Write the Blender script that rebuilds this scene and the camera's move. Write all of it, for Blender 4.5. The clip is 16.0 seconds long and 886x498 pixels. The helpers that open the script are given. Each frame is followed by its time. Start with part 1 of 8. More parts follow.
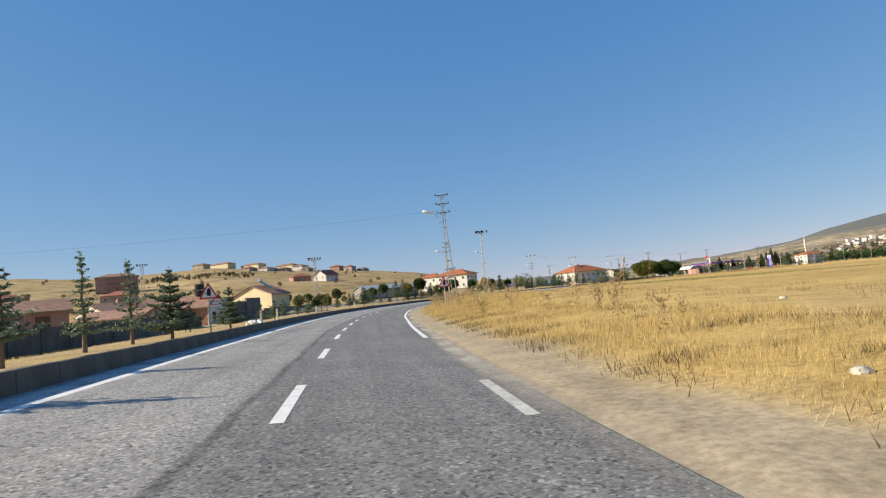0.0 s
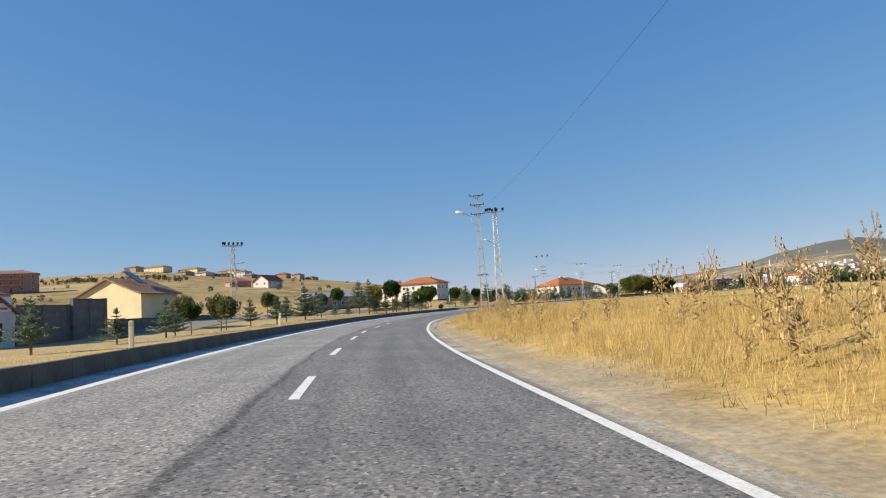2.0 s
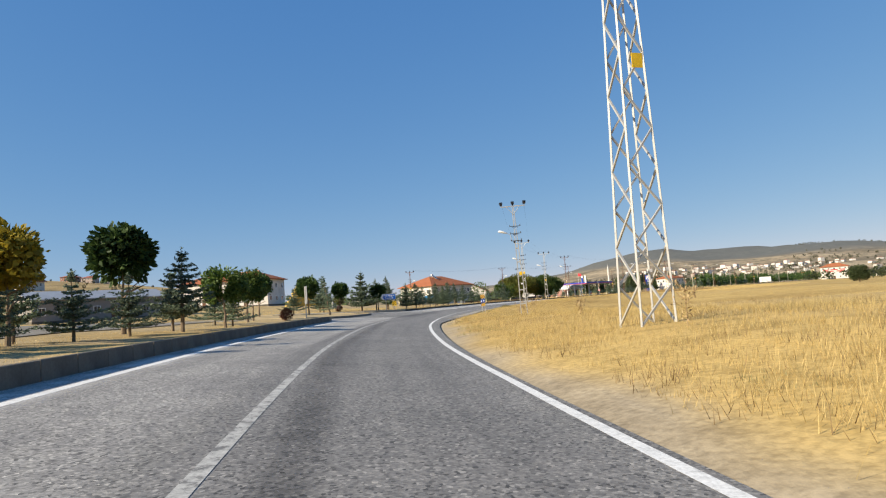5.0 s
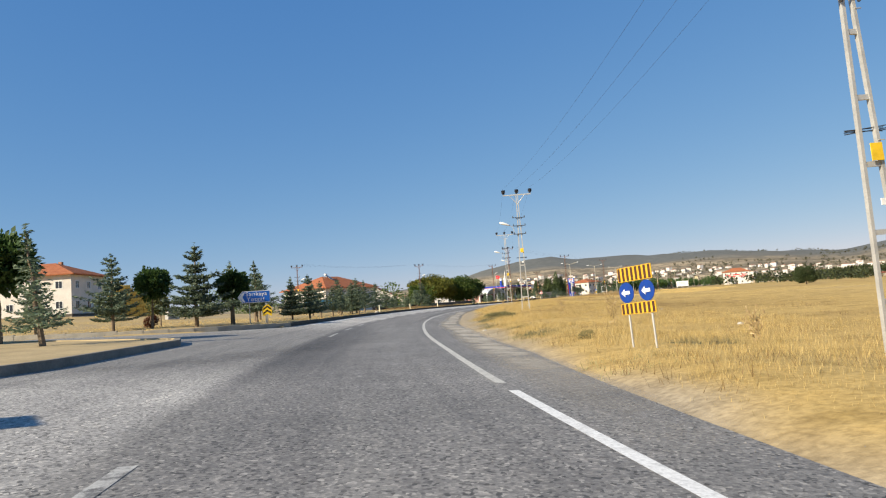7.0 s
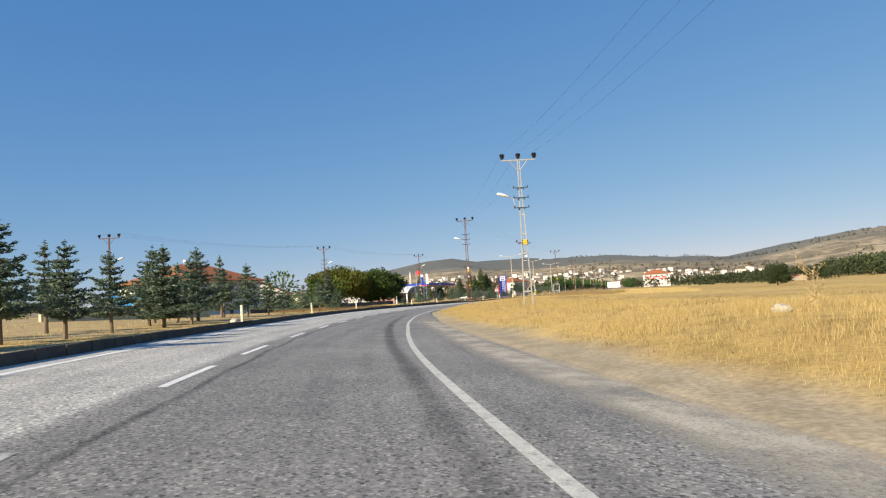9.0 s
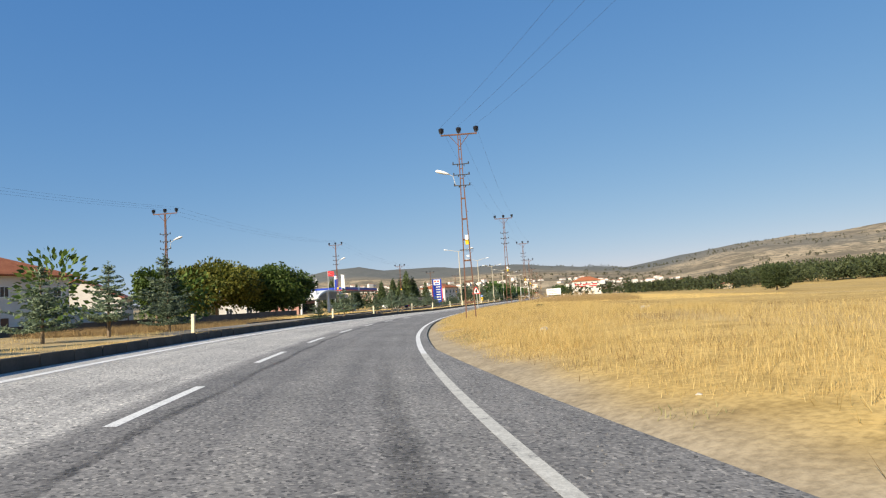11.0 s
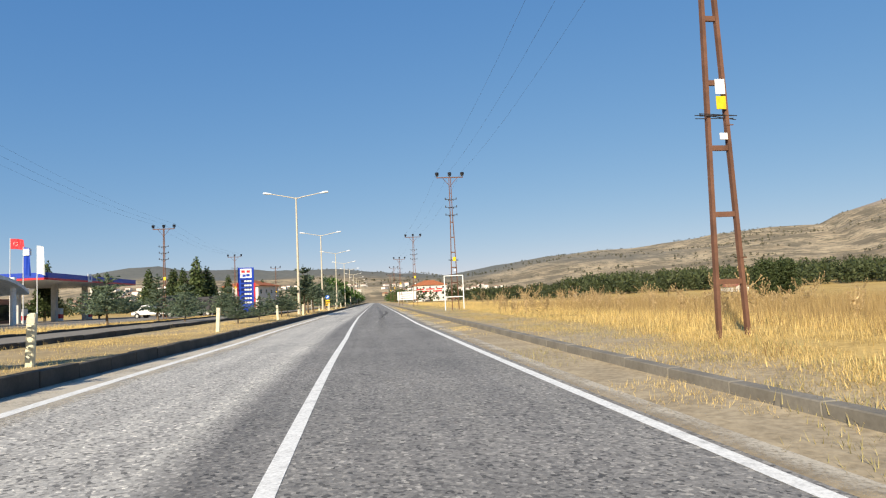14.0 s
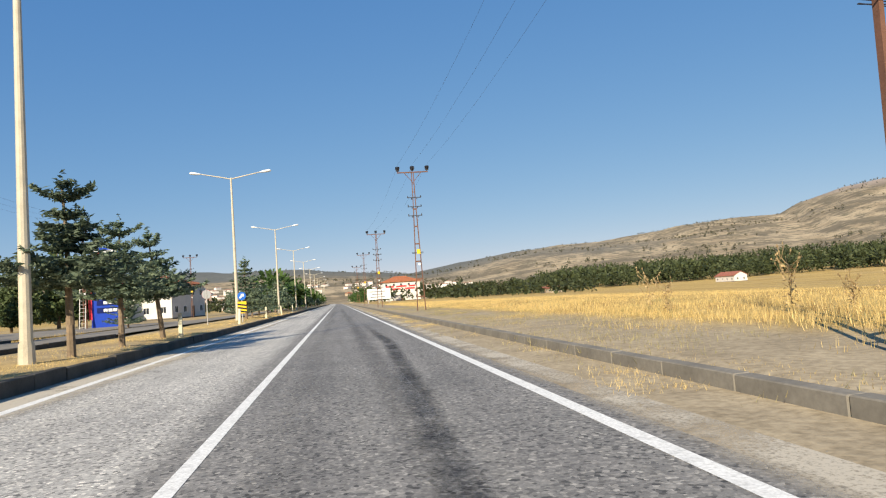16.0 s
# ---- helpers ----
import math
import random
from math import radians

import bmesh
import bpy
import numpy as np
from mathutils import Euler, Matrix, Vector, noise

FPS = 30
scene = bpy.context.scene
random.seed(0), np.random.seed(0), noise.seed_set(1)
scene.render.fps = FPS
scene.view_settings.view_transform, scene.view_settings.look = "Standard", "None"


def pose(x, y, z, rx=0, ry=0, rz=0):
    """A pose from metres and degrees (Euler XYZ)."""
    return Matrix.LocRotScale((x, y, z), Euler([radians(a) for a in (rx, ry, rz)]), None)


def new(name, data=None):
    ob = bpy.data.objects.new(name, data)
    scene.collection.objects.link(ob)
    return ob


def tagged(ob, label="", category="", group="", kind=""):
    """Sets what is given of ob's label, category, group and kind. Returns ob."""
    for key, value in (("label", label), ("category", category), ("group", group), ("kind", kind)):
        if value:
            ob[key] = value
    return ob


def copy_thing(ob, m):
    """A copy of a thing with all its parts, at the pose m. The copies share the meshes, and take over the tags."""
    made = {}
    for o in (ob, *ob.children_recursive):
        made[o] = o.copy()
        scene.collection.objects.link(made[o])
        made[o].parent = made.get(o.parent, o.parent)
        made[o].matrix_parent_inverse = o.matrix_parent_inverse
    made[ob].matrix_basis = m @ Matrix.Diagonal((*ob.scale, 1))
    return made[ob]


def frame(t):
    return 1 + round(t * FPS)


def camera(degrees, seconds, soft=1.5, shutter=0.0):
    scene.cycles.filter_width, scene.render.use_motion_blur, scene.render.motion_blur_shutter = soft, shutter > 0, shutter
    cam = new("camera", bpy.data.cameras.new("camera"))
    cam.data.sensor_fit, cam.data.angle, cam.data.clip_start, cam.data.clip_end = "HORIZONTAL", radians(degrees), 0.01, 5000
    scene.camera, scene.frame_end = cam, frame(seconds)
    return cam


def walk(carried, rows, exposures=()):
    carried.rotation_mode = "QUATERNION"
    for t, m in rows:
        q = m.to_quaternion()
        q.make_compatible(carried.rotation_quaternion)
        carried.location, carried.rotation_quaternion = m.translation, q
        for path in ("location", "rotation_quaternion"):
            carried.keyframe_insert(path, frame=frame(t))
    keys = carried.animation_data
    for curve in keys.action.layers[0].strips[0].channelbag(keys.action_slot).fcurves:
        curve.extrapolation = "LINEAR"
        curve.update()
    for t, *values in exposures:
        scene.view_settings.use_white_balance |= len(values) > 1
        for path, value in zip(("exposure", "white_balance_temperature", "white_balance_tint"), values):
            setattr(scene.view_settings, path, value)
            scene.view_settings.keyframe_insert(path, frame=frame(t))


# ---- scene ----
# the drive: seconds, pose of the lens
cam = camera(68.0, 16.0, soft=1.2)
PATH = [
    (0.0, pose(-0.101, -0.056, 1.200, 94.067, 5.186, -0.089)),
    (0.5, pose(-1.800, 12.875, 1.200, 94.286, 4.909, -0.314)),
    (1.0, pose(-3.307, 25.793, 1.200, 94.440, 4.644, -1.962)),
    (1.5, pose(-4.571, 38.700, 1.200, 93.906, 4.772, -3.318)),
    (2.0, pose(-5.554, 51.595, 1.200, 94.961, 3.498, -4.455)),
    (2.5, pose(-6.180, 64.482, 1.200, 94.906, 2.654, -6.515)),
    (3.0, pose(-6.305, 77.350, 1.200, 94.912, 4.198, -8.427)),
    (3.5, pose(-5.853, 90.173, 1.200, 94.840, 2.662, -11.418)),
    (4.0, pose(-4.770, 102.936, 1.200, 94.520, 4.182, -13.524)),
    (4.5, pose(-3.347, 115.596, 1.200, 94.720, 3.783, -16.443)),
    (5.0, pose(-1.298, 128.156, 1.200, 94.700, 3.795, -19.235)),
    (5.5, pose(1.339, 140.594, 1.200, 94.679, 3.807, -21.866)),
    (6.0, pose(4.524, 152.889, 1.200, 94.658, 3.819, -24.357)),
    (6.5, pose(8.227, 165.023, 1.200, 94.876, 3.932, -26.724)),
    (7.0, pose(12.596, 176.898, 1.200, 94.726, 4.115, -29.053)),
    (7.5, pose(17.458, 188.566, 1.200, 94.876, 3.707, -31.812)),
    (8.0, pose(22.759, 200.042, 1.200, 94.959, 3.020, -34.031)),
    (8.5, pose(28.439, 211.344, 1.200, 94.618, 4.308, -35.954)),
    (9.0, pose(34.468, 222.462, 1.200, 94.294, 3.670, -37.910)),
    (9.5, pose(40.865, 233.311, 1.200, 94.624, 3.712, -39.928)),
    (10.0, pose(47.635, 243.915, 1.200, 94.621, 3.723, -41.930)),
    (10.5, pose(54.767, 254.260, 1.200, 94.618, 3.735, -43.968)),
    (11.0, pose(62.260, 264.322, 1.200, 94.615, 3.746, -46.095)),
    (11.5, pose(70.121, 274.075, 1.200, 94.295, 3.662, -48.569)),
    (12.0, pose(78.413, 283.474, 1.200, 94.950, 3.538, -50.714)),
    (12.5, pose(87.140, 292.417, 1.200, 95.312, 4.019, -53.626)),
    (13.0, pose(96.309, 300.826, 1.200, 94.662, 3.927, -57.214)),
    (13.5, pose(105.854, 308.699, 1.200, 94.410, 3.088, -60.410)),
    (14.0, pose(115.722, 316.097, 1.200, 94.287, 2.628, -62.104)),
    (14.5, pose(125.780, 323.158, 1.200, 94.514, 2.652, -63.543)),
    (15.0, pose(135.928, 330.013, 1.200, 94.460, 3.200, -64.510)),
    (15.5, pose(146.098, 336.756, 1.200, 94.440, 3.746, -64.753)),
    (16.0, pose(156.273, 343.415, 1.200, 93.968, 4.111, -65.354)),
]
walk(cam, PATH)

# ---------------------------------------------------------------- sky, sun, exposure
SUN_EL, SUN_AZ = radians(28.5), radians(-96)      # bearing clockwise from +y
world = bpy.data.worlds.new("clear_sky")
scene.world = world
world.use_nodes = True
wt = world.node_tree
sky = wt.nodes.new("ShaderNodeTexSky")
sky.sky_type, sky.sun_disc = "NISHITA", False
sky.sun_elevation, sky.sun_rotation = SUN_EL, SUN_AZ
sky.altitude, sky.air_density, sky.dust_density, sky.ozone_density = 2000, 1.0, 0.05, 4.8
# dust in the air: the sky pales towards the horizon, each colour by its own power
split, join = wt.nodes.new("ShaderNodeSeparateColor"), wt.nodes.new("ShaderNodeCombineColor")
wt.links.new(sky.outputs[0], split.inputs[0])
for i, (power, gain) in enumerate(((0.88, 0.83), (0.56, 1.28), (0.28, 2.42))):
    p, g = wt.nodes.new("ShaderNodeMath"), wt.nodes.new("ShaderNodeMath")
    p.operation, g.operation = "POWER", "MULTIPLY"
    p.inputs[1].default_value, g.inputs[1].default_value = power, gain
    wt.links.new(split.outputs[i], p.inputs[0])
    wt.links.new(p.outputs[0], g.inputs[0])
    wt.links.new(g.outputs[0], join.inputs[i])
wt.links.new(join.outputs[0], wt.nodes["Background"].inputs[0])
wt.nodes["Background"].inputs[1].default_value = 0.092
sun = new("sun", bpy.data.lights.new("sun", "SUN"))
sun.data.energy, sun.data.angle, sun.data.color = 4.9, radians(0.55), (1.0, 0.86, 0.64)
sdir = Vector((math.sin(SUN_AZ) * math.cos(SUN_EL), math.cos(SUN_AZ) * math.cos(SUN_EL), math.sin(SUN_EL)))
sun.matrix_world = Matrix.Translation((0, 0, 60)) @ (-sdir).to_track_quat("-Z", "Y").to_matrix().to_4x4()
scene.view_settings.exposure = 0.74
scene.view_settings.use_white_balance = True
scene.view_settings.white_balance_temperature = 6250

# ---------------------------------------------------------------- the road's frame: distance along, offset to the right
CENTRE = [(7.3, -60), (1.7, -20), (-1.1, -0.2), (-3.7, 19.7), (-5.8, 39.6), (-7.1, 59.5), (-7.4, 79.5), (-6.6, 99.5),
          (-4.4, 119.4), (-0.7, 139.0), (4.4, 158.4), (10.7, 177.3), (18.2, 195.9), (26.7, 213.9), (36.3, 231.5),
          (47.0, 248.4), (58.9, 264.5), (71.8, 279.8), (85.9, 293.9), (101.3, 306.7), (117.5, 318.5), (133.9, 329.8),
          (150.5, 340.9), (155.7, 344.35)]
END_DIR = np.array((0.8317, 0.5553))


def centreline():
    p = np.array(CENTRE, float)
    far = [p[-1] + END_DIR * d for d in (40, 200, 600, 1500)]
    p = np.vstack([p, far])
    k = np.r_[0, np.cumsum(np.hypot(*np.diff(p, axis=0).T))]
    s = np.arange(0, k[-1], 1.0)
    x, y = np.interp(s, k, p[:, 0]), np.interp(s, k, p[:, 1])
    w = np.ones(25) / 25
    def sm(a):
        q = np.r_[2 * a[0] - a[12:0:-1], a, 2 * a[-1] - a[-2:-14:-1]]
        return np.convolve(q, w, "valid")
    return sm(x), sm(y), s - k[2]


CX, CY, CS = centreline()
TX, TY = np.gradient(CX), np.gradient(CY)
TL = np.hypot(TX, TY)
TX, TY = TX / TL, TY / TL


def place(s, lat):
    """World x, y at s metres along the road and lat metres to its right."""
    tx, ty = np.interp(s, CS, TX), np.interp(s, CS, TY)
    return np.interp(s, CS, CX) + ty * lat, np.interp(s, CS, CY) - tx * lat


def bearing(s):
    """Turn about z of something that faces along the road, in degrees."""
    return math.degrees(math.atan2(-np.interp(s, CS, TX), np.interp(s, CS, TY)))


def to_road(x, y):
    x, y = np.atleast_1d(x).astype(float), np.atleast_1d(y).astype(float)
    so, lo = np.empty_like(x), np.empty_like(x)
    for a in range(0, len(x), 4000):
        b = slice(a, a + 4000)
        d = (x[b, None] - CX[None, ::2]) ** 2 + (y[b, None] - CY[None, ::2]) ** 2
        i = d.argmin(1) * 2
        dx, dy = x[b] - CX[i], y[b] - CY[i]
        so[b] = CS[i] + dx * TX[i] + dy * TY[i]
        lo[b] = dx * TY[i] - dy * TX[i]
    return so, lo


def step(a, b, v):
    t = np.clip((v - a) / (b - a), 0, 1)
    return t * t * (3 - 2 * t)


def line_r(s):
    return np.interp(s, [0, 22, 40, 60, 80, 96, 112, 125, 140, 175, 200, 225, 245, 265, 302, 320, 340, 352, 370, 390, 420, 2000],
                     [2.5, 3.05, 3.40, 3.48, 3.38, 3.46, 3.42, 3.66, 3.84, 3.84, 4.2, 4.22, 4.18, 4.25, 3.64, 3.5, 3.48, 3.6, 3.49, 3.32, 3.36, 3.36])


def line_l(s):
    return np.interp(s, [8, 30, 50, 75, 95, 115, 135, 165, 229, 245, 280, 310, 325, 340, 352, 367, 390, 420, 2000],
                     [-3.53, -3.40, -3.52, -3.65, -3.46, -3.38, -3.3, -3.5, -4.0, -3.9, -3.88, -3.96, -3.70, -3.25, -3.08, -3.26, -3.48, -3.58, -3.6])


def line_c(s):
    return np.interp(s, [30, 60, 90, 113, 125, 150, 176, 190, 243, 255, 305, 325, 340, 355, 380, 410, 2000],
                     [0.10, 0.05, -0.07, 0.08, 0.30, 0.1, -0.12, -0.05, -0.31, -0.26, -0.23, -0.17, 0.10, 0.24, 0.22, -0.12, -0.12])


def kerb_l(s):
    return line_l(s) - 0.86


def tar_r(s):
    return np.interp(s, [0, 40, 130, 175, 182, 198, 230, 250, 285, 302, 330, 2000], [3.0, 3.62, 3.9, 4.5, 5.0, 6.3, 6.7, 7.0, 5.6, 4.05, 3.7, 3.55])


def grass_r(s):
    return np.interp(s, [0, 40, 66, 90, 113, 150, 184, 200, 230, 250, 262, 285, 305, 320, 335, 345, 356, 372, 420, 470],
                     [4.6, 4.9, 5.2, 4.9, 4.9, 4.8, 5.6, 7.0, 8.0, 8.8, 8.2, 6.3, 5.1, 4.7, 4.3, 4.2, 4.7, 7.6, 9.0, 9.0])


def crossfall(s):
    """The curve is banked: fall of the carriageway to its right, metres a metre."""
    return np.interp(s, [0, 100, 175, 300, 330, 355, 380], [0.047, 0.047, 0.057, 0.061, 0.05, 0.034, 0.0])


def road_z(s, lat):
    """Height of the banked carriageway; level beyond the left kerb line."""
    mouth = 0.035 * step(176, 186, s) * (1 - step(226, 240, s))
    return -crossfall(s) * (np.clip(lat, -4.6, 9.0) - 1.3) + mouth * np.clip(-4.6 - lat, 0, 16)


def kerb_top(s):
    return np.interp(s, [0, 60, 160, 190, 230, 247, 308, 320, 331, 342, 354, 381], [0.63, 0.65, 0.64, 0.6, 0.6, 0.64, 0.66, 0.6, 0.56, 0.49, 0.43, 0.30])


HILL_AZ = [-14, -6, -1, 2, 7, 11, 16, 20, 23, 26, 30, 34, 50, 75, 110]
HILL_EL = [0.0, 0.5, 1.75, 2.4, 3.05, 3.4, 3.8, 4.2, 4.05, 3.9, 3.8, 4.2, 4.0, 3.0, 0.5]
RANGE_AZ = [-180, -130, -112, -100, -94, -91, -89.5, -84, -79, -72, -69, -64.5, -60.5, -57, -51, -44.5, -40, -38, -35.3, -32.6, -29, -25, -20, -5, 30, 90, 180]
RANGE_EL = [2, 3.5, 5.2, 5.6, 5.25, 4.6, 3.9, 3.85, 3.25, 3.0, 2.9, 2.35, 1.85, 2.0, 2.45, 2.6, 2.7, 3.05, 2.85, 2.5, 1.7, 1.15, 0.9, 0.8, 0.8, 1.2, 2]


def wavy(x, y, scale, seed=0.0):
    """Cheap smooth relief, about -1 to 1."""
    a, b = x / scale + seed, y / scale - seed
    return (np.sin(a * 2.1 + np.sin(b * 1.7)) + np.sin(b * 2.3 + np.sin(a * 1.3 + 2)) + 0.5 * np.sin(a * 4.7 + b * 3.9) + 0.5 * np.sin(b * 5.3 - a * 3.1)) / 3


def relief(x, y, verge=True):
    """Ground height away from the carriageway; verge=False leaves out the raised strip behind the kerb."""
    x, y = np.atleast_1d(x).astype(float), np.atleast_1d(y).astype(float)
    s, lat = to_road(x, y)
    # verge and land on the kerb side: it falls away behind the kerb
    kl = kerb_l(s)
    zl = np.interp(s, [0, 90, 115, 165, 190, 230, 260, 310, 331, 345, 360], [0.30, 0.35, 0.52, 0.55, 0.6, 0.6, 0.35, 0.25, 0.15, 0.2, 0.27]) + 0.05 * wavy(x, y, 6)
    zl = zl - (zl - 0.08) * step(7.0, 10.0, kl - lat) * (1 - step(104, 122, s)) * (1 - step(60, 110, kl - lat))
    zl = zl + (0.045 * np.clip(kl - lat - 3, 0, 22) + 0.01 * np.clip(kl - lat - 25, 0, 40)) * step(106, 124, s) * (1 - step(185, 212, s))
    zl = zl + 0.02 * np.clip(kl - lat - 3, 0, 60) * step(190, 215, s) * (1 - step(330, 350, s)) + 2.2 * np.exp(-(x * x + (y - 308) ** 2) / 45 ** 2)
    zl = zl + (kerb_top(s) - 0.07 - zl) * (1 - step(0.3, 2.4, kl - lat))
    # open field on the other side
    gr, tr = grass_r(s), tar_r(s)
    bank = np.interp(s, [25, 50, 62, 108, 150, 300, 370], [0.12, 0.35, 0.48, 0.42, 0.22, 0.2, 0.1]) * step(0, 5.0, lat - gr) * (1 - step(35, 90, lat))
    fall = (0.004 + 0.022 * step(165, 365, 0.55 * x + 0.83 * y)) * np.clip(lat - 12, 0, 190)
    zr = road_z(s, tr) * (1 - step(0.5, 8.0, lat - tr)) + 0.1 * step(-0.6, 0.8, lat - gr) + bank - fall + 0.07 * wavy(x, y, 7) * step(2, 8, lat - gr)
    zr = zr - 0.7 * step(1, 6, lat - gr) * (1 - step(14, 45, lat - gr)) * step(160, 182, s) * (1 - step(205, 240, s))
    zr = zr + 0.13 * step(4.95, 5.15, lat) * step(352, 356, s) * (1 - step(8.5, 14, lat))
    base = road_z(s, np.clip(lat, -30, tr)) - 0.07
    end = 224.6 - 4.6 * step(5, 11, -lat)
    gap = step(182, 186, s) * (1 - step(end - 0.6, end + 0.2, s)) * (lat < 0)
    near = np.where(lat < 0, zl, zr)
    if verge:
        behind = np.where(lat < 0, step(0.1, 0.2, kl - lat), step(0, 0.5, lat - tr))
    else:
        behind = np.where(lat < 0, step(3.2, 5.2, kl - lat), step(4.0, 6.8, lat - tr))
    behind = behind * (1 - gap * step(-26, -19, lat))
    z = base + (near - base) * behind
    r1, a1 = np.hypot(x + 3, y - 50), np.degrees(np.arctan2(-(x + 3), y - 50))
    r2, a2 = np.hypot(x - 60, y - 200), np.degrees(np.arctan2(-(x - 60), y - 200))
    h1 = np.tan(np.radians(np.interp(a1, HILL_AZ, HILL_EL))) * 1000
    up1 = h1 * (0.8 * np.clip((r1 - 130) / 870, 0, 1) + 0.2 * step(200, 1000, r1))
    h2 = np.tan(np.radians(np.interp(a2, RANGE_AZ, RANGE_EL))) * 3000
    up2 = h2 * step(450, 3000, r2) * (1 + 0.06 * wavy(x, y, 330, 2) * step(700, 1500, r2) * (1 - step(2300, 3000, r2)))
    rough = 11 * wavy(x, y, 300, 1) + 7 * np.abs(wavy(x, y, 150, 3))
    far = np.maximum(up1 + 1.2 * wavy(x, y, 130) * step(200, 500, r1), up2 + rough * step(900, 1700, r2) * (1 - step(2300, 2950, r2)))
    return z + np.maximum(far, 0) * np.maximum(step(60, 200, np.abs(lat)), step(850, 1100, r2))


def ground_z(x, y):
    return float(relief(x, y)[0])


# ---------------------------------------------------------------- materials
MATS = {}


def mat(name, rough=0.8, metal=0.0, spec=0.3):
    m = bpy.data.materials.new(name)
    m.use_nodes = True
    b = m.node_tree.nodes["Principled BSDF"]
    b.inputs["Roughness"].default_value, b.inputs["Metallic"].default_value = rough, metal
    b.inputs["Specular IOR Level"].default_value = spec
    return m, m.node_tree, b


def lin(c):
    return (*c, 1.0)


def noise_tex(nt, scale, detail=4, coord="Object", rough=0.6, stretch=None):
    tc = nt.nodes.new("ShaderNodeTexCoord")
    n = nt.nodes.new("ShaderNodeTexNoise")
    n.inputs["Scale"].default_value, n.inputs["Detail"].default_value, n.inputs["Roughness"].default_value = scale, detail, rough
    src = tc.outputs[coord]
    if stretch:
        mp = nt.nodes.new("ShaderNodeMapping")
        mp.inputs["Scale"].default_value = stretch
        nt.links.new(src, mp.inputs["Vector"])
        src = mp.outputs[0]
    nt.links.new(src, n.inputs["Vector"])
    return n


def ramp(nt, fac, stops):
    r = nt.nodes.new("ShaderNodeValToRGB")
    e = r.color_ramp.elements
    while len(e) < len(stops):
        e.new(0.5)
    for el, (p, c) in zip(e, stops):
        el.position, el.color = p, lin(c)
    nt.links.new(fac, r.inputs[0])
    return r.outputs[0]


def mix(nt, fac, a, b, mode="MIX"):
    m = nt.nodes.new("ShaderNodeMix")
    m.data_type, m.blend_type = "RGBA", mode
    for sock, v in ((m.inputs[0], fac), (m.inputs[6], a), (m.inputs[7], b)):
        if isinstance(v, (int, float)):
            sock.default_value = v
        elif isinstance(v, tuple):
            sock.default_value = lin(v)
        else:
            nt.links.new(v, sock)
    return m.outputs[2]


def bump(nt, b, height, strength=0.3, dist=0.02):
    n = nt.nodes.new("ShaderNodeBump")
    n.inputs["Strength"].default_value, n.inputs["Distance"].default_value = strength, dist
    nt.links.new(height, n.inputs["Height"])
    nt.links.new(n.outputs[0], b.inputs["Normal"])


def plain(name, col, rough=0.7, metal=0.0, var=0.25, scale=3.0, grain=40.0, bumps=0.15, spec=0.3):
    """Paint, plaster, metal, wood: one colour with large stains and fine grain."""
    if name in MATS:
        return MATS[name]
    m, nt, b = mat(name, rough, metal, spec)
    big, fine = noise_tex(nt, scale, 5), noise_tex(nt, grain, 3)
    dark = tuple(c * (1 - var) for c in col)
    c1 = ramp(nt, big.outputs[0], [(0.3, dark), (0.62, col)])
    f = ramp(nt, fine.outputs[0], [(0.25, (0.82, 0.82, 0.82)), (0.7, (1.08, 1.08, 1.08))])
    nt.links.new(mix(nt, 1.0, c1, f, "MULTIPLY"), b.inputs["Base Color"])
    if bumps:
        bump(nt, b, fine.outputs[0], bumps, 0.01)
    MATS[name] = m
    return m


def leafy(name, a, c, thin=0.25):
    """Leaves: hue varies clump by clump and tree by tree."""
    if name in MATS:
        return MATS[name]
    m, nt, b = mat(name, 0.6, 0, 0.25)
    g = nt.nodes.new("ShaderNodeNewGeometry")
    oi = nt.nodes.new("ShaderNodeObjectInfo")
    col = ramp(nt, g.outputs["Random Per Island"], [(0.0, a), (1.0, c)])
    hv = nt.nodes.new("ShaderNodeHueSaturation")
    mr = nt.nodes.new("ShaderNodeMapRange")
    mr.inputs["To Min"].default_value, mr.inputs["To Max"].default_value = 0.75, 1.25
    nt.links.new(oi.outputs["Random"], mr.inputs["Value"])
    nt.links.new(mr.outputs[0], hv.inputs["Value"])
    nt.links.new(col, hv.inputs["Color"])
    nt.links.new(hv.outputs[0], b.inputs["Base Color"])
    tr = nt.nodes.new("ShaderNodeBsdfTranslucent")
    nt.links.new(hv.outputs[0], tr.inputs["Color"])
    ms = nt.nodes.new("ShaderNodeMixShader")
    ms.inputs[0].default_value = thin
    nt.links.new(b.outputs[0], ms.inputs[1])
    nt.links.new(tr.outputs[0], ms.inputs[2])
    nt.links.new(ms.outputs[0], nt.nodes["Material Output"].inputs[0])
    MATS[name] = m
    return m


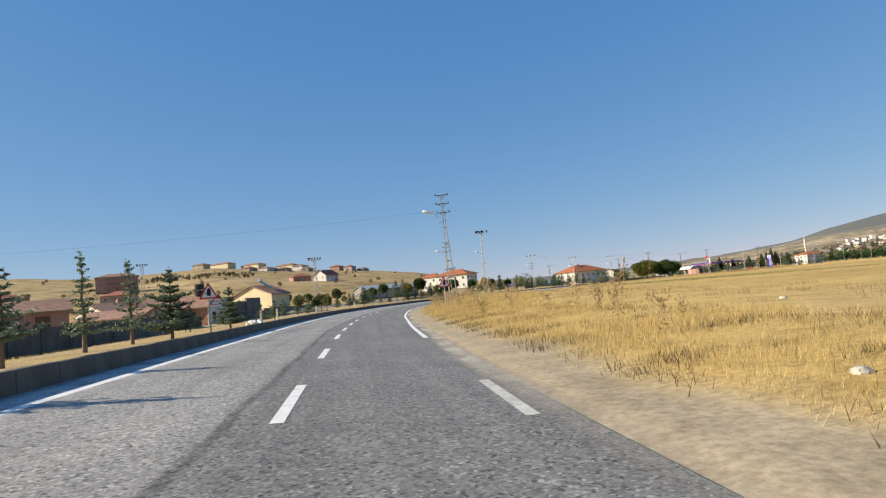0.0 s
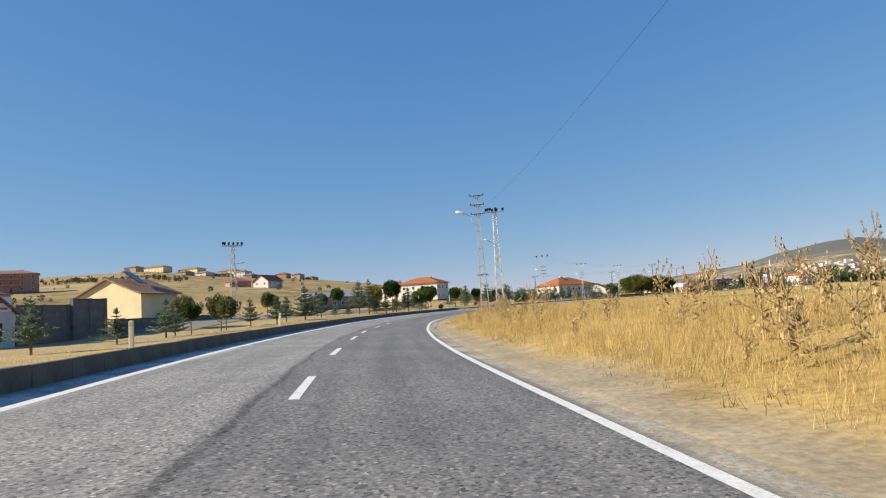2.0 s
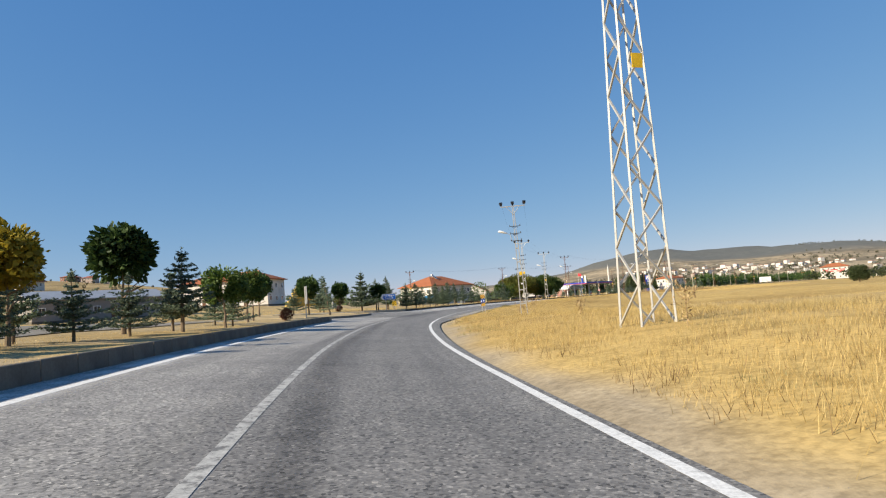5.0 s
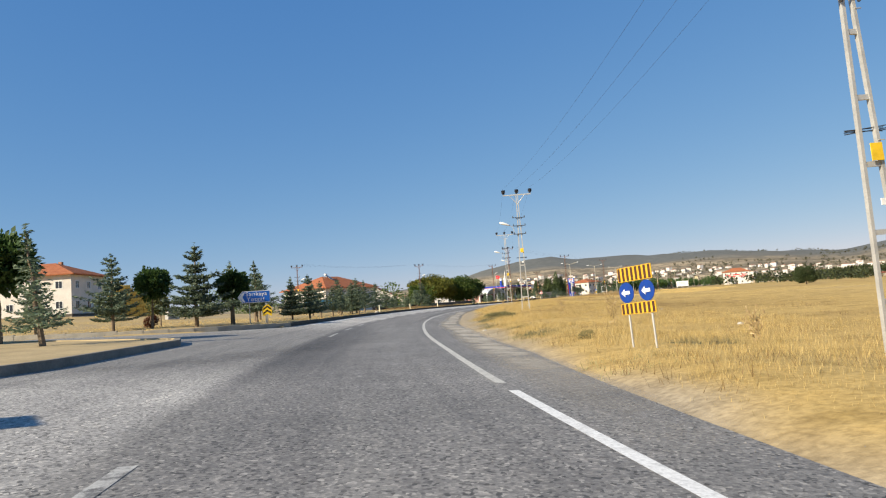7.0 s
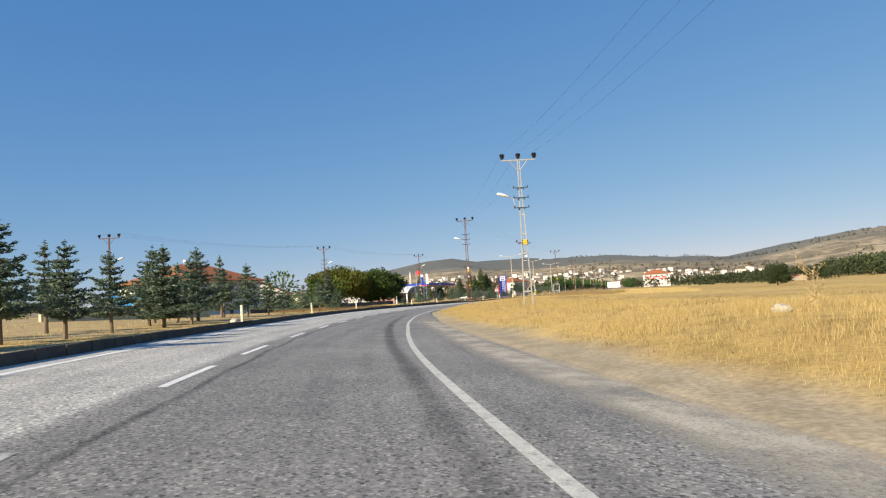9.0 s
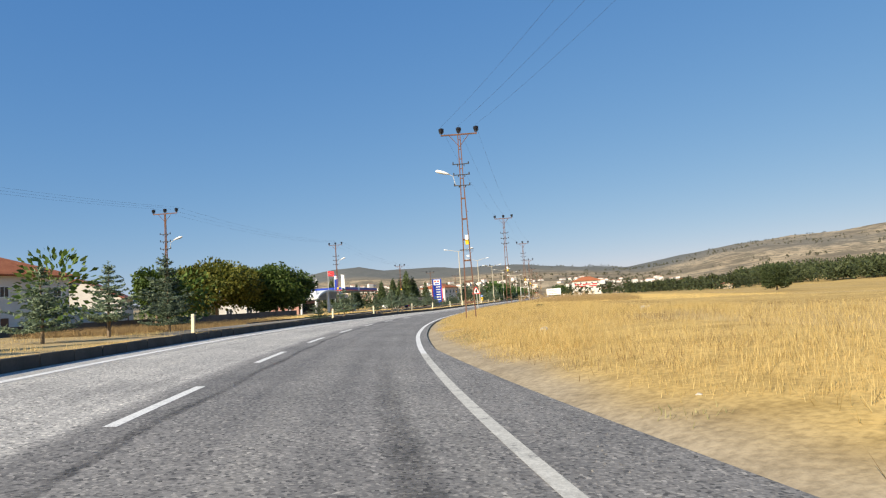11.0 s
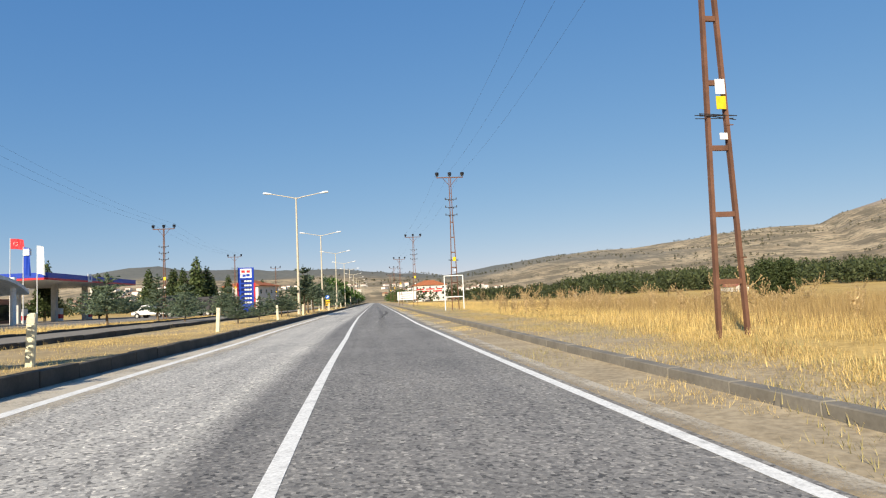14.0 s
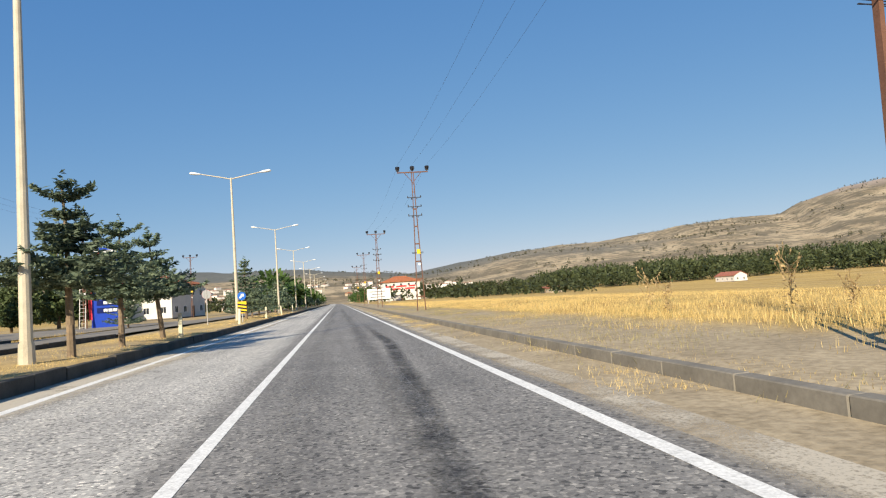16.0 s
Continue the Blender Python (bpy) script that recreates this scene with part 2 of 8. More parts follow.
def ground_material():
    m, nt, b = mat("dry_land", 0.95, 0, 0.1)
    at = nt.nodes.new("ShaderNodeAttribute")
    at.attribute_name = "cover"
    sep = nt.nodes.new("ShaderNodeSeparateColor")
    nt.links.new(at.outputs["Color"], sep.inputs[0])
    n1, n2, n3 = noise_tex(nt, 0.035, 6), noise_tex(nt, 0.9, 5), noise_tex(nt, 9.0, 4)
    straw = ramp(nt, n1.outputs[0], [(0.28, (0.325, 0.225, 0.085)), (0.42, (0.445, 0.315, 0.118)), (0.55, (0.53, 0.383, 0.148)), (0.72, (0.395, 0.277, 0.102))])
    patch = ramp(nt, n2.outputs[0], [(0.32, (0.72, 0.70, 0.64)), (0.5, (1.0, 1.0, 1.0)), (0.7, (1.1, 1.07, 1.0))])
    fine = ramp(nt, n3.outputs[0], [(0.3, (0.72, 0.7, 0.66)), (0.62, (1.12, 1.1, 1.06))])
    straw = mix(nt, 1.0, mix(nt, 1.0, straw, patch, "MULTIPLY"), fine, "MULTIPLY")
    soil = mix(nt, 1.0, ramp(nt, n2.outputs[0], [(0.3, (0.285, 0.238, 0.168)), (0.7, (0.42, 0.355, 0.252))]), fine, "MULTIPLY")
    n4, n5 = noise_tex(nt, 0.006, 10, rough=0.68), noise_tex(nt, 0.045, 9, rough=0.8)
    rock = ramp(nt, n4.outputs[0], [(0.34, (0.24, 0.19, 0.12)), (0.46, (0.37, 0.29, 0.185)), (0.56, (0.46, 0.37, 0.245)), (0.68, (0.33, 0.26, 0.17))])
    scrub = ramp(nt, n5.outputs[0], [(0.50, (0.0, 0.0, 0.0)), (0.56, (1.0, 1.0, 1.0))])
    rock = mix(nt, mix(nt, 1.0, scrub, (0.85, 0.85, 0.85), "MULTIPLY"), rock, (0.11, 0.105, 0.07))
    n6 = noise_tex(nt, 0.011, 10, rough=0.74)
    patchy = ramp(nt, n6.outputs[0], [(0.47, (0.0, 0.0, 0.0)), (0.56, (0.85, 0.85, 0.85))])
    rock = mix(nt, patchy, rock, (0.15, 0.128, 0.09))
    tall = nt.nodes.new("ShaderNodeTexCoord")
    high = nt.nodes.new("ShaderNodeSeparateXYZ")
    nt.links.new(tall.outputs["Object"], high.inputs[0])
    bare = nt.nodes.new("ShaderNodeMapRange")
    bare.inputs["From Min"].default_value, bare.inputs["From Max"].default_value = 215, 255
    nt.links.new(high.outputs[2], bare.inputs["Value"])
    rock = mix(nt, bare.outputs[0], rock, ramp(nt, n5.outputs[0], [(0.35, (0.27, 0.22, 0.19)), (0.65, (0.40, 0.33, 0.28))]))
    # far scrub, its colour lightened and greyed to stand for haze
    hazy_scrub = ramp(nt, n5.outputs[0], [(0.35, (0.105, 0.11, 0.1)), (0.6, (0.155, 0.157, 0.142)), (0.72, (0.25, 0.228, 0.185))])
    rock = mix(nt, at.outputs["Alpha"], rock, hazy_scrub)
    hill = mix(nt, mix(nt, 1.0, scrub, (0.6, 0.6, 0.6), "MULTIPLY"), mix(nt, 0.45, straw, rock), (0.16, 0.125, 0.065))
    c = mix(nt, sep.outputs[0], straw, soil)
    c = mix(nt, sep.outputs[1], c, rock)
    c = mix(nt, sep.outputs[2], c, hill)
    nt.links.new(c, b.inputs["Base Color"])
    bump(nt, b, n3.outputs[0], 0.35, 0.04)
    return m


def asphalt_material():
    """UV in metres: u across, v along."""
    m, nt, b = mat("worn_asphalt", 0.75, 0, 0.4)
    uv = nt.nodes.new("ShaderNodeUVMap")
    sep = nt.nodes.new("ShaderNodeSeparateXYZ")
    nt.links.new(uv.outputs[0], sep.inputs[0])
    grit = noise_tex(nt, 34.0, 3, rough=0.75)
    chips = nt.nodes.new("ShaderNodeTexVoronoi")
    chips.inputs["Scale"].default_value = 30.0
    tc = nt.nodes.new("ShaderNodeTexCoord")
    nt.links.new(tc.outputs["Object"], chips.inputs["Vector"])
    wear = noise_tex(nt, 0.35, 6, rough=0.65)
    streak = noise_tex(nt, 1.0, 5, "UV", 0.6, (1.6, 0.05, 1))
    lane = nt.nodes.new("ShaderNodeMapRange")
    lane.inputs["From Min"].default_value, lane.inputs["From Max"].default_value = -0.75, -0.35
    nt.links.new(sep.outputs[0], lane.inputs["Value"])
    light = ramp(nt, wear.outputs[0], [(0.3, (0.255, 0.244, 0.226)), (0.68, (0.36, 0.344, 0.315))])
    dark = ramp(nt, wear.outputs[0], [(0.3, (0.175, 0.168, 0.156)), (0.7, (0.24, 0.229, 0.212))])
    # both lanes turn paler between 150 and 225 m along
    paler = nt.nodes.new("ShaderNodeMapRange")
    paler.inputs["From Min"].default_value, paler.inputs["From Max"].default_value = 150, 225
    nt.links.new(sep.outputs[1], paler.inputs["Value"])
    light = mix(nt, paler.outputs[0], light, ramp(nt, wear.outputs[0], [(0.3, (0.395, 0.377, 0.342)), (0.68, (0.545, 0.52, 0.47))]))
    dark = mix(nt, paler.outputs[0], dark, ramp(nt, wear.outputs[0], [(0.3, (0.19, 0.181, 0.166)), (0.7, (0.278, 0.263, 0.24))]))
    c = mix(nt, lane.outputs[0], light, dark)
    c = mix(nt, 1.0, c, ramp(nt, streak.outputs[0], [(0.33, (0.8, 0.8, 0.8)), (0.5, (0.98, 0.98, 0.98)), (0.7, (1.12, 1.12, 1.1))]), "MULTIPLY")
    c = mix(nt, 1.0, c, ramp(nt, grit.outputs[0], [(0.3, (0.7, 0.7, 0.7)), (0.5, (0.98, 0.98, 0.98)), (0.72, (1.3, 1.29, 1.26))]), "MULTIPLY")
    c = mix(nt, 1.0, c, ramp(nt, chips.outputs["Color"], [(0.12, (0.3, 0.3, 0.3)), (0.32, (0.8, 0.8, 0.8)), (0.62, (0.99, 0.99, 0.99)), (0.8, (1.28, 1.27, 1.25)), (0.93, (1.85, 1.83, 1.78))]), "MULTIPLY")
    mask = wear.outputs[0]
    mask = ramp(nt, mask, [(0.25, (0.55, 0.55, 0.55)), (0.6, (1.0, 1.0, 1.0))])
    for out, lo, hi in ((1, 191.5, 196.0), (1, 236, 216), (0, 1.9, 0.3)):
        edge = nt.nodes.new("ShaderNodeMapRange")
        edge.inputs["From Min"].default_value, edge.inputs["From Max"].default_value = lo, hi
        nt.links.new(sep.outputs[out], edge.inputs["Value"])
        mask = mix(nt, 1.0, mask, edge.outputs[0], "MULTIPLY")
    c = mix(nt, mask, c, mix(nt, 1.0, c, (0.5, 0.5, 0.5), "MULTIPLY"))
    nt.links.new(c, b.inputs["Base Color"])
    bump(nt, b, grit.outputs[0], 0.5, 0.01)
    return m


def worn_paint(name, col, keep=0.42):
    m, nt, b = mat(name, 0.7, 0, 0.3)
    n, n2 = noise_tex(nt, 5.0, 6, rough=0.75), noise_tex(nt, 30.0, 3)
    c = ramp(nt, n.outputs[0], [(keep - 0.1, (0.17, 0.165, 0.155)), (keep, tuple(v * 0.8 for v in col)), (keep + 0.18, col)])
    c = mix(nt, 1.0, c, ramp(nt, n2.outputs[0], [(0.3, (0.75, 0.75, 0.74)), (0.6, (1.05, 1.05, 1.05))]), "MULTIPLY")
    nt.links.new(c, b.inputs["Base Color"])
    return m


def tile_roof(name, a, c):
    if name in MATS:
        return MATS[name]
    m, nt, b = mat(name, 0.85, 0, 0.2)
    n, n2 = noise_tex(nt, 1.3, 5), noise_tex(nt, 14.0, 3)
    w = nt.nodes.new("ShaderNodeTexWave")
    w.inputs["Scale"].default_value, w.inputs["Distortion"].default_value = 2.6, 0.6
    w.bands_direction = "Z"
    tc = nt.nodes.new("ShaderNodeTexCoord")
    nt.links.new(tc.outputs["Object"], w.inputs["Vector"])
    k = ramp(nt, n.outputs[0], [(0.3, a), (0.7, c)])
    k = mix(nt, 1.0, k, ramp(nt, n2.outputs[0], [(0.3, (0.75, 0.75, 0.75)), (0.7, (1.1, 1.1, 1.1))]), "MULTIPLY")
    k = mix(nt, 1.0, k, ramp(nt, w.outputs[0], [(0.1, (0.72, 0.72, 0.72)), (0.5, (1.0, 1.0, 1.0))]), "MULTIPLY")
    nt.links.new(k, b.inputs["Base Color"])
    bump(nt, b, w.outputs[0], 0.4, 0.05)
    MATS[name] = m
    return m


GROUND, ASPHALT = ground_material(), asphalt_material()
WHITE_LINE = worn_paint("road_paint", (0.80, 0.79, 0.75), 0.34)
OLD_LINE = worn_paint("old_road_paint", (0.55, 0.54, 0.50), 0.50)
CONCRETE = plain("kerb_concrete", (0.15, 0.132, 0.105), 0.92, var=0.45, scale=0.9, grain=18)
# darker kerb concrete: shade on the road-side face is put into its colour
DARK_KERB = plain("dark_shaded_concrete", (0.085, 0.076, 0.062), 0.92, var=0.4, scale=0.9, grain=18)
PAVING = plain("dusty_side_road", (0.25, 0.225, 0.185), 0.92, var=0.25, scale=0.25, grain=12)
GALV = plain("galvanised_steel", (0.52, 0.51, 0.48), 0.5, 0.3, var=0.25, scale=2)
PALE_STEEL = plain("pale_painted_steel", (0.62, 0.58, 0.47), 0.55, 0.1, var=0.3, scale=1.5)
RUST = plain("rust_brown_steel", (0.17, 0.085, 0.055), 0.75, 0.1, var=0.4, scale=2)
IRON = plain("dark_iron", (0.05, 0.05, 0.055), 0.6, 0.3)
BLACK = plain("black_ceramic", (0.02, 0.02, 0.024), 0.35)
LAMP_WHITE = plain("lamp_housing_white", (0.78, 0.78, 0.76), 0.35, var=0.1)
LAMP_POLE = plain("lamp_pole_cream", (0.56, 0.50, 0.38), 0.5, 0.1, var=0.2)
SIGN_WHITE = plain("sign_white", (0.80, 0.80, 0.78), 0.4, var=0.1, grain=8, bumps=0)
SIGN_RED = plain("sign_red", (0.62, 0.05, 0.055), 0.4, var=0.15, grain=8, bumps=0)
SIGN_BLACK = plain("sign_black", (0.012, 0.012, 0.014), 0.5, var=0.1, bumps=0)
SIGN_BLUE = plain("sign_blue", (0.02, 0.13, 0.52), 0.4, var=0.12, grain=8, bumps=0)
SIGN_YELLOW = plain("sign_yellow", (0.80, 0.52, 0.02), 0.4, var=0.12, grain=8, bumps=0)
SIGN_BACK = plain("sign_back_grey", (0.33, 0.34, 0.35), 0.5, 0.3)
CREAM_POST = plain("cream_marker_post", (0.72, 0.67, 0.47), 0.7, var=0.12, scale=3)
BARK = plain("bark", (0.24, 0.18, 0.12), 0.95, var=0.45, scale=6, grain=30, bumps=0.5)
PINE = leafy("pine_needles", (0.055, 0.09, 0.058), (0.215, 0.265, 0.17), 0.3)
BALL = leafy("dense_dark_leaves", (0.025, 0.055, 0.014), (0.09, 0.15, 0.04), 0.25)
BROAD = leafy("broad_green_leaves", (0.035, 0.07, 0.012), (0.12, 0.17, 0.035), 0.25)
GOLD = leafy("yellowing_leaves", (0.16, 0.13, 0.015), (0.42, 0.32, 0.03), 0.3)
OLIVE = leafy("olive_leaves", (0.07, 0.085, 0.03), (0.19, 0.19, 0.07), 0.25)
DARKPINE = leafy("dark_pine_needles", (0.03, 0.05, 0.02), (0.11, 0.14, 0.05), 0.2)
STRAW = leafy("straw", (0.45, 0.322, 0.112), (0.83, 0.63, 0.268), 0.35)
CHIP = plain("grey_chippings", (0.30, 0.28, 0.25), 0.9, var=0.3, scale=3)
WEED = leafy("dry_weed", (0.26, 0.175, 0.08), (0.56, 0.42, 0.22), 0.25)
GREENWEED = leafy("green_weed", (0.22, 0.21, 0.09), (0.40, 0.36, 0.17), 0.3)
GLASS = plain("window_dark_glass", (0.035, 0.04, 0.05), 0.12, var=0.2, bumps=0, spec=0.6)
STONE = plain("pale_stone", (0.50, 0.46, 0.39), 0.9, var=0.3, scale=3)
ROOFS = [tile_roof("orange_roof_tiles", (0.36, 0.115, 0.05), (0.50, 0.19, 0.085)), tile_roof("red_roof_tiles", (0.33, 0.12, 0.08), (0.44, 0.18, 0.12)),
         tile_roof("brown_roof_tiles", (0.28, 0.165, 0.12), (0.40, 0.255, 0.185))]
WALLS = {k: plain("plaster_" + k, v, 0.9, var=0.16, scale=0.6, grain=14) for k, v in dict(
    white=(0.70, 0.66, 0.60), cream=(0.70, 0.60, 0.38), yellow=(0.55, 0.40, 0.15), pink=(0.42, 0.24, 0.19), grey=(0.26, 0.24, 0.22), sand=(0.42, 0.34, 0.24), blush=(0.50, 0.40, 0.34)).items()}
BRICK = plain("brick_red", (0.50, 0.25, 0.15), 0.9, var=0.3, scale=2, grain=9, bumps=0.4)

# ---------------------------------------------------------------- mesh helpers


def mesh_object(name, bm, material=None, parent=None, label=""):
    me = bpy.data.meshes.new(name)
    bm.to_mesh(me)
    bm.free()
    if material:
        for k in material if isinstance(material, (list, tuple)) else [material]:
            me.materials.append(k)
    ob = new(name, me)
    if parent:
        ob.parent = parent
    if label:
        ob["label"] = label
    return ob


def part(name, bm, material, parent, label=""):
    return mesh_object(name, bm, material, parent, label)


def share(name, ob, parent, m):
    """Another object on the same mesh."""
    o = new(name, ob.data)
    o.parent, o.matrix_basis = parent, m
    return o


def raw(name, verts, faces, material, parent=None, smooth=False):
    me = bpy.data.meshes.new(name)
    v = np.asarray(verts, np.float32)
    f = np.asarray(faces, np.int32)
    me.vertices.add(len(v))
    me.vertices.foreach_set("co", v.ravel())
    me.loops.add(f.size)
    me.loops.foreach_set("vertex_index", f.ravel())
    me.polygons.add(len(f))
    me.polygons.foreach_set("loop_start", np.arange(len(f), dtype=np.int32) * f.shape[1])
    if smooth:
        me.polygons.foreach_set("use_smooth", np.ones(len(f), bool))
    me.update(calc_edges=True)
    if material:
        me.materials.append(material)
    ob = new(name, me)
    if parent:
        ob.parent = parent
    return ob


def empty(name, m=None):
    e = new(name)
    e.empty_display_size = 0.3
    if m is not None:
        e.matrix_basis = m
    return e


def box(bm, sx, sy, sz, m=None, bev=0.0):
    """A box on its base centre."""
    r = bmesh.ops.create_cube(bm, size=1.0, matrix=(m or Matrix()) @ Matrix.Translation((0, 0, sz / 2)) @ Matrix.Diagonal((sx, sy, sz, 1)))
    if bev:
        ed = list({e for v in r["verts"] for e in v.link_edges})
        bmesh.ops.bevel(bm, geom=ed, offset=bev, segments=1, affect="EDGES")


def rod(bm, a, b, r1, r2=None, n=8):
    a, b = Vector(a), Vector(b)
    d = b - a
    m = Matrix.Translation((a + b) / 2) @ d.to_track_quat("Z", "Y").to_matrix().to_4x4()
    bmesh.ops.create_cone(bm, cap_ends=True, segments=n, radius1=r1, radius2=r1 if r2 is None else r2, depth=d.length, matrix=m)


def bar(bm, a, b, w, d=None):
    """A square bar from a to b."""
    a, b = Vector(a), Vector(b)
    q = b - a
    m = Matrix.Translation(a) @ q.to_track_quat("Z", "Y").to_matrix().to_4x4()
    box(bm, w, d or w, q.length, m)


def plate(bm, pts, thick, m=None):
    """A flat plate in the xz plane from outline points, facing -y."""
    m = m or Matrix()
    f = [bm.verts.new(m @ Vector((x, 0, z))) for x, z in pts]
    g = [bm.verts.new(m @ Vector((x, thick, z))) for x, z in pts]
    n = len(pts)
    bm.faces.new(f)
    bm.faces.new(g[::-1])
    for i in range(n):
        bm.faces.new((f[i], g[i], g[(i + 1) % n], f[(i + 1) % n]))
    bmesh.ops.recalc_face_normals(bm, faces=bm.faces)


def at_road(s, lat, turn=0.0, sink=0.0, z=None):
    """Pose on the ground: y ahead along the road, turned by turn degrees."""
    x, y = place(s, lat)
    return pose(float(x), float(y), (ground_z(x, y) if z is None else z) - sink, 0, 0, bearing(s) + turn)

# ---------------------------------------------------------------- ground, road, kerbs


def spaced(a, b, fine, lo, hi):
    mid = np.arange(a, b + fine, fine)
    out, d, v = [], fine, b + fine
    while v < hi:
        d = min(d * 1.1, 60)
        v += d
        out.append(min(v, hi))
    left, d, v = [], fine, a
    while v > lo:
        d = min(d * 1.1, 60)
        v -= d
        left.append(max(v, lo))
    return np.r_[left[::-1], mid, out]


def build_ground():
    xs, ys = spaced(-75, 250, 2.0, -4300, 4300), spaced(-40, 430, 2.0, -4300, 4300)
    gx, gy = np.meshgrid(xs, ys)
    x, y = gx.ravel(), gy.ravel()
    z = relief(x, y, False)
    nx, ny = len(xs), len(ys)
    i = (np.arange(ny - 1)[:, None] * nx + np.arange(nx - 1)[None]).ravel()
    ob = raw("ground", np.c_[x, y, z], np.c_[i, i + 1, i + nx + 1, i + nx], GROUND, smooth=True)
    s, lat = to_road(x, y)
    r1, a1 = np.hypot(x + 3, y - 50), np.degrees(np.arctan2(-(x + 3), y - 50))
    r2 = np.hypot(x - 60, y - 200)
    soil = np.where(lat < 0, 0.55 * (1 - step(30, 90, -lat)) + 0.25 * wavy(x, y, 9), 1 - step(-0.6, 0.5, lat - grass_r(s)))
    soil = np.maximum(soil, 0.25 * step(0.2, 0.7, wavy(x, y, 23)) * (lat > 0))
    hill = step(160, 320, r1) * np.clip(np.interp(a1, [-8, 2], [0, 1]), 0, 1)
    rocky = step(600, 1000, r2) * (1 - hill)
    a2 = np.degrees(np.arctan2(-(x - 60), y - 200))
    # where the far range takes the haze-greyed scrub colour
    hazy_scrub = step(1500, 2000, r2 + 250 * wavy(x, y, 400, 3)) * step(-84, -62, a2 + 6 * wavy(x, y, 500)) * rocky
    col = np.c_[np.clip(soil, 0, 1), rocky, hill, hazy_scrub]
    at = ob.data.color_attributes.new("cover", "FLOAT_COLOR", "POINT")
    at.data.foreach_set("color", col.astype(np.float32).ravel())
    tagged(ob, "dry straw-coloured fields rising to bare brown hills", "ground", kind="structure")
    return ob


ground = build_ground()


def ribbon(name, s0, s1, ds, lats, z, material, parent=None, crown=0.0):
    """A strip along the road; lats: functions of s from its left edge to its right."""
    s = np.arange(s0, s1 + ds * 0.5, ds)
    cols = [np.broadcast_to(f(s) if callable(f) else f, s.shape) for f in lats]
    v, uv = [], []
    for l in cols:
        x, y = place(s, l)
        v.append(np.c_[x, y, z(s) if callable(z) else road_z(s, l) + z])
        uv.append(np.c_[l, s])
    n, k = len(s), len(cols)
    v, uv = np.vstack(v), np.vstack(uv)
    f = []
    for c in range(k - 1):
        a = c * n + np.arange(n - 1)
        f.append(np.c_[a, a + n, a + n + 1, a + 1])
    f = np.vstack(f)
    ob = raw(name, v, f, material, parent)
    lay = ob.data.uv_layers.new(name="UVMap")
    lay.data.foreach_set("uv", uv[f.ravel()].astype(np.float32).ravel())
    return ob


def verge_strip(s0, s1):
    s = np.arange(s0, s1 + 0.5, 1.0)
    off = (0.2, 0.45, 0.9, 1.6, 2.6, 4.0, 5.6)
    v = []
    for o in off:
        x, y = place(s, kerb_l(s) - o)
        v.append(np.c_[x, y, relief(x, y) + 0.012])
    n = len(s)
    f = np.vstack([np.c_[c * n + np.arange(n - 1), c * n + np.arange(1, n), (c + 1) * n + np.arange(1, n), (c + 1) * n + np.arange(n - 1)] for c in range(len(off) - 1)])
    ob = raw("verge", np.vstack(v), f, GROUND, smooth=True)
    at = ob.data.color_attributes.new("cover", "FLOAT_COLOR", "POINT")
    soil = np.clip(0.5 + 0.45 * wavy(*np.vstack(v)[:, :2].T, 4), 0, 1)
    at.data.foreach_set("color", np.c_[soil, 0 * soil, 0 * soil, 0 * soil + 1].astype(np.float32).ravel())
    return tagged(ob, "dry grassy verge behind the kerb", "verge", kind="structure")


verge_strip(-30, 182.6)
verge_strip(224.4, 700)


def shoulder_strip(s0, s1):
    """Fine ground between the tarmac and the field."""
    s = np.arange(s0, s1 + 0.5, 1.0)
    off = (-0.25, 0.0, 0.15, 0.35, 0.6, 0.9, 1.3, 1.8, 2.5, 3.4, 4.5, 5.8, 7.4)
    v = []
    for o in off:
        x, y = place(s, tar_r(s) + o)
        v.append(np.c_[x, y, relief(x, y) + (0.012 if o < 7 else -0.04)])
    n = len(s)
    f = np.vstack([np.c_[c * n + np.arange(n - 1), (c + 1) * n + np.arange(n - 1), (c + 1) * n + np.arange(1, n), c * n + np.arange(1, n)] for c in range(len(off) - 1)])
    v = np.vstack(v)
    ob = raw("shoulder", v, f, GROUND, smooth=True)
    at = ob.data.color_attributes.new("cover", "FLOAT_COLOR", "POINT")
    sr, lat = to_road(v[:, 0], v[:, 1])
    soil = np.clip(1 - step(-0.6, 0.7, lat - grass_r(sr) + 0.5 * wavy(v[:, 0], v[:, 1], 3, 2)), 0, 1)
    at.data.foreach_set("color", np.c_[soil, 0 * soil, 0 * soil, 0 * soil].astype(np.float32).ravel())
    return tagged(ob, "dusty shoulder of bare earth and straw beside the tarmac", "shoulder", kind="structure")


shoulder_strip(-30, 700)


def frac(f, g, k):
    return lambda s: f(s) * (1 - k) + g(s) * k


def tar_l(s):
    gap = step(182, 185, s) * (1 - step(222, 227, s))
    return kerb_l(s) - 0.12 - 13 * gap


def tar_kink(s):
    return np.maximum(tar_l(s) + 0.2, -4.6)


road = ribbon("road", -60, 900, 1.0, [tar_l, tar_kink, frac(tar_kink, tar_r, 0.33), frac(tar_kink, tar_r, 0.67), tar_r], 0.0, ASPHALT)
tagged(road, "worn grey two-lane asphalt road with a darker right lane", "road", kind="structure")


def paint(name, s0, s1, f, w, material=WHITE_LINE, ds=1.0):
    return ribbon(name, s0, s1, ds, [lambda s: f(s) - w / 2, lambda s: f(s) + w / 2], 0.004, material, road)


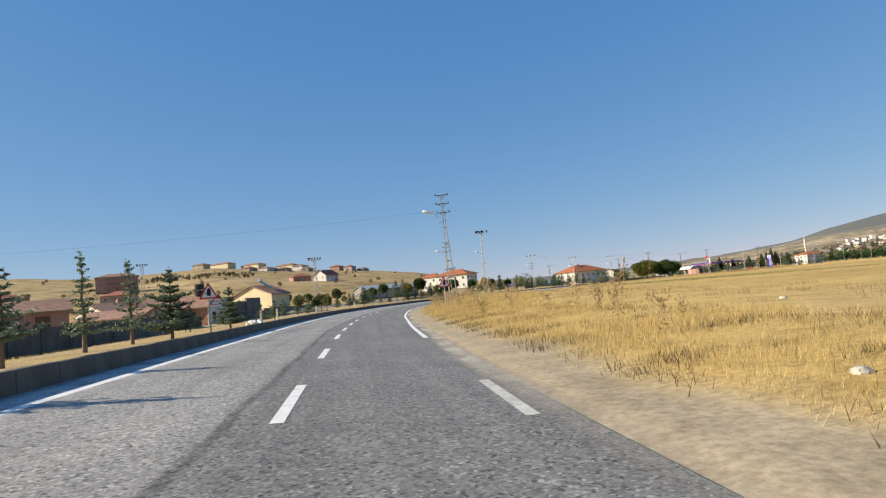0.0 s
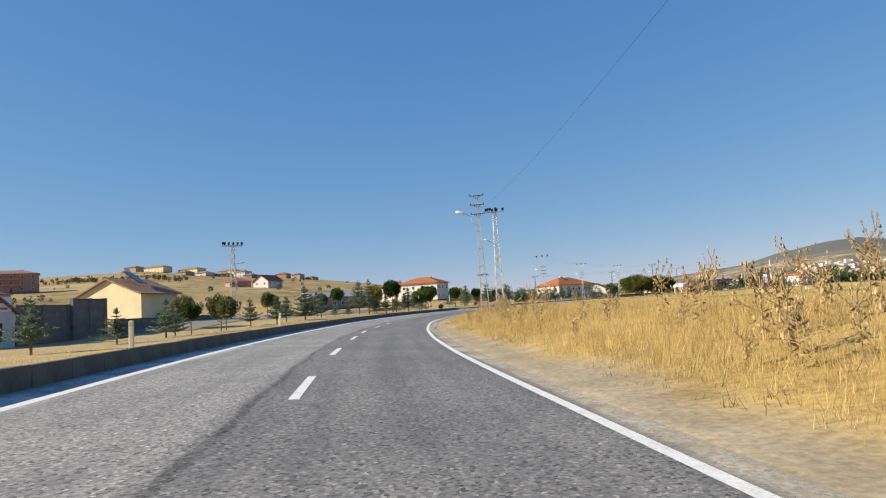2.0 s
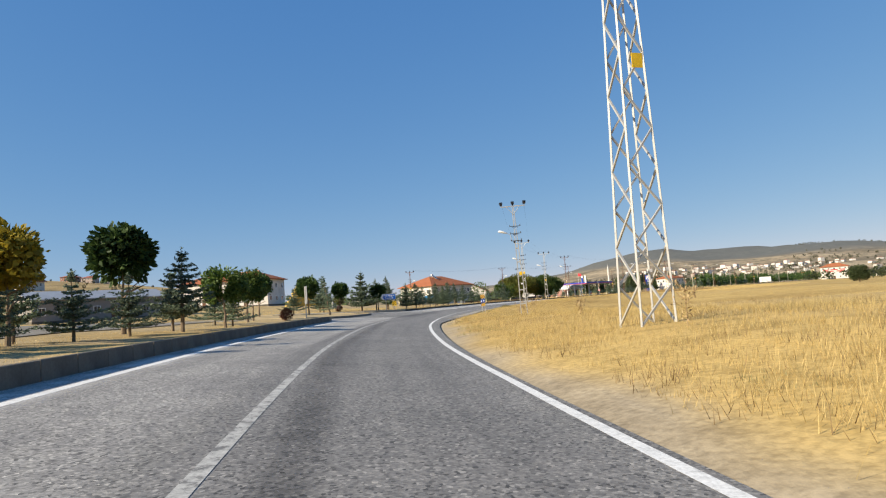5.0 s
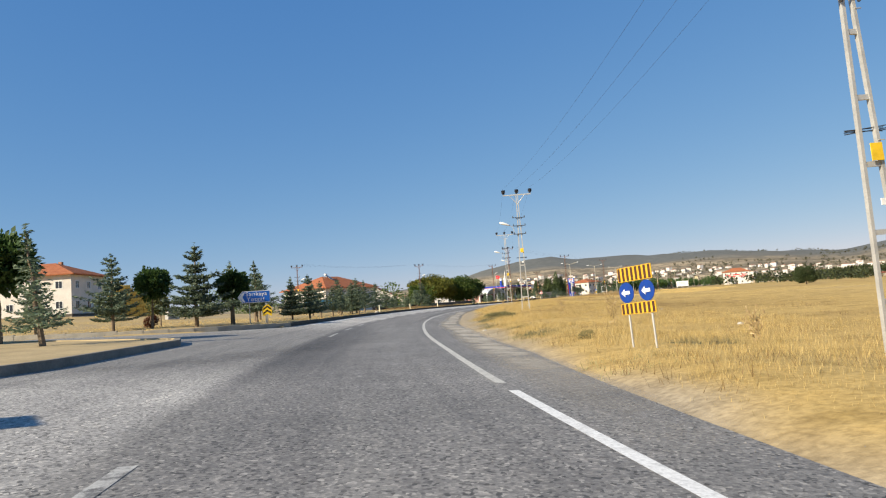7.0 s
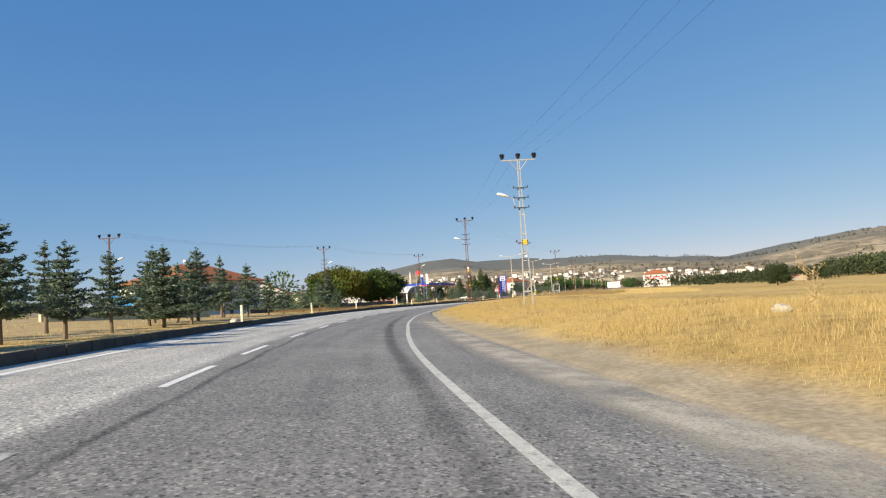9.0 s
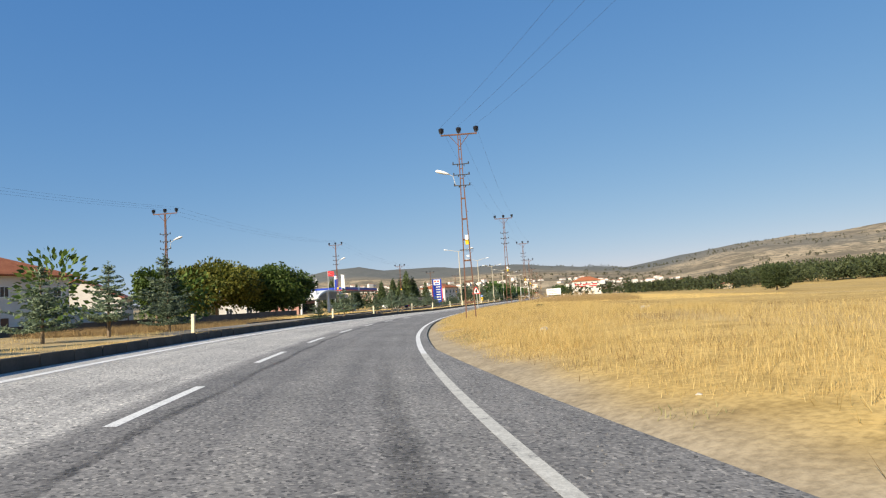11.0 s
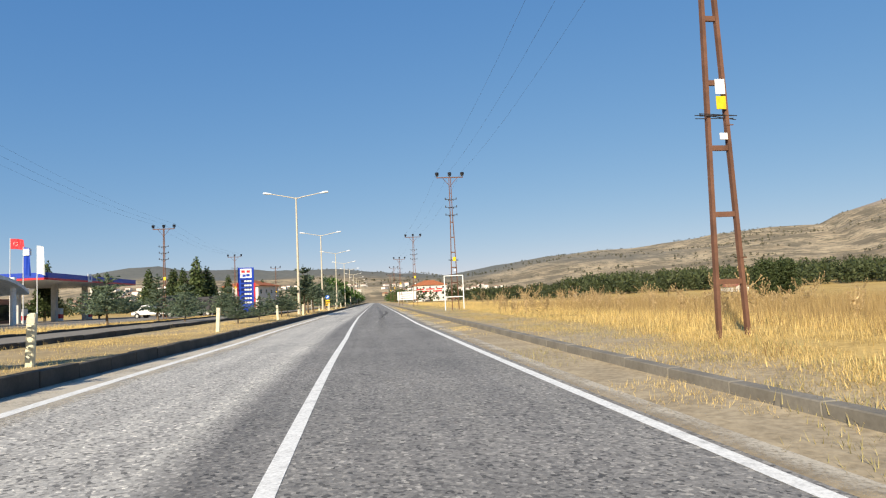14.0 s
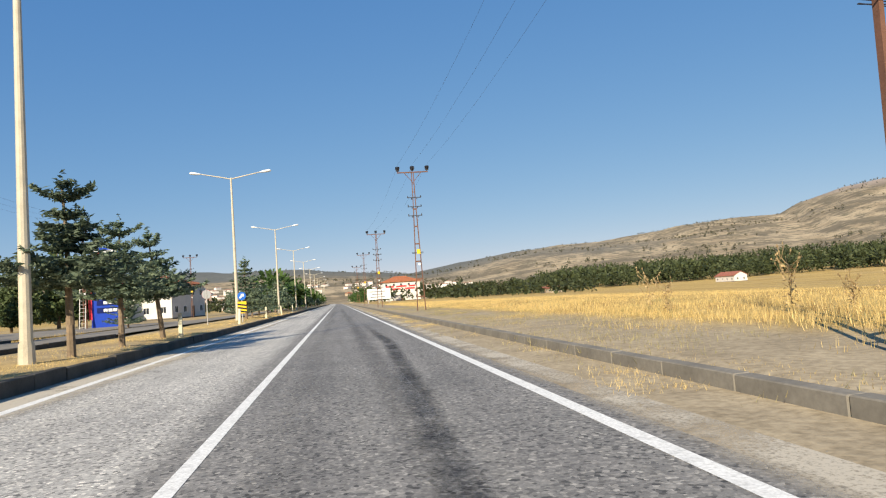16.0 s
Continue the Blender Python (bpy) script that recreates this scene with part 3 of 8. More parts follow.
FADED_LINE = worn_paint("faded_road_paint", (0.62, 0.60, 0.53), 0.42)
paint("edge_line", 6.5, 9.5, line_r, 0.16, FADED_LINE)
paint("edge_line", 21, 190, line_r, 0.16)
paint("edge_line", 191, 300, line_r, 0.17, FADED_LINE)
paint("edge_line", 300, 900, line_r, 0.16)
paint("edge_line", -40, 182, line_l, 0.2)
paint("edge_line", 229, 900, line_l, 0.19)
paint("centre_line", 351, 900, line_c, 0.14)
paint("centre_line", 110, 186, line_c, 0.15, OLD_LINE)
for s in (-9, -1, 7, 15, 23, 29.8, 36.7, 44, 53.3, 61.3, 70.3, 79.4, 86.7, 95.9, 104):
    paint("lane_dash", s, s + 3.3, line_c, 0.15, ds=0.8)
for k, s in enumerate((210, 218, 226, 234, 242.2, 248.8, 257, 265.2, 273.4, 281.5, 289.6, 297.6, 305.6, 313.6, 321.8, 330, 338.1)):
    paint("lane_dash", s, s + 3.6, line_c, 0.15, OLD_LINE if k < 4 else WHITE_LINE, ds=0.6)
paint("lane_dash", 345.3, 349.3, line_c, 0.14)



def film(name, col, patch):
    """A thin worn layer that fades out at its edges and in patches."""
    m, nt, b = mat(name, 0.75, 0, 0.3)
    at = nt.nodes.new("ShaderNodeAttribute")
    at.attribute_name = "wear"
    n, fine = noise_tex(nt, patch, 6, rough=0.7), noise_tex(nt, 22.0, 3, rough=0.75)
    k = ramp(nt, n.outputs[0], [(0.3, (0.15, 0.15, 0.15)), (0.6, (1.0, 1.0, 1.0))])
    k = mix(nt, 1.0, k, ramp(nt, fine.outputs[0], [(0.3, (0.35, 0.35, 0.35)), (0.6, (1.0, 1.0, 1.0))]), "MULTIPLY")
    k = mix(nt, 1.0, k, at.outputs["Color"], "MULTIPLY")
    b.inputs["Base Color"].default_value = lin(col)
    tr, ms = nt.nodes.new("ShaderNodeBsdfTransparent"), nt.nodes.new("ShaderNodeMixShader")
    nt.links.new(k, ms.inputs[0])
    nt.links.new(tr.outputs[0], ms.inputs[1])
    nt.links.new(b.outputs[0], ms.inputs[2])
    nt.links.new(ms.outputs[0], nt.nodes["Material Output"].inputs[0])
    return m


TAR, DUST = film("worn_tar", (0.03, 0.03, 0.032), 0.9), film("road_dust", (0.52, 0.505, 0.475), 0.5)
SAND = film("road_sand", (0.50, 0.445, 0.35), 0.6)


def seam(s0, s1, f, w, k, name="tar_seam", material=None):
    ob = ribbon(name, s0, s1, 1.0, [lambda s: f(s) - w / 2, lambda s: f(s) - w / 6, lambda s: f(s) + w / 6, lambda s: f(s) + w / 2], 0.003 if material is None else 0.0025, material or TAR, road)
    n = len(ob.data.vertices) // 4
    s = np.linspace(s0, s1, n)
    c = np.outer([0.0, k, k, 0.0], np.clip(np.minimum(s - s0, s1 - s) / 14, 0, 1)).ravel()
    at = ob.data.color_attributes.new("wear", "FLOAT_COLOR", "POINT")
    at.data.foreach_set("color", np.c_[c, c, c, 0 * c + 1].astype(np.float32).ravel())
    return ob


seam(-30, 112, lambda s: -0.5 + 0.08 * np.sin(s / 7) + 0.03 * np.sin(s * 1.3), 0.2, 0.4)
seam(226, 352, lambda s: 0.14 + 0.10 * np.sin(s / 9) + 0.04 * np.sin(s * 1.1), 0.2, 0.5)
seam(112, 186, lambda s: line_c(s) + 0.55 + 0.1 * np.sin(s / 5), 0.7, 0.35)
# rubber left by tyres
seam(228, 300, lambda s: np.interp(s, [228, 245, 270, 300], [3.5, 3.75, 3.2, 2.6]), 0.5, 0.45, "tyre_mark")
seam(380, 520, lambda s: np.interp(s, [380, 412, 430, 520], [1.5, 1.75, 1.8, 1.6]), 0.55, 0.28, "tyre_mark")
seam(382, 520, lambda s: 0.55 + 0 * s, 0.6, 0.14, "tyre_mark")
seam(187, 214, lambda s: np.interp(s, [187, 195, 198.4, 205, 214], [-7.5, -4.3, -1.5, 0.6, 1.8]), 3.0, 0.3, "tyre_mark")
seam(402, 440, lambda s: np.interp(s, [402, 411, 414, 424, 440], [1.7, 1.82, 2.0, 2.4, 2.3]), 0.42, 0.75, "tyre_mark")
# pale dust swept against the kerb
for a, b, mt in ((-30, 164, DUST), (229, 346, DUST), (346, 700, SAND)):
    seam(a, b, lambda s: line_l(s) - 0.24 + 0.08 * np.sin(s / 3.7), 1.6, 1.3 if mt is DUST else 2.0, "dust_strip", mt)
seam(346, 700, lambda s: line_r(s) + 0.62 + 0.05 * np.sin(s / 3.1), 1.0, 1.3, "dust_strip", SAND)
seam(0, 130, lambda s: line_r(s) + 0.35 + 0.08 * np.sin(s / 3.1), 0.7, 1.2, "dust_strip", SAND)
seam(185, 286, lambda s: tar_r(s) - 0.5 + 0.15 * np.sin(s / 4.1), 1.8, 1.2, "dust_strip", SAND)


def kerb_block(name, h, length, w=0.2):
    bm = bmesh.new()
    box(bm, w, length, h + 0.1, Matrix.Translation((0, 0, -0.1)), 0.012)
    return bm


def kerb(name, s0, s1, f, h, step_m=1.5, label="", far=None, stuff=None, joint=0.03, base=None):
    """A row of kerb stones; base: the height of their foot along the road."""
    root = tagged(empty(name), label, "kerb", kind="structure")
    first = None
    for i, s in enumerate(np.arange(s0, s1, step_m)):
        lat = float(f(s))
        d = math.degrees(math.atan((float(f(s + 0.7)) - float(f(s - 0.7))) / 1.4))
        x, y = place(s, lat)
        z = float(road_z(s, lat) if base is None else base(s))
        m = pose(float(x), float(y), z + random.uniform(-1, 0.4) * joint, random.uniform(-16, 16) * joint, random.uniform(-80, 80) * joint, bearing(s) - d + random.uniform(-30, 30) * joint)
        if first is None:
            first = part("kerb_stone", kerb_block("kerb_stone", h, step_m - joint), stuff or CONCRETE, root)
            first.matrix_basis = m
        else:
            share("kerb_stone", first, root, m)
    if far:
        bm = bmesh.new()
        for s in np.arange(s1, far, 6.0):
            x, y = place(s + 3, float(f(s + 3)))
            box(bm, 0.2, 5.95, h, pose(float(x), float(y), 0, 0, 0, bearing(s + 3)))
        tagged(part("kerb_row", bm, stuff or CONCRETE, root), kind="stuff")
    return root


kerb("kerb", -21, 183, lambda s: kerb_l(s) - 0.1, 0.38, joint=0.012, label="high grey concrete kerb along the verge, stained")
kerb("kerb", 226, 348, lambda s: kerb_l(s) - 0.1, 0.30, label="dark grey concrete kerb stones beside the road", stuff=DARK_KERB)
kerb("kerb", 348, 500, lambda s: kerb_l(s) - 0.1, 0.28, label="dark grey concrete kerb along the straight road", far=880, stuff=DARK_KERB)
PATH_KERB = plain("sandy_kerb_concrete", (0.23, 0.21, 0.175), 0.92, var=0.4, scale=0.8, grain=16)
kerb("kerb", 356, 500, lambda s: 5.06 + 0.015 * np.clip(359 - s, 0, 9) ** 2, 0.2, label="low worn concrete kerb by a dirt path", far=880, stuff=PATH_KERB, joint=0.008)

kerb("kerb", 340, 440, lambda s: -9.5 + 0 * s, 0.17, label="low dark kerb beside the service road", stuff=DARK_KERB, base=lambda s: 0.3)
kerb("kerb", 340, 440, lambda s: -14.1 + 0 * s, 0.22, label="dark kerb between service road and grass", stuff=DARK_KERB, base=lambda s: 0.3)

# pale kerb that turns into the side road
turnout = tagged(empty("kerb"), "pale concrete kerb turning into the side road", "kerb", kind="structure")
PALE_KERB = plain("pale_kerb_concrete", (0.36, 0.33, 0.27), 0.9, var=0.35, scale=1.2, grain=18)
first = None
lats = [-5.2]
while lats[-1] > -34:
    lats.append(lats[-1] - 1.42 / math.hypot(1, 5.6 / 3.4 * math.exp((lats[-1] + 5.0) / 3.4)))
for lat in lats:
    s = 219.6 + 5.6 * math.exp((lat + 5.0) / 3.4)
    x, y = place(s, lat)
    m = pose(float(x), float(y), max(float(road_z(s, lat)), float(relief(x, y + 0.6)[0]) - 0.16) + random.uniform(-0.02, 0.01), 0, random.uniform(-2, 2), bearing(s) + 90 + math.degrees(math.atan(5.6 / 3.4 * math.exp((lat + 5.0) / 3.4))) + random.uniform(-1, 1))
    if first is None:
        first = part("kerb_stone", kerb_block("kerb_stone", 0.26, 1.5), PALE_KERB, turnout)
        first.matrix_basis = m
    else:
        share("kerb_stone", first, turnout, m)


EARTH = plain("bare_dry_earth", (0.47, 0.36, 0.19), 0.95, var=0.3, scale=0.7, grain=9, bumps=0.5)
# side road that joins from the left, with its islands
side = ribbon("side_road", 112, 186, 2.0, [lambda s: np.interp(s, [112, 130, 170, 186], [-27.0, -28.5, -29.0, -28.0]), -25.0, -22.0, -19.5, lambda s: np.interp(s, [112, 130, 165, 186], [-18.5, -16.5, -15.5, -13.2])], 0.0, PAVING)
co = np.array([v.co for v in side.data.vertices])
side.data.vertices.foreach_set("co", np.c_[co[:, :2], relief(co[:, 0], co[:, 1]) + 0.05].astype(np.float32).ravel())
tagged(side, "dusty pale side road behind the verge", "road", kind="structure")
service = ribbon("service_road", 285, 700, 2.0, [lambda s: -14.0 + 0 * s, lambda s: -9.6 + 0 * s], lambda s: 0.40 + 0 * s, PAVING)
tagged(service, "dusty grey service road beside the filling station", "road", kind="structure")
forecourt = ribbon("forecourt", 400, 480, 4.0, [lambda s: -60 + 0 * s, lambda s: np.interp(s, [400, 436, 450, 480], [-21.0, -19.5, -15.0, -14.1])], lambda s: 0.405 + 0 * s, PAVING)
tagged(forecourt, "pale concrete forecourt of the filling station", "pavement", kind="structure")


def island(outline, h, label):
    """Raised traffic island: a kerb of concrete round bare earth; outline in metres along and across the road."""
    bm = bmesh.new()
    pts = []
    for (s0, l0), (s1, l1) in zip(outline, outline[1:] + outline[:1]):
        n = max(1, int(math.hypot(s1 - s0, l1 - l0) / 1.2))
        pts += [(s0 + (s1 - s0) * k / n, l0 + (l1 - l0) * k / n) for k in range(n)]
    cs, cl = sum(q[0] for q in pts) / len(pts), sum(q[1] for q in pts) / len(pts)
    def ring(k, dz):
        out = []
        for a, b in pts:
            d = math.hypot(a - cs, b - cl)
            a2, b2 = cs + (a - cs) * (1 - k / d), cl + (b - cl) * (1 - k / d)
            out.append(bm.verts.new((*map(float, place(a2, b2)), float(road_z(a, b)) + dz)))
        return out
    low, top, rim, earth = ring(0.0, -0.2), ring(0.04, h), ring(0.28, h), ring(0.32, h - 0.04)
    for a, b, m in ((low, top, 0), (top, rim, 0), (rim, earth, 1)):
        for i in range(len(pts)):
            j = (i + 1) % len(pts)
            bm.faces.new((a[i], a[j], b[j], b[i])).material_index = m
    bm.faces.new(earth).material_index = 1
    bmesh.ops.triangulate(bm, faces=[f for f in bm.faces if len(f.verts) > 4])
    bmesh.ops.recalc_face_normals(bm, faces=bm.faces)
    return tagged(mesh_object("traffic_island", bm, [ISLAND_KERB, EARTH]), label, "traffic island", kind="structure")


ISLAND_KERB = plain("island_kerb_concrete", (0.24, 0.22, 0.18), 0.92, var=0.4, scale=1.1, grain=18)
island([(174, -4.5), (183.2, -4.5), (184.2, -5.0), (187.2, -7.6), (188, -12.5), (174, -12.5)], 0.3, "tapered concrete end of the raised verge")
island([(193.8, -5.5), (196, -5.05), (205, -4.95), (207.2, -5.6), (208.5, -8), (211, -14), (212, -21), (190, -21), (189.4, -14), (190.7, -9.0), (192.2, -6.5)], 0.22, "large raised island of bare earth with a stained kerb")

# ---------------------------------------------------------------- poles


def insulator(bm, p, r=0.12, h=0.42):
    p = Vector(p)
    rod(bm, p, p + Vector((0, 0, h)), 0.03, 0.03, 6)
    for k, w in enumerate((0.7, 0.9, 1.0, 1.0)):
        rod(bm, p + Vector((0, 0, h * (0.2 + 0.2 * k))), p + Vector((0, 0, h * (0.36 + 0.2 * k))), r * w, r * w * 0.8, 10)


def lamp_head(bm, m, ln=0.9):
    """Street light head: a flattened, tapered shell; x from the arm outwards."""
    prof = [(-0.5, 0.05), (-0.38, 0.09), (-0.1, 0.15), (0.2, 0.17), (0.42, 0.13), (0.5, 0.03)]
    rings = []
    for x, r in prof:
        rings.append([bm.verts.new(m @ Vector((x * ln, r * math.cos(a), (0.55 if math.sin(a) < 0 else 0.8) * r * math.sin(a)))) for a in np.linspace(0, 2 * math.pi, 13)[:-1]])
    for a, b in zip(rings, rings[1:]):
        for i in range(12):
            bm.faces.new((a[i], a[(i + 1) % 12], b[(i + 1) % 12], b[i]))
    bm.faces.new(rings[0][::-1])
    bm.faces.new(rings[-1])
    for f in bm.faces:
        f.smooth = True


def ladder_pole(steel, h, foot=0.62, head=0.2, arm="three", lamp=0, plates=(), brackets=True, drop=0.0):
    """Two steel channels that lean together and run on as one shaft, tied by rungs. x is across the road."""
    root = empty("power_pole")
    neck, w0 = h * 0.74, 0.1 if steel is RUST else 0.085
    for sx in (-1, 1):
        bm = bmesh.new()
        bar(bm, (sx * foot / 2, 0, -0.4), (sx * head / 2, 0, neck), w0, 0.07)
        bar(bm, (sx * head / 2, 0, neck), (sx * head * 0.36, 0, h), w0 * 0.8, 0.06)
        part("upright", bm, steel, root)
    z, k = 1.0, 0
    while z < h - 0.3:
        t = min(1, (z + 0.4) / (neck + 0.4))
        w = foot + (head - foot) * t
        bm = bmesh.new()
        box(bm, w, 0.06, 0.1 if z < neck else 0.05, Matrix.Translation((0, 0, z)))
        part("rung", bm, steel, root)
        if k % 2 == 0 and z < neck:
            bm = bmesh.new()
            rod(bm, (w * 0.4, -0.05, z + 0.5), (w * 0.4 + 0.14, -0.05, z + 0.5), 0.012, 0.012, 5)
            part("step_bolt", bm, steel, root)
        z += 1.3 if z < neck else 0.62
        k += 1
    if arm == "three":
        bm = bmesh.new()
        box(bm, 2.3, 0.09, 0.08, Matrix.Translation((0, 0, h)))
        rod(bm, (0, -0.03, h - 0.75), (0.62, -0.03, h), 0.022)
        rod(bm, (0, -0.03, h - 0.75), (-0.62, -0.03, h), 0.022)
        part("crossarm", bm, steel, root)
        for x in (-1.1, 0, 1.1):
            bm = bmesh.new()
            insulator(bm, (x, 0, h + 0.08), 0.18, 0.42)
            part("insulator", bm, BLACK, root, "black stacked insulator")
    top = h - (1.9 if arm == "three" else 0.05)
    if brackets:
        for k in range(3):
            z = top - 0.68 * k
            bm = bmesh.new()
            box(bm, 1.0, 0.05, 0.05, Matrix.Translation((0, -0.08, z)))
            for sx in (-0.48, -0.2, 0.2, 0.48):
                if abs(sx) > 0.3:
                    rod(bm, (sx, -0.08, z), (sx, -0.08, z + 0.17), 0.05, 0.035, 6)
                else:
                    rod(bm, (sx, -0.08, z - 0.12), (sx, -0.08, z), 0.03, 0.04, 6)
            part("bracket", bm, IRON, root)
    if lamp:
        bm = bmesh.new()
        z = top - 0.68 - drop
        rod(bm, (lamp * 0.1, -0.05, z - 0.7), (lamp * 0.42, -0.05, z - 0.6), 0.022)
        rod(bm, (lamp * 0.42, -0.05, z - 0.6), (lamp * 0.52, -0.05, z - 0.05), 0.022)
        rod(bm, (lamp * 0.52, -0.05, z - 0.05), (lamp * 0.82, -0.05, z + 0.12), 0.022)
        arm_ob = part("lamp_arm", bm, GALV, root)
        bm = bmesh.new()
        lamp_head(bm, Matrix.Translation((lamp * 1.2, -0.05, z + 0.24)) @ Matrix.Rotation(0 if lamp > 0 else math.pi, 4, "Z") @ Matrix.Rotation(-0.3, 4, "Y"))
        part("lamp_head", bm, LAMP_WHITE, arm_ob, "white street light head")
    for (z, w, hh, colour) in plates:
        bm = bmesh.new()
        box(bm, w, 0.02, hh, Matrix.Translation((0.06, -0.09, z)), 0.004)
        part("warning_plate", bm, colour, root)
    bm = bmesh.new()
    zg = 3.0 if steel is PALE_STEEL else 4.3
    for i in range(5):
        a = random.uniform(0, 6.28)
        zz = zg + random.uniform(-0.05, 0.05)
        rod(bm, (-0.42, 0.1 * math.cos(a), zz), (0.42, 0.12 * math.sin(a), zz + random.uniform(-0.08, 0.08)), 0.009, 0.009, 4)
    part("climbing_guard", bm, IRON, root, "twisted barbed wire guard")
    return root


def lattice_tower(h, foot=1.15, head=0.5, flood=True):
    root = empty("floodlight_tower" if flood else "lattice_pylon")
    cs = [(-1, -1), (1, -1), (1, 1), (-1, 1)]
    for cx, cy in cs:
        bm = bmesh.new()
        bar(bm, (cx * foot / 2, cy * foot / 2, -0.3), (cx * head / 2, cy * head / 2, h), 0.052)
        part("leg", bm, GALV, root)
    n = 13
    for side in range(4):
        for k in range(n):
            bm = bmesh.new()
            z0, z1 = h * k / n, h * (k + 1) / n
            w0, w1 = (foot + (head - foot) * z / h for z in (z0, z1))
            a, b = cs[side], cs[(side + 1) % 4]
            if k % 2:
                a, b = b, a
            bar(bm, (a[0] * w0 / 2, a[1] * w0 / 2, z0), (b[0] * w1 / 2, b[1] * w1 / 2, z1), 0.05)
            part("bracing", bm, GALV, root)
    if flood:
        bm = bmesh.new()
        box(bm, 2.6, 0.12, 0.1, Matrix.Translation((0, 0, h)))
        box(bm, 0.12, 1.6, 0.1, Matrix.Translation((0, 0, h + 0.02)))
        part("crossarm", bm, GALV, root)
        for x, y in ((-1.2, 0), (-1.0, -0.35), (-0.7, -0.55), (-0.3, 0.4), (0.1, -0.7), (0.35, 0.3), (0.2, 0.75), (1.2, 0)):
            bm = bmesh.new()
            insulator(bm, (x, y, h + 0.1), 0.21, 0.5)
            part("insulator", bm, BLACK, root, "black stacked insulator")
        bm = bmesh.new()
        rod(bm, (0, 0, h * 0.66), (-1.0, 0, h * 0.70), 0.035)
        arm_ob = part("lamp_arm", bm, GALV, root)
        bm = bmesh.new()
        lamp_head(bm, Matrix.Translation((-1.3, 0, h * 0.715)) @ Matrix.Rotation(math.pi, 4, "Z") @ Matrix.Rotation(-0.35, 4, "Y"))
        part("lamp_head", bm, LAMP_WHITE, arm_ob, "white street light head")
        bm = bmesh.new()
        box(bm, 0.32, 0.02, 0.4, Matrix.Translation((0, -0.6, h * 0.5)))
        part("warning_plate", bm, SIGN_YELLOW, root)
    else:
        bm = bmesh.new()
        for y in (-0.2, 0.2):
            box(bm, 3.0, 0.07, 0.12, Matrix.Translation((0, y, h)))
        part("crossarm", bm, GALV, root)
        bm = bmesh.new()
        rod(bm, (0, 0, h * 0.74), (1.0, 0, h * 0.755), 0.03)
        arm_ob = part("lamp_arm", bm, GALV, root)
        bm = bmesh.new()
        lamp_head(bm, Matrix.Translation((1.3, 0, h * 0.76)) @ Matrix.Rotation(-0.2, 4, "Y"))
        part("lamp_head", bm, LAMP_WHITE, arm_ob, "white street light head")
        for x in (-1.42, -1.1, -0.5, 0.15, 0.8, 1.42):
            bm = bmesh.new()
            insulator(bm, (x, 0, h + 0.1), 0.2, 0.55)
            part("insulator", bm, BLACK, root, "black stacked insulator")
    return root


poles, heights = {}, {}


def put(ob, m, label, category, group=""):
    ob.matrix_basis = m
    return tagged(ob, label, category, group)


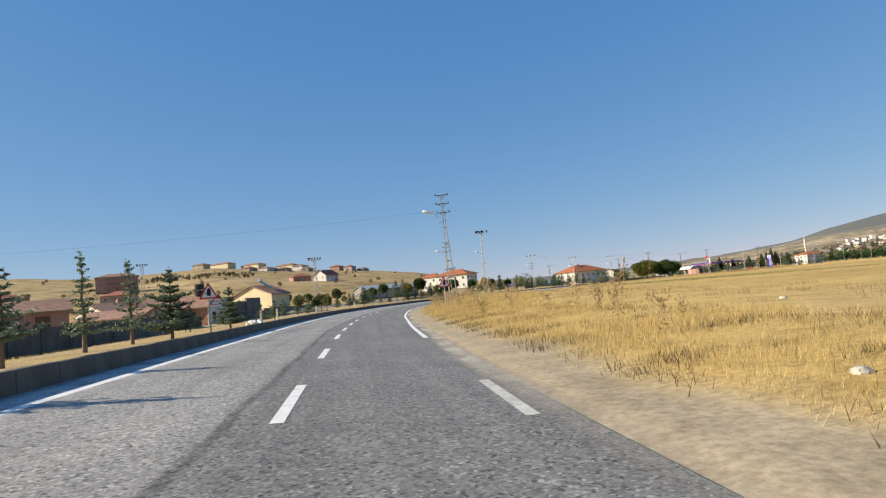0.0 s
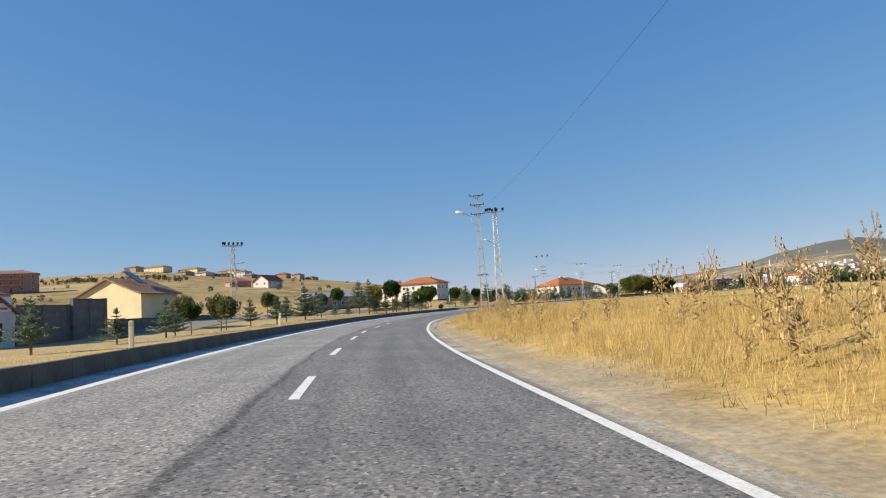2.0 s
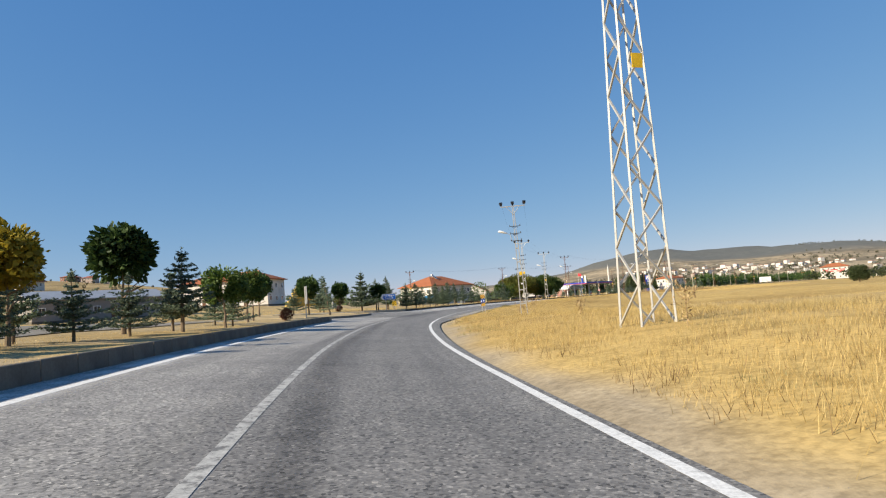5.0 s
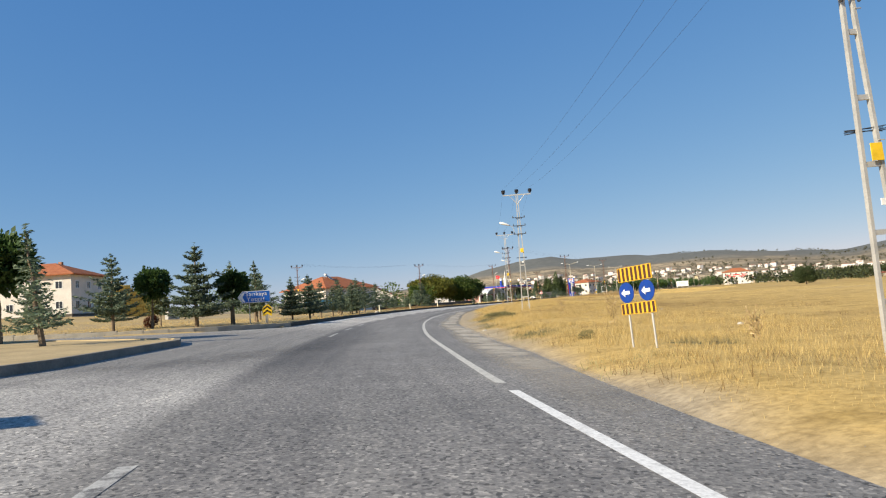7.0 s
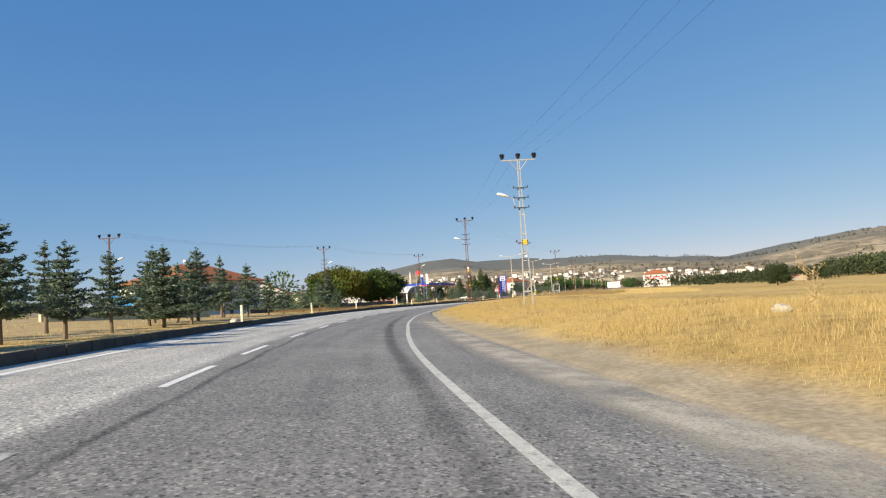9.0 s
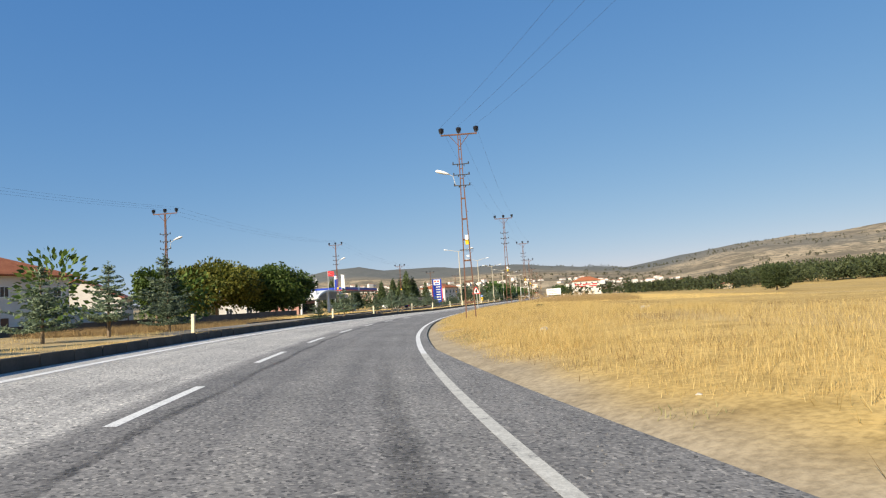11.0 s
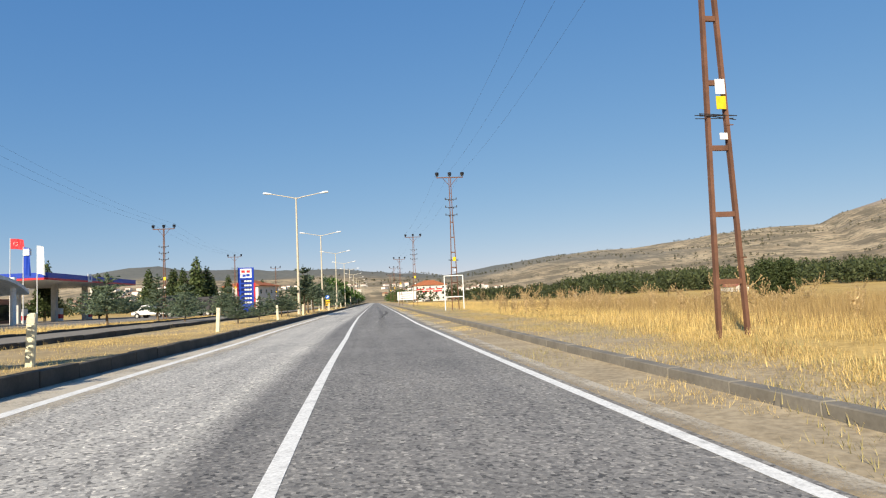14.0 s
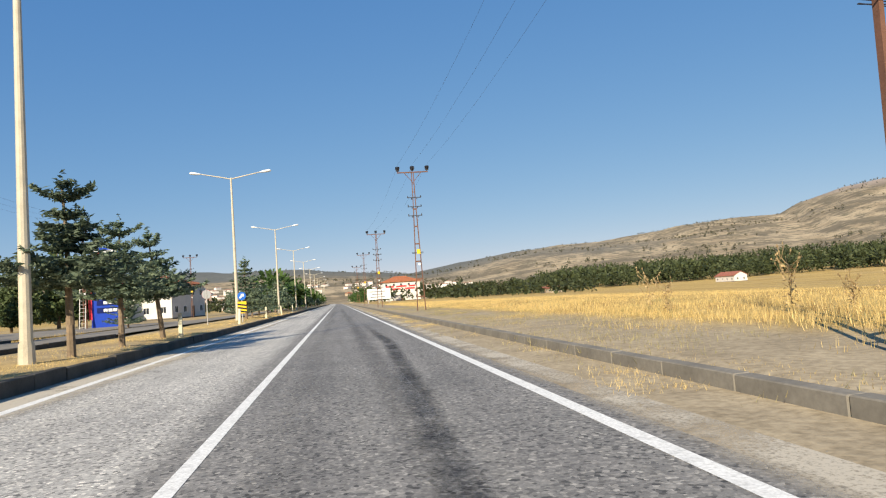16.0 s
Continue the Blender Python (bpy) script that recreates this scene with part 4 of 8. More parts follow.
# (along, across, height, steel, arms, lamp side)
for s, lat, h, steel, arm, lamp, lab in (
        (50.6, 7.3, 8.8, PALE_STEEL, "", -1, "pale two-legged steel ladder pole with a street light"),
        (100.4, 7.64, 8.9, PALE_STEEL, "", -1, "pale two-legged steel ladder pole with a street light"),
        (191.6, 11.8, 10.2, GALV, "three", -1, "grey ladder pole with three black insulators and a lamp"),
        (234.9, 12.43, 9.48, GALV, "three", -1, "grey ladder pole with three black insulators and a lamp"),
        (276.0, 12.07, 9.95, GALV, "three", -1, "grey ladder pole with three black insulators and a lamp"),
        (323.5, 6.2, 11.6, RUST, "three", -1, "rust-brown ladder pole with insulators and a lamp"),
        (369.1, 7.91, 11.26, RUST, "three", 0, "rust-brown ladder pole with three black insulators"),
        (413.0, 8.05, 11.4, RUST, "three", 0, "rust-brown ladder pole with three black insulators"),
        (454.3, 7.14, 10.28, RUST, "three", 0, "rust-brown ladder pole with three black insulators"),
        (488.8, 6.3, 9.2, RUST, "three", 0, "rust-brown ladder pole with three black insulators"),
        (530.0, 6.3, 9.5, RUST, "three", 0, "rust-brown ladder pole with three black insulators"),
        (575.0, 6.3, 9.5, RUST, "three", 0, "rust-brown ladder pole with three black insulators"),
        (301.3, -31.0, 8.73, RUST, "three", 1, "slim pole with three insulators and a lamp"),
        (340.4, -22.0, 10.6, RUST, "three", 1, "slim pole with three insulators and a lamp"),
        (390.4, -22.3, 11.67, RUST, "three", 1, "slim pole with three insulators and a lamp"),
        (430.1, -21.05, 9.66, RUST, "three", 0, "slim pole with three insulators"),
        (473.3, -22.6, 9.6, RUST, "three", 0, "slim pole with three insulators"),
        (520.0, -22.6, 10.0, RUST, "three", 0, "slim pole with three insulators")):
    yz = {191.6: 3.7, 234.9: 4.7}.get(s, 4.2)
    plates = [(yz, 0.26, 0.34, SIGN_YELLOW), (yz - 0.85, 0.17, 0.13, SIGN_WHITE)] if steel is not PALE_STEEL else []
    if s == 323.5:
        plates = [(4.93, 0.2, 0.3, SIGN_WHITE), (4.63, 0.2, 0.26, SIGN_YELLOW), (3.85, 0.16, 0.13, SIGN_WHITE)]
    if s == 369.1:
        plates = [(4.7, 0.2, 0.3, SIGN_WHITE), (4.4, 0.2, 0.26, SIGN_YELLOW), (3.8, 0.16, 0.13, SIGN_WHITE)]
    slim = lat < 0
    p = ladder_pole(steel, h, 0.30 if slim else 0.62, 0.13 if slim else 0.19, arm, lamp, plates, drop=0.75 if steel is PALE_STEEL else 0.0)
    heights[s] = h
    poles[s] = put(p, at_road(s, lat, random.uniform(-4, 4)) @ pose(0, 0, 0, 0, {50.6: -1.8, 100.4: -1, 191.6: -2}.get(s, 0)), lab, "power pole", "power poles along the road")
put(lattice_tower(13.7, 1.05, 0.42), at_road(146.4, 8.94, 10), "tall grey lattice tower with insulators and a lamp", "lattice tower")
put(lattice_tower(10.44, 1.15, 0.42, False), pose(-28.8, 151.6, ground_z(-28.8, 151.6), 0, 0, 28), "grey lattice pylon with a wide crossarm", "pylon", "pylons behind the houses")
put(lattice_tower(15.5, 1.4, 0.6, False), at_road(163, -95, 30, 0.3), "grey lattice pylon with a wide crossarm", "pylon", "pylons behind the houses")


def street_lamp():
    root = empty("street_lamp")
    bm = bmesh.new()
    rod(bm, (0, 0, -0.2), (0, 0, 11.6), 0.15, 0.07, 12)
    part("pole", bm, LAMP_POLE, root)
    bm = bmesh.new()
    rod(bm, (0, 0, 0), (0, 0, 0.5), 0.19, 0.17, 12)
    part("base", bm, LAMP_POLE, root)
    for sx in (-1, 1):
        bm = bmesh.new()
        rod(bm, (0, 0, 11.5), (sx * 1.0, 0, 11.72), 0.05, 0.045)
        rod(bm, (sx * 1.0, 0, 11.72), (sx * 2.4, 0, 12.0), 0.045, 0.04)
        arm = part("arm", bm, LAMP_POLE, root)
        bm = bmesh.new()
        lamp_head(bm, Matrix.Translation((sx * 2.75, 0, 12.03)) @ Matrix.Rotation(0 if sx > 0 else math.pi, 4, "Z") @ Matrix.Rotation(-0.12, 4, "Y"), 0.95)
        part("lamp_head", bm, LAMP_WHITE, arm, "white lamp head")
    return tagged(root, "cream double-armed street lamp with white heads", "street lamp", "street lamps along the verge")


lamp = street_lamp()
lamp.matrix_basis = at_road(423.1, -6.2)
for k in range(1, 12):
    copy_thing(lamp, at_road(423.1 + 38.0 * k, -6.9))

# ---------------------------------------------------------------- signs and posts


def tri_outline(side, cut=0.06):
    h = side * 0.866
    pts = []
    for (x, z), (px, pz), (nx, nz) in (((-side / 2, 0), (0, h), (side / 2, 0)), ((side / 2, 0), (-side / 2, 0), (0, h)), ((0, h), (side / 2, 0), (-side / 2, 0))):
        for ox, oz in ((px, pz), (nx, nz)):
            d = math.hypot(ox - x, oz - z)
            pts.append((x + (ox - x) * cut / d, z + (oz - z) * cut / d))
    return pts


def offset_in(pts, k):
    cx, cz = sum(p[0] for p in pts) / len(pts), sum(p[1] for p in pts) / len(pts)
    return [(cx + (x - cx) * k, cz + (z - cz) * k) for x, z in pts]


def junction_sign(side=0.95, foot=1.75):
    """Red-rimmed warning triangle: main road with a minor road from the left."""
    root = empty("junction_warning_sign")
    up = Matrix.Translation((0, -0.05, foot))
    bm = bmesh.new()
    rod(bm, (0, 0, -0.3), (0, 0, foot + 0.6), 0.038, 0.038, 10)
    part("post", bm, GALV, root)
    out = tri_outline(side)
    bm = bmesh.new()
    plate(bm, out, 0.02, up)
    board = part("board", bm, SIGN_RED, root, "red triangular board")
    bm = bmesh.new()
    plate(bm, offset_in(out, 0.72), 0.006, up @ Matrix.Translation((0, -0.007, 0)))
    part("white_field", bm, SIGN_WHITE, board)
    bm = bmesh.new()
    plate(bm, [(-0.09, 0.13), (-0.06, 0.16), (0, 0.13), (0.06, 0.16), (0.09, 0.13), (0.09, 0.42), (0.05, 0.5), (0, 0.53), (-0.05, 0.5), (-0.09, 0.42)], 0.004, up @ Matrix.Translation((0.02, -0.012, 0)))
    part("arrow_symbol", bm, SIGN_BLACK, board)
    bm = bmesh.new()
    plate(bm, [(-0.17, 0.24), (-0.08, 0.24), (-0.08, 0.29), (-0.17, 0.29)], 0.004, up @ Matrix.Translation((0.02, -0.012, 0)))
    part("side_road_symbol", bm, SIGN_BLACK, board)
    bm = bmesh.new()
    plate(bm, offset_in(out, 0.97), 0.004, up @ Matrix.Translation((0, 0.021, 0)))
    part("back", bm, SIGN_BACK, board)
    return tagged(root, "red and white triangular junction sign on a post", "road sign", "junction warning signs")


js = junction_sign()
js.matrix_basis = at_road(33.1, -6.4, 4)
copy_thing(js, at_road(49.5, 6.6, 2) @ pose(0, 0, 0, 0, -1.5, 0))
copy_thing(js, at_road(353.6, 5.35, -2) @ pose(0, 0, 0, 0, -2.5, 0))


def arrow_pts(k):
    """An arrow to the left in the xz plane."""
    return [(-0.26 * k, 0), (-0.06 * k, 0.17 * k), (-0.06 * k, 0.07 * k), (0.22 * k, 0.07 * k), (0.22 * k, -0.07 * k), (-0.06 * k, -0.07 * k), (-0.06 * k, -0.17 * k)]


def curve_board():
    """Two round blue arrow signs between striped panels, on two posts."""
    root = empty("keep_left_board")
    for x in (-0.36, 0.36):
        bm = bmesh.new()
        rod(bm, (x, 0.04, -0.6), (x, 0.04, 1.8), 0.025, 0.025, 8)
        part("post", bm, GALV, root)
    for z0, h in ((1.52, 0.33), (0.77, 0.26)):
        bm = bmesh.new()
        box(bm, 1.08, 0.02, h, Matrix.Translation((0, 0, z0)), 0.004)
        b = part("panel", bm, plain("striped_panel_yellow", (0.66, 0.39, 0.03), 0.5, var=0.25, grain=8, bumps=0), root, "yellow panel with dark brown stripes")
        for k in range(8):
            bm = bmesh.new()
            box(bm, 0.068, 0.006, h - 0.03, Matrix.Translation((-0.476 + k * 0.136, -0.014, z0 + 0.015)))
            part("stripe", bm, STRIPE_RED, b)
    for x in (-0.32, 0.32):
        bm = bmesh.new()
        plate(bm, [(0.235 * math.cos(a), 0.235 * math.sin(a)) for a in np.linspace(0, 2 * math.pi, 25)[:-1]], 0.012, Matrix.Translation((x, -0.006, 1.27)))
        d = part("blue_disc", bm, plain("deep_sign_blue", (0.012, 0.05, 0.27), 0.4, var=0.12, grain=8, bumps=0), root, "round blue arrow sign")
        bm = bmesh.new()
        plate(bm, arrow_pts(0.56), 0.004, Matrix.Translation((x, -0.02, 1.27)))
        part("arrow_symbol", bm, SIGN_WHITE, d)
    return tagged(root, "yellow striped panels with two blue arrow discs on posts", "road sign")


STRIPE_RED = plain("dark_brown_stripe", (0.07, 0.03, 0.02), 0.5, var=0.1, bumps=0)
cb = curve_board()
cb.matrix_basis = at_road(194.6, 8.05, -69, 0.0) @ pose(0, 0, 0, 0, -3, 0)


def word(text, size, material, parent, m, name="lettering"):
    cu = bpy.data.curves.new(name, "FONT")
    cu.body, cu.size, cu.extrude, cu.align_x = text, size, 0.003, "LEFT"
    cu.space_character, cu.offset = 1.12, 0.004
    tmp = new("tmp", cu)
    bpy.context.view_layer.update()
    me = bpy.data.meshes.new_from_object(tmp.evaluated_get(bpy.context.evaluated_depsgraph_get()))
    bpy.data.objects.remove(tmp)
    me.materials.clear()
    me.materials.append(material)
    ob = new(name, me)
    ob.parent, ob.matrix_basis = parent, m @ Matrix.Rotation(math.pi / 2, 4, "X")
    return ob


def direction_sign():
    root = empty("direction_sign")
    for x in (-0.55, 0.62):
        bm = bmesh.new()
        rod(bm, (x, 0.04, -0.3), (x, 0.04, 2.5), 0.04, 0.04, 8)
        part("post", bm, GALV, root)
    bm = bmesh.new()
    plate(bm, [(-1.38, 2.34), (-1.03, 1.9), (0.98, 1.9), (0.98, 2.78), (-1.03, 2.78)], 0.03)
    b = part("board", bm, SIGN_WHITE, root, "white-rimmed blue board with a pointed end")
    bm = bmesh.new()
    plate(bm, [(-1.31, 2.34), (-1.0, 1.94), (0.94, 1.94), (0.94, 2.74), (-1.0, 2.74)], 0.006, Matrix.Translation((0, -0.008, 0)))
    part("blue_field", bm, SIGN_BLUE, b)
    bm = bmesh.new()
    plate(bm, [(-1.3, 2.34), (-0.98, 2.7), (-0.84, 2.7), (-1.02, 2.34), (-0.84, 1.98), (-0.98, 1.98)], 0.004, Matrix.Translation((0, -0.013, 0)))
    part("chevron_symbol", bm, SIGN_WHITE, b)
    word("Sarıkaya", 0.42, SIGN_WHITE, b, Matrix.Translation((-0.80, -0.012, 2.42)))
    word("Yozgat", 0.42, SIGN_WHITE, b, Matrix.Translation((-0.72, -0.012, 2.03)))
    return tagged(root, "blue pointed direction sign with white place names", "road sign")


ds = direction_sign()
ds.matrix_basis = at_road(230.2, -8.2, 22, 0.3)


def chevron_sign(back_disc=False):
    root = empty("chevron_sign")
    bm = bmesh.new()
    rod(bm, (0, 0.04, -0.3), (0, 0.04, 1.7), 0.035, 0.035, 8)
    part("post", bm, GALV, root)
    bm = bmesh.new()
    if back_disc:
        box(bm, 0.62, 0.02, 0.85, Matrix.Translation((0, 0, 0.65)))
    else:
        plate(bm, [(-0.37, 0.62), (0, 0.80), (0.37, 0.62), (0.37, 1.32), (0.12, 1.58), (-0.12, 1.58), (-0.37, 1.32)], 0.02)
    b = part("board", bm, SIGN_YELLOW, root, "yellow board with black chevrons")
    for k in range(3 if back_disc else 2):
        bm = bmesh.new()
        if back_disc:
            plate(bm, [(-0.31, 0.78 + 0.24 * k), (0.31, 0.66 + 0.24 * k), (0.31, 0.78 + 0.24 * k), (-0.31, 0.90 + 0.24 * k)], 0.004, Matrix.Translation((0, -0.016, 0)))
        else:
            z = 0.86 + 0.34 * k
            plate(bm, [(-0.33, z), (0, z + 0.24), (0.33, z), (0.33, z + 0.16), (0, z + 0.40), (-0.33, z + 0.16)], 0.004, Matrix.Translation((0, -0.006, -0.08)))
        part("chevron", bm, SIGN_BLACK, b)
    if back_disc:
        bm = bmesh.new()
        plate(bm, [(0.3 * math.cos(a), 1.9 + 0.3 * math.sin(a)) for a in np.linspace(0, 2 * math.pi, 25)[:-1]], 0.02)
        d = part("blue_disc", bm, SIGN_BLUE, root, "round blue arrow sign")
        bm = bmesh.new()
        plate(bm, arrow_pts(0.9), 0.004, Matrix.Translation((0, -0.006, 1.9)) @ Matrix.Rotation(math.pi * 0.75, 4, "Y"))
        part("arrow_symbol", bm, SIGN_WHITE, d)
    return root


put(chevron_sign(), at_road(229.6, -7.3, 15) @ Matrix.Scale(0.88, 4), "yellow and black chevron sign at the kerb end", "road sign")
put(chevron_sign(True), at_road(455.5, -5.75, 0), "yellow striped marker with a blue arrow disc", "road sign")


def small_disc(s, lat, turn, label, disc, back):
    root = empty("round_sign")
    bm = bmesh.new()
    rod(bm, (0, 0.03, -0.3), (0, 0.03, 2.5), 0.035, 0.035, 8)
    part("post", bm, GALV, root)
    bm = bmesh.new()
    plate(bm, [(0.33 * math.cos(a), 2.15 + 0.33 * math.sin(a)) for a in np.linspace(0, 2 * math.pi, 25)[:-1]], 0.02)
    part("disc", bm, disc, root)
    bm = bmesh.new()
    plate(bm, [(0.32 * math.cos(a), 2.15 + 0.32 * math.sin(a)) for a in np.linspace(0, 2 * math.pi, 25)[:-1]], 0.004, Matrix.Translation((0, 0.021, 0)))
    part("disc_back", bm, back, root)
    put(root, at_road(s, lat, turn), label, "road sign")


bb = empty("road_sign")
bm = bmesh.new()
rod(bm, (0, 0.04, -0.3), (0, 0.04, 3.0), 0.04, 0.04, 8)
part("post", bm, GALV, bb)
bm = bmesh.new()
box(bm, 0.95, 0.025, 1.5, Matrix.Translation((0, 0, 1.55)), 0.004)
part("board", bm, SIGN_BACK, bb)
put(bb, at_road(186.0, -7.2, 116), "grey back of a tall traffic sign on a post", "road sign")
small_disc(454.6, -8.0, 180, "grey back of a round sign", SIGN_RED, SIGN_BACK)


def sign_frame():
    """Empty white tube frame for a notice."""
    root = empty("empty_sign_frame")
    for x in (-1.0, 1.0):
        bm = bmesh.new()
        rod(bm, (x * 0.78, 0, -0.3), (x * 0.78, 0, 2.95), 0.045, 0.045, 8)
        part("post", bm, SIGN_WHITE, root)
    for z in (1.15, 2.92):
        bm = bmesh.new()
        rod(bm, (-0.78, 0, z), (0.78, 0, z), 0.04, 0.04, 8)
        part("rail", bm, SIGN_WHITE, root)
    return root


put(sign_frame(), at_road(412.1, 7.87, -6), "empty white tubular sign frame in dry grass", "sign frame")


def marker_post():
    bm = bmesh.new()
    box(bm, 0.15, 0.11, 1.15, Matrix.Translation((0, 0, -0.15)), 0.02)
    root = empty("marker_post")
    part("body", bm, CREAM_POST, root)
    bm = bmesh.new()
    box(bm, 0.155, 0.115, 0.12, Matrix.Translation((0, 0, 0.80)), 0.01)
    part("band", bm, PALE_STEEL, root)
    return tagged(root, "cream-yellow roadside marker post on the verge", "marker post", "marker posts along the verge")


mp = marker_post()
mp.matrix_basis = at_road(49, -7.0)
for s, lat in ((58, -7.6), (75.5, -7.2), (95.6, -6.2), (270.9, -5.6), (292, -6.0), (312, -6.5), (338.0, -6.0), (352.2, -5.7), (365.0, -5.9), (370.2, -5.2), (385.2, -5.2), (402, -5.2),
               (417.2, -5.2), (434, -5.2), (450, -5.2), (466, -5.2), (482, -5.2), (500, -5.2)):
    copy_thing(mp, at_road(s, lat, random.uniform(-8, 8)) @ pose(0, 0, 0, random.uniform(-3, 3), random.uniform(-3, 3), 0))

# ---------------------------------------------------------------- trees and plants
rng = np.random.default_rng(7)


def leaf_quads(c, size, flat=0.0, seed=0, aspect=0.6):
    """One small bent leaf patch at each centre: verts and quads."""
    r = np.random.default_rng(seed)
    n = len(c)
    d = r.normal(size=(n, 3))
    d[:, 2] *= 1 - flat
    d /= np.linalg.norm(d, axis=1, keepdims=True)
    e = np.cross(d, r.normal(size=(n, 3)))
    e /= np.linalg.norm(e, axis=1, keepdims=True)
    sz = (size * r.uniform(0.6, 1.4, n))[:, None]
    bend = np.cross(d, e) * sz * r.uniform(-0.35, 0.35, (n, 1))
    v = np.stack([c - d * sz, c + e * sz * aspect + bend, c + d * sz, c - e * sz * aspect + bend], 1).reshape(-1, 3)
    return v, np.arange(4 * n).reshape(-1, 4)


def pine_crown(h, seed, spread=0.30, low=0.16, dense=1.0):
    r = np.random.default_rng(seed)
    pts = []
    z = low * h
    while z < h * 0.985:
        u = (z - low * h) / (h * (1 - low))
        reach = spread * h * (1 - u) ** 0.8 * r.uniform(0.6, 1.25) + 0.06
        nb = max(3, int((7.5 - 3.5 * u) * dense))
        a0 = r.uniform(0, 6.28)
        for b in range(nb):
            a = a0 + b * 6.283 / nb + r.uniform(-0.3, 0.3)
            ln = reach * r.uniform(0.5, 1.3)
            k = max(5, int(ln * 17 * dense))
            t = np.linspace(0.12, 1, k)
            rise = -0.06 * ln * np.sin(t * 2.5) + 0.16 * ln * t * t + (0.35 * ln * t if u > 0.75 else 0)
            w = 0.16 * ln * (1.2 - t) + 0.025
            for q in range(2):
                off = r.normal(size=k) * w
                pts.append(np.c_[np.cos(a) * ln * t - np.sin(a) * off, np.sin(a) * ln * t + np.cos(a) * off, z + rise + r.normal(size=k) * 0.05])
        z += h * 0.062 * r.uniform(0.7, 1.4)
    top = np.c_[r.normal(size=(14, 2)) * 0.04, np.linspace(0.9 * h, 1.04 * h, 14)]
    return np.vstack(pts + [top])


def trunk_mesh(h, r, seed, limbs=0, crown=None):
    rr = random.Random(seed)
    bm = bmesh.new()
    p = Vector((0, 0, -0.15))
    n = 5
    for k in range(n):
        q = Vector((rr.uniform(-1, 1) * 0.03 * h * (k > 0) * 0.5, rr.uniform(-1, 1) * 0.015 * h, h * (k + 1) / n))
        rod(bm, p, q, r * (1 - 0.8 * k / n), r * (1 - 0.8 * (k + 1) / n), 8)
        p = q
    for i in range(limbs):
        a = rr.uniform(0, 6.28)
        z = h * rr.uniform(0.45, 0.9)
        ln = (crown or h * 0.3) * rr.uniform(0.5, 0.85)
        rod(bm, (0, 0, z), (math.cos(a) * ln, math.sin(a) * ln, z + ln * rr.uniform(0.4, 0.9)), r * 0.35, r * 0.1, 6)
    return bm


def pine(h, seed, spread=0.30, low=0.16, dense=1.0, bark=BARK, name="pine_tree", fine=1.0):
    root = empty(name)
    part("trunk", trunk_mesh(h * 0.95, 0.02 * h + 0.03, seed), bark, root)
    c = pine_crown(h, seed, spread, low, dense)
    v, f = leaf_quads(c, (0.043 * h ** 0.6 + 0.043) * fine * 0.82, 0.6, seed, 0.32)
    raw("crown", v, f, PINE, root)
    return root


def cloud(lobes, n, seed):
    """Leaf centres near the surfaces of overlapping lobes (x, y, z, rx, rz)."""
    r = np.random.default_rng(seed)
    out = []
    tot = sum(l[3] ** 2 for l in lobes)
    for x, y, z, rx, rz in lobes:
        k = int(n * rx * rx / tot)
        d = r.normal(size=(k, 3))
        d /= np.linalg.norm(d, axis=1, keepdims=True)
        rad = r.uniform(0.25, 1.0, k) ** 0.4
        lump = 1 + 0.16 * np.sin(d[:, 0] * 5 + seed) * np.cos(d[:, 1] * 6 + seed * 2) + 0.10 * np.sin(d[:, 2] * 9 + d[:, 0] * 7)
        out.append(np.c_[x + d[:, 0] * rx * rad * lump, y + d[:, 1] * rx * rad * lump, z + d[:, 2] * rz * rad * lump])
    return np.vstack(out)


def broadleaf(name, trunk_h, trunk_r, lobes, n, leaf, material, seed, bark=BARK):
    root = empty(name)
    part("trunk", trunk_mesh(trunk_h, trunk_r, seed, 5, max(l[3] for l in lobes)), bark, root)
    v, f = leaf_quads(cloud(lobes, n, seed), leaf, 0.2, seed)
    raw("crown", v, f, material, root)
    return root


def many_lobes(rx, rz, zc, count, seed):
    r = random.Random(seed)
    out = [(0, 0, zc, rx * 0.75, rz * 0.8)]
    for i in range(count):
        a, u = r.uniform(0, 6.28), r.uniform(-0.7, 0.75)
        k = math.sqrt(1 - u * u) * 0.62
        out.append((math.cos(a) * rx * k, math.sin(a) * rx * k, zc + u * rz * 0.62, rx * r.uniform(0.34, 0.5), rz * r.uniform(0.34, 0.5)))
    return out


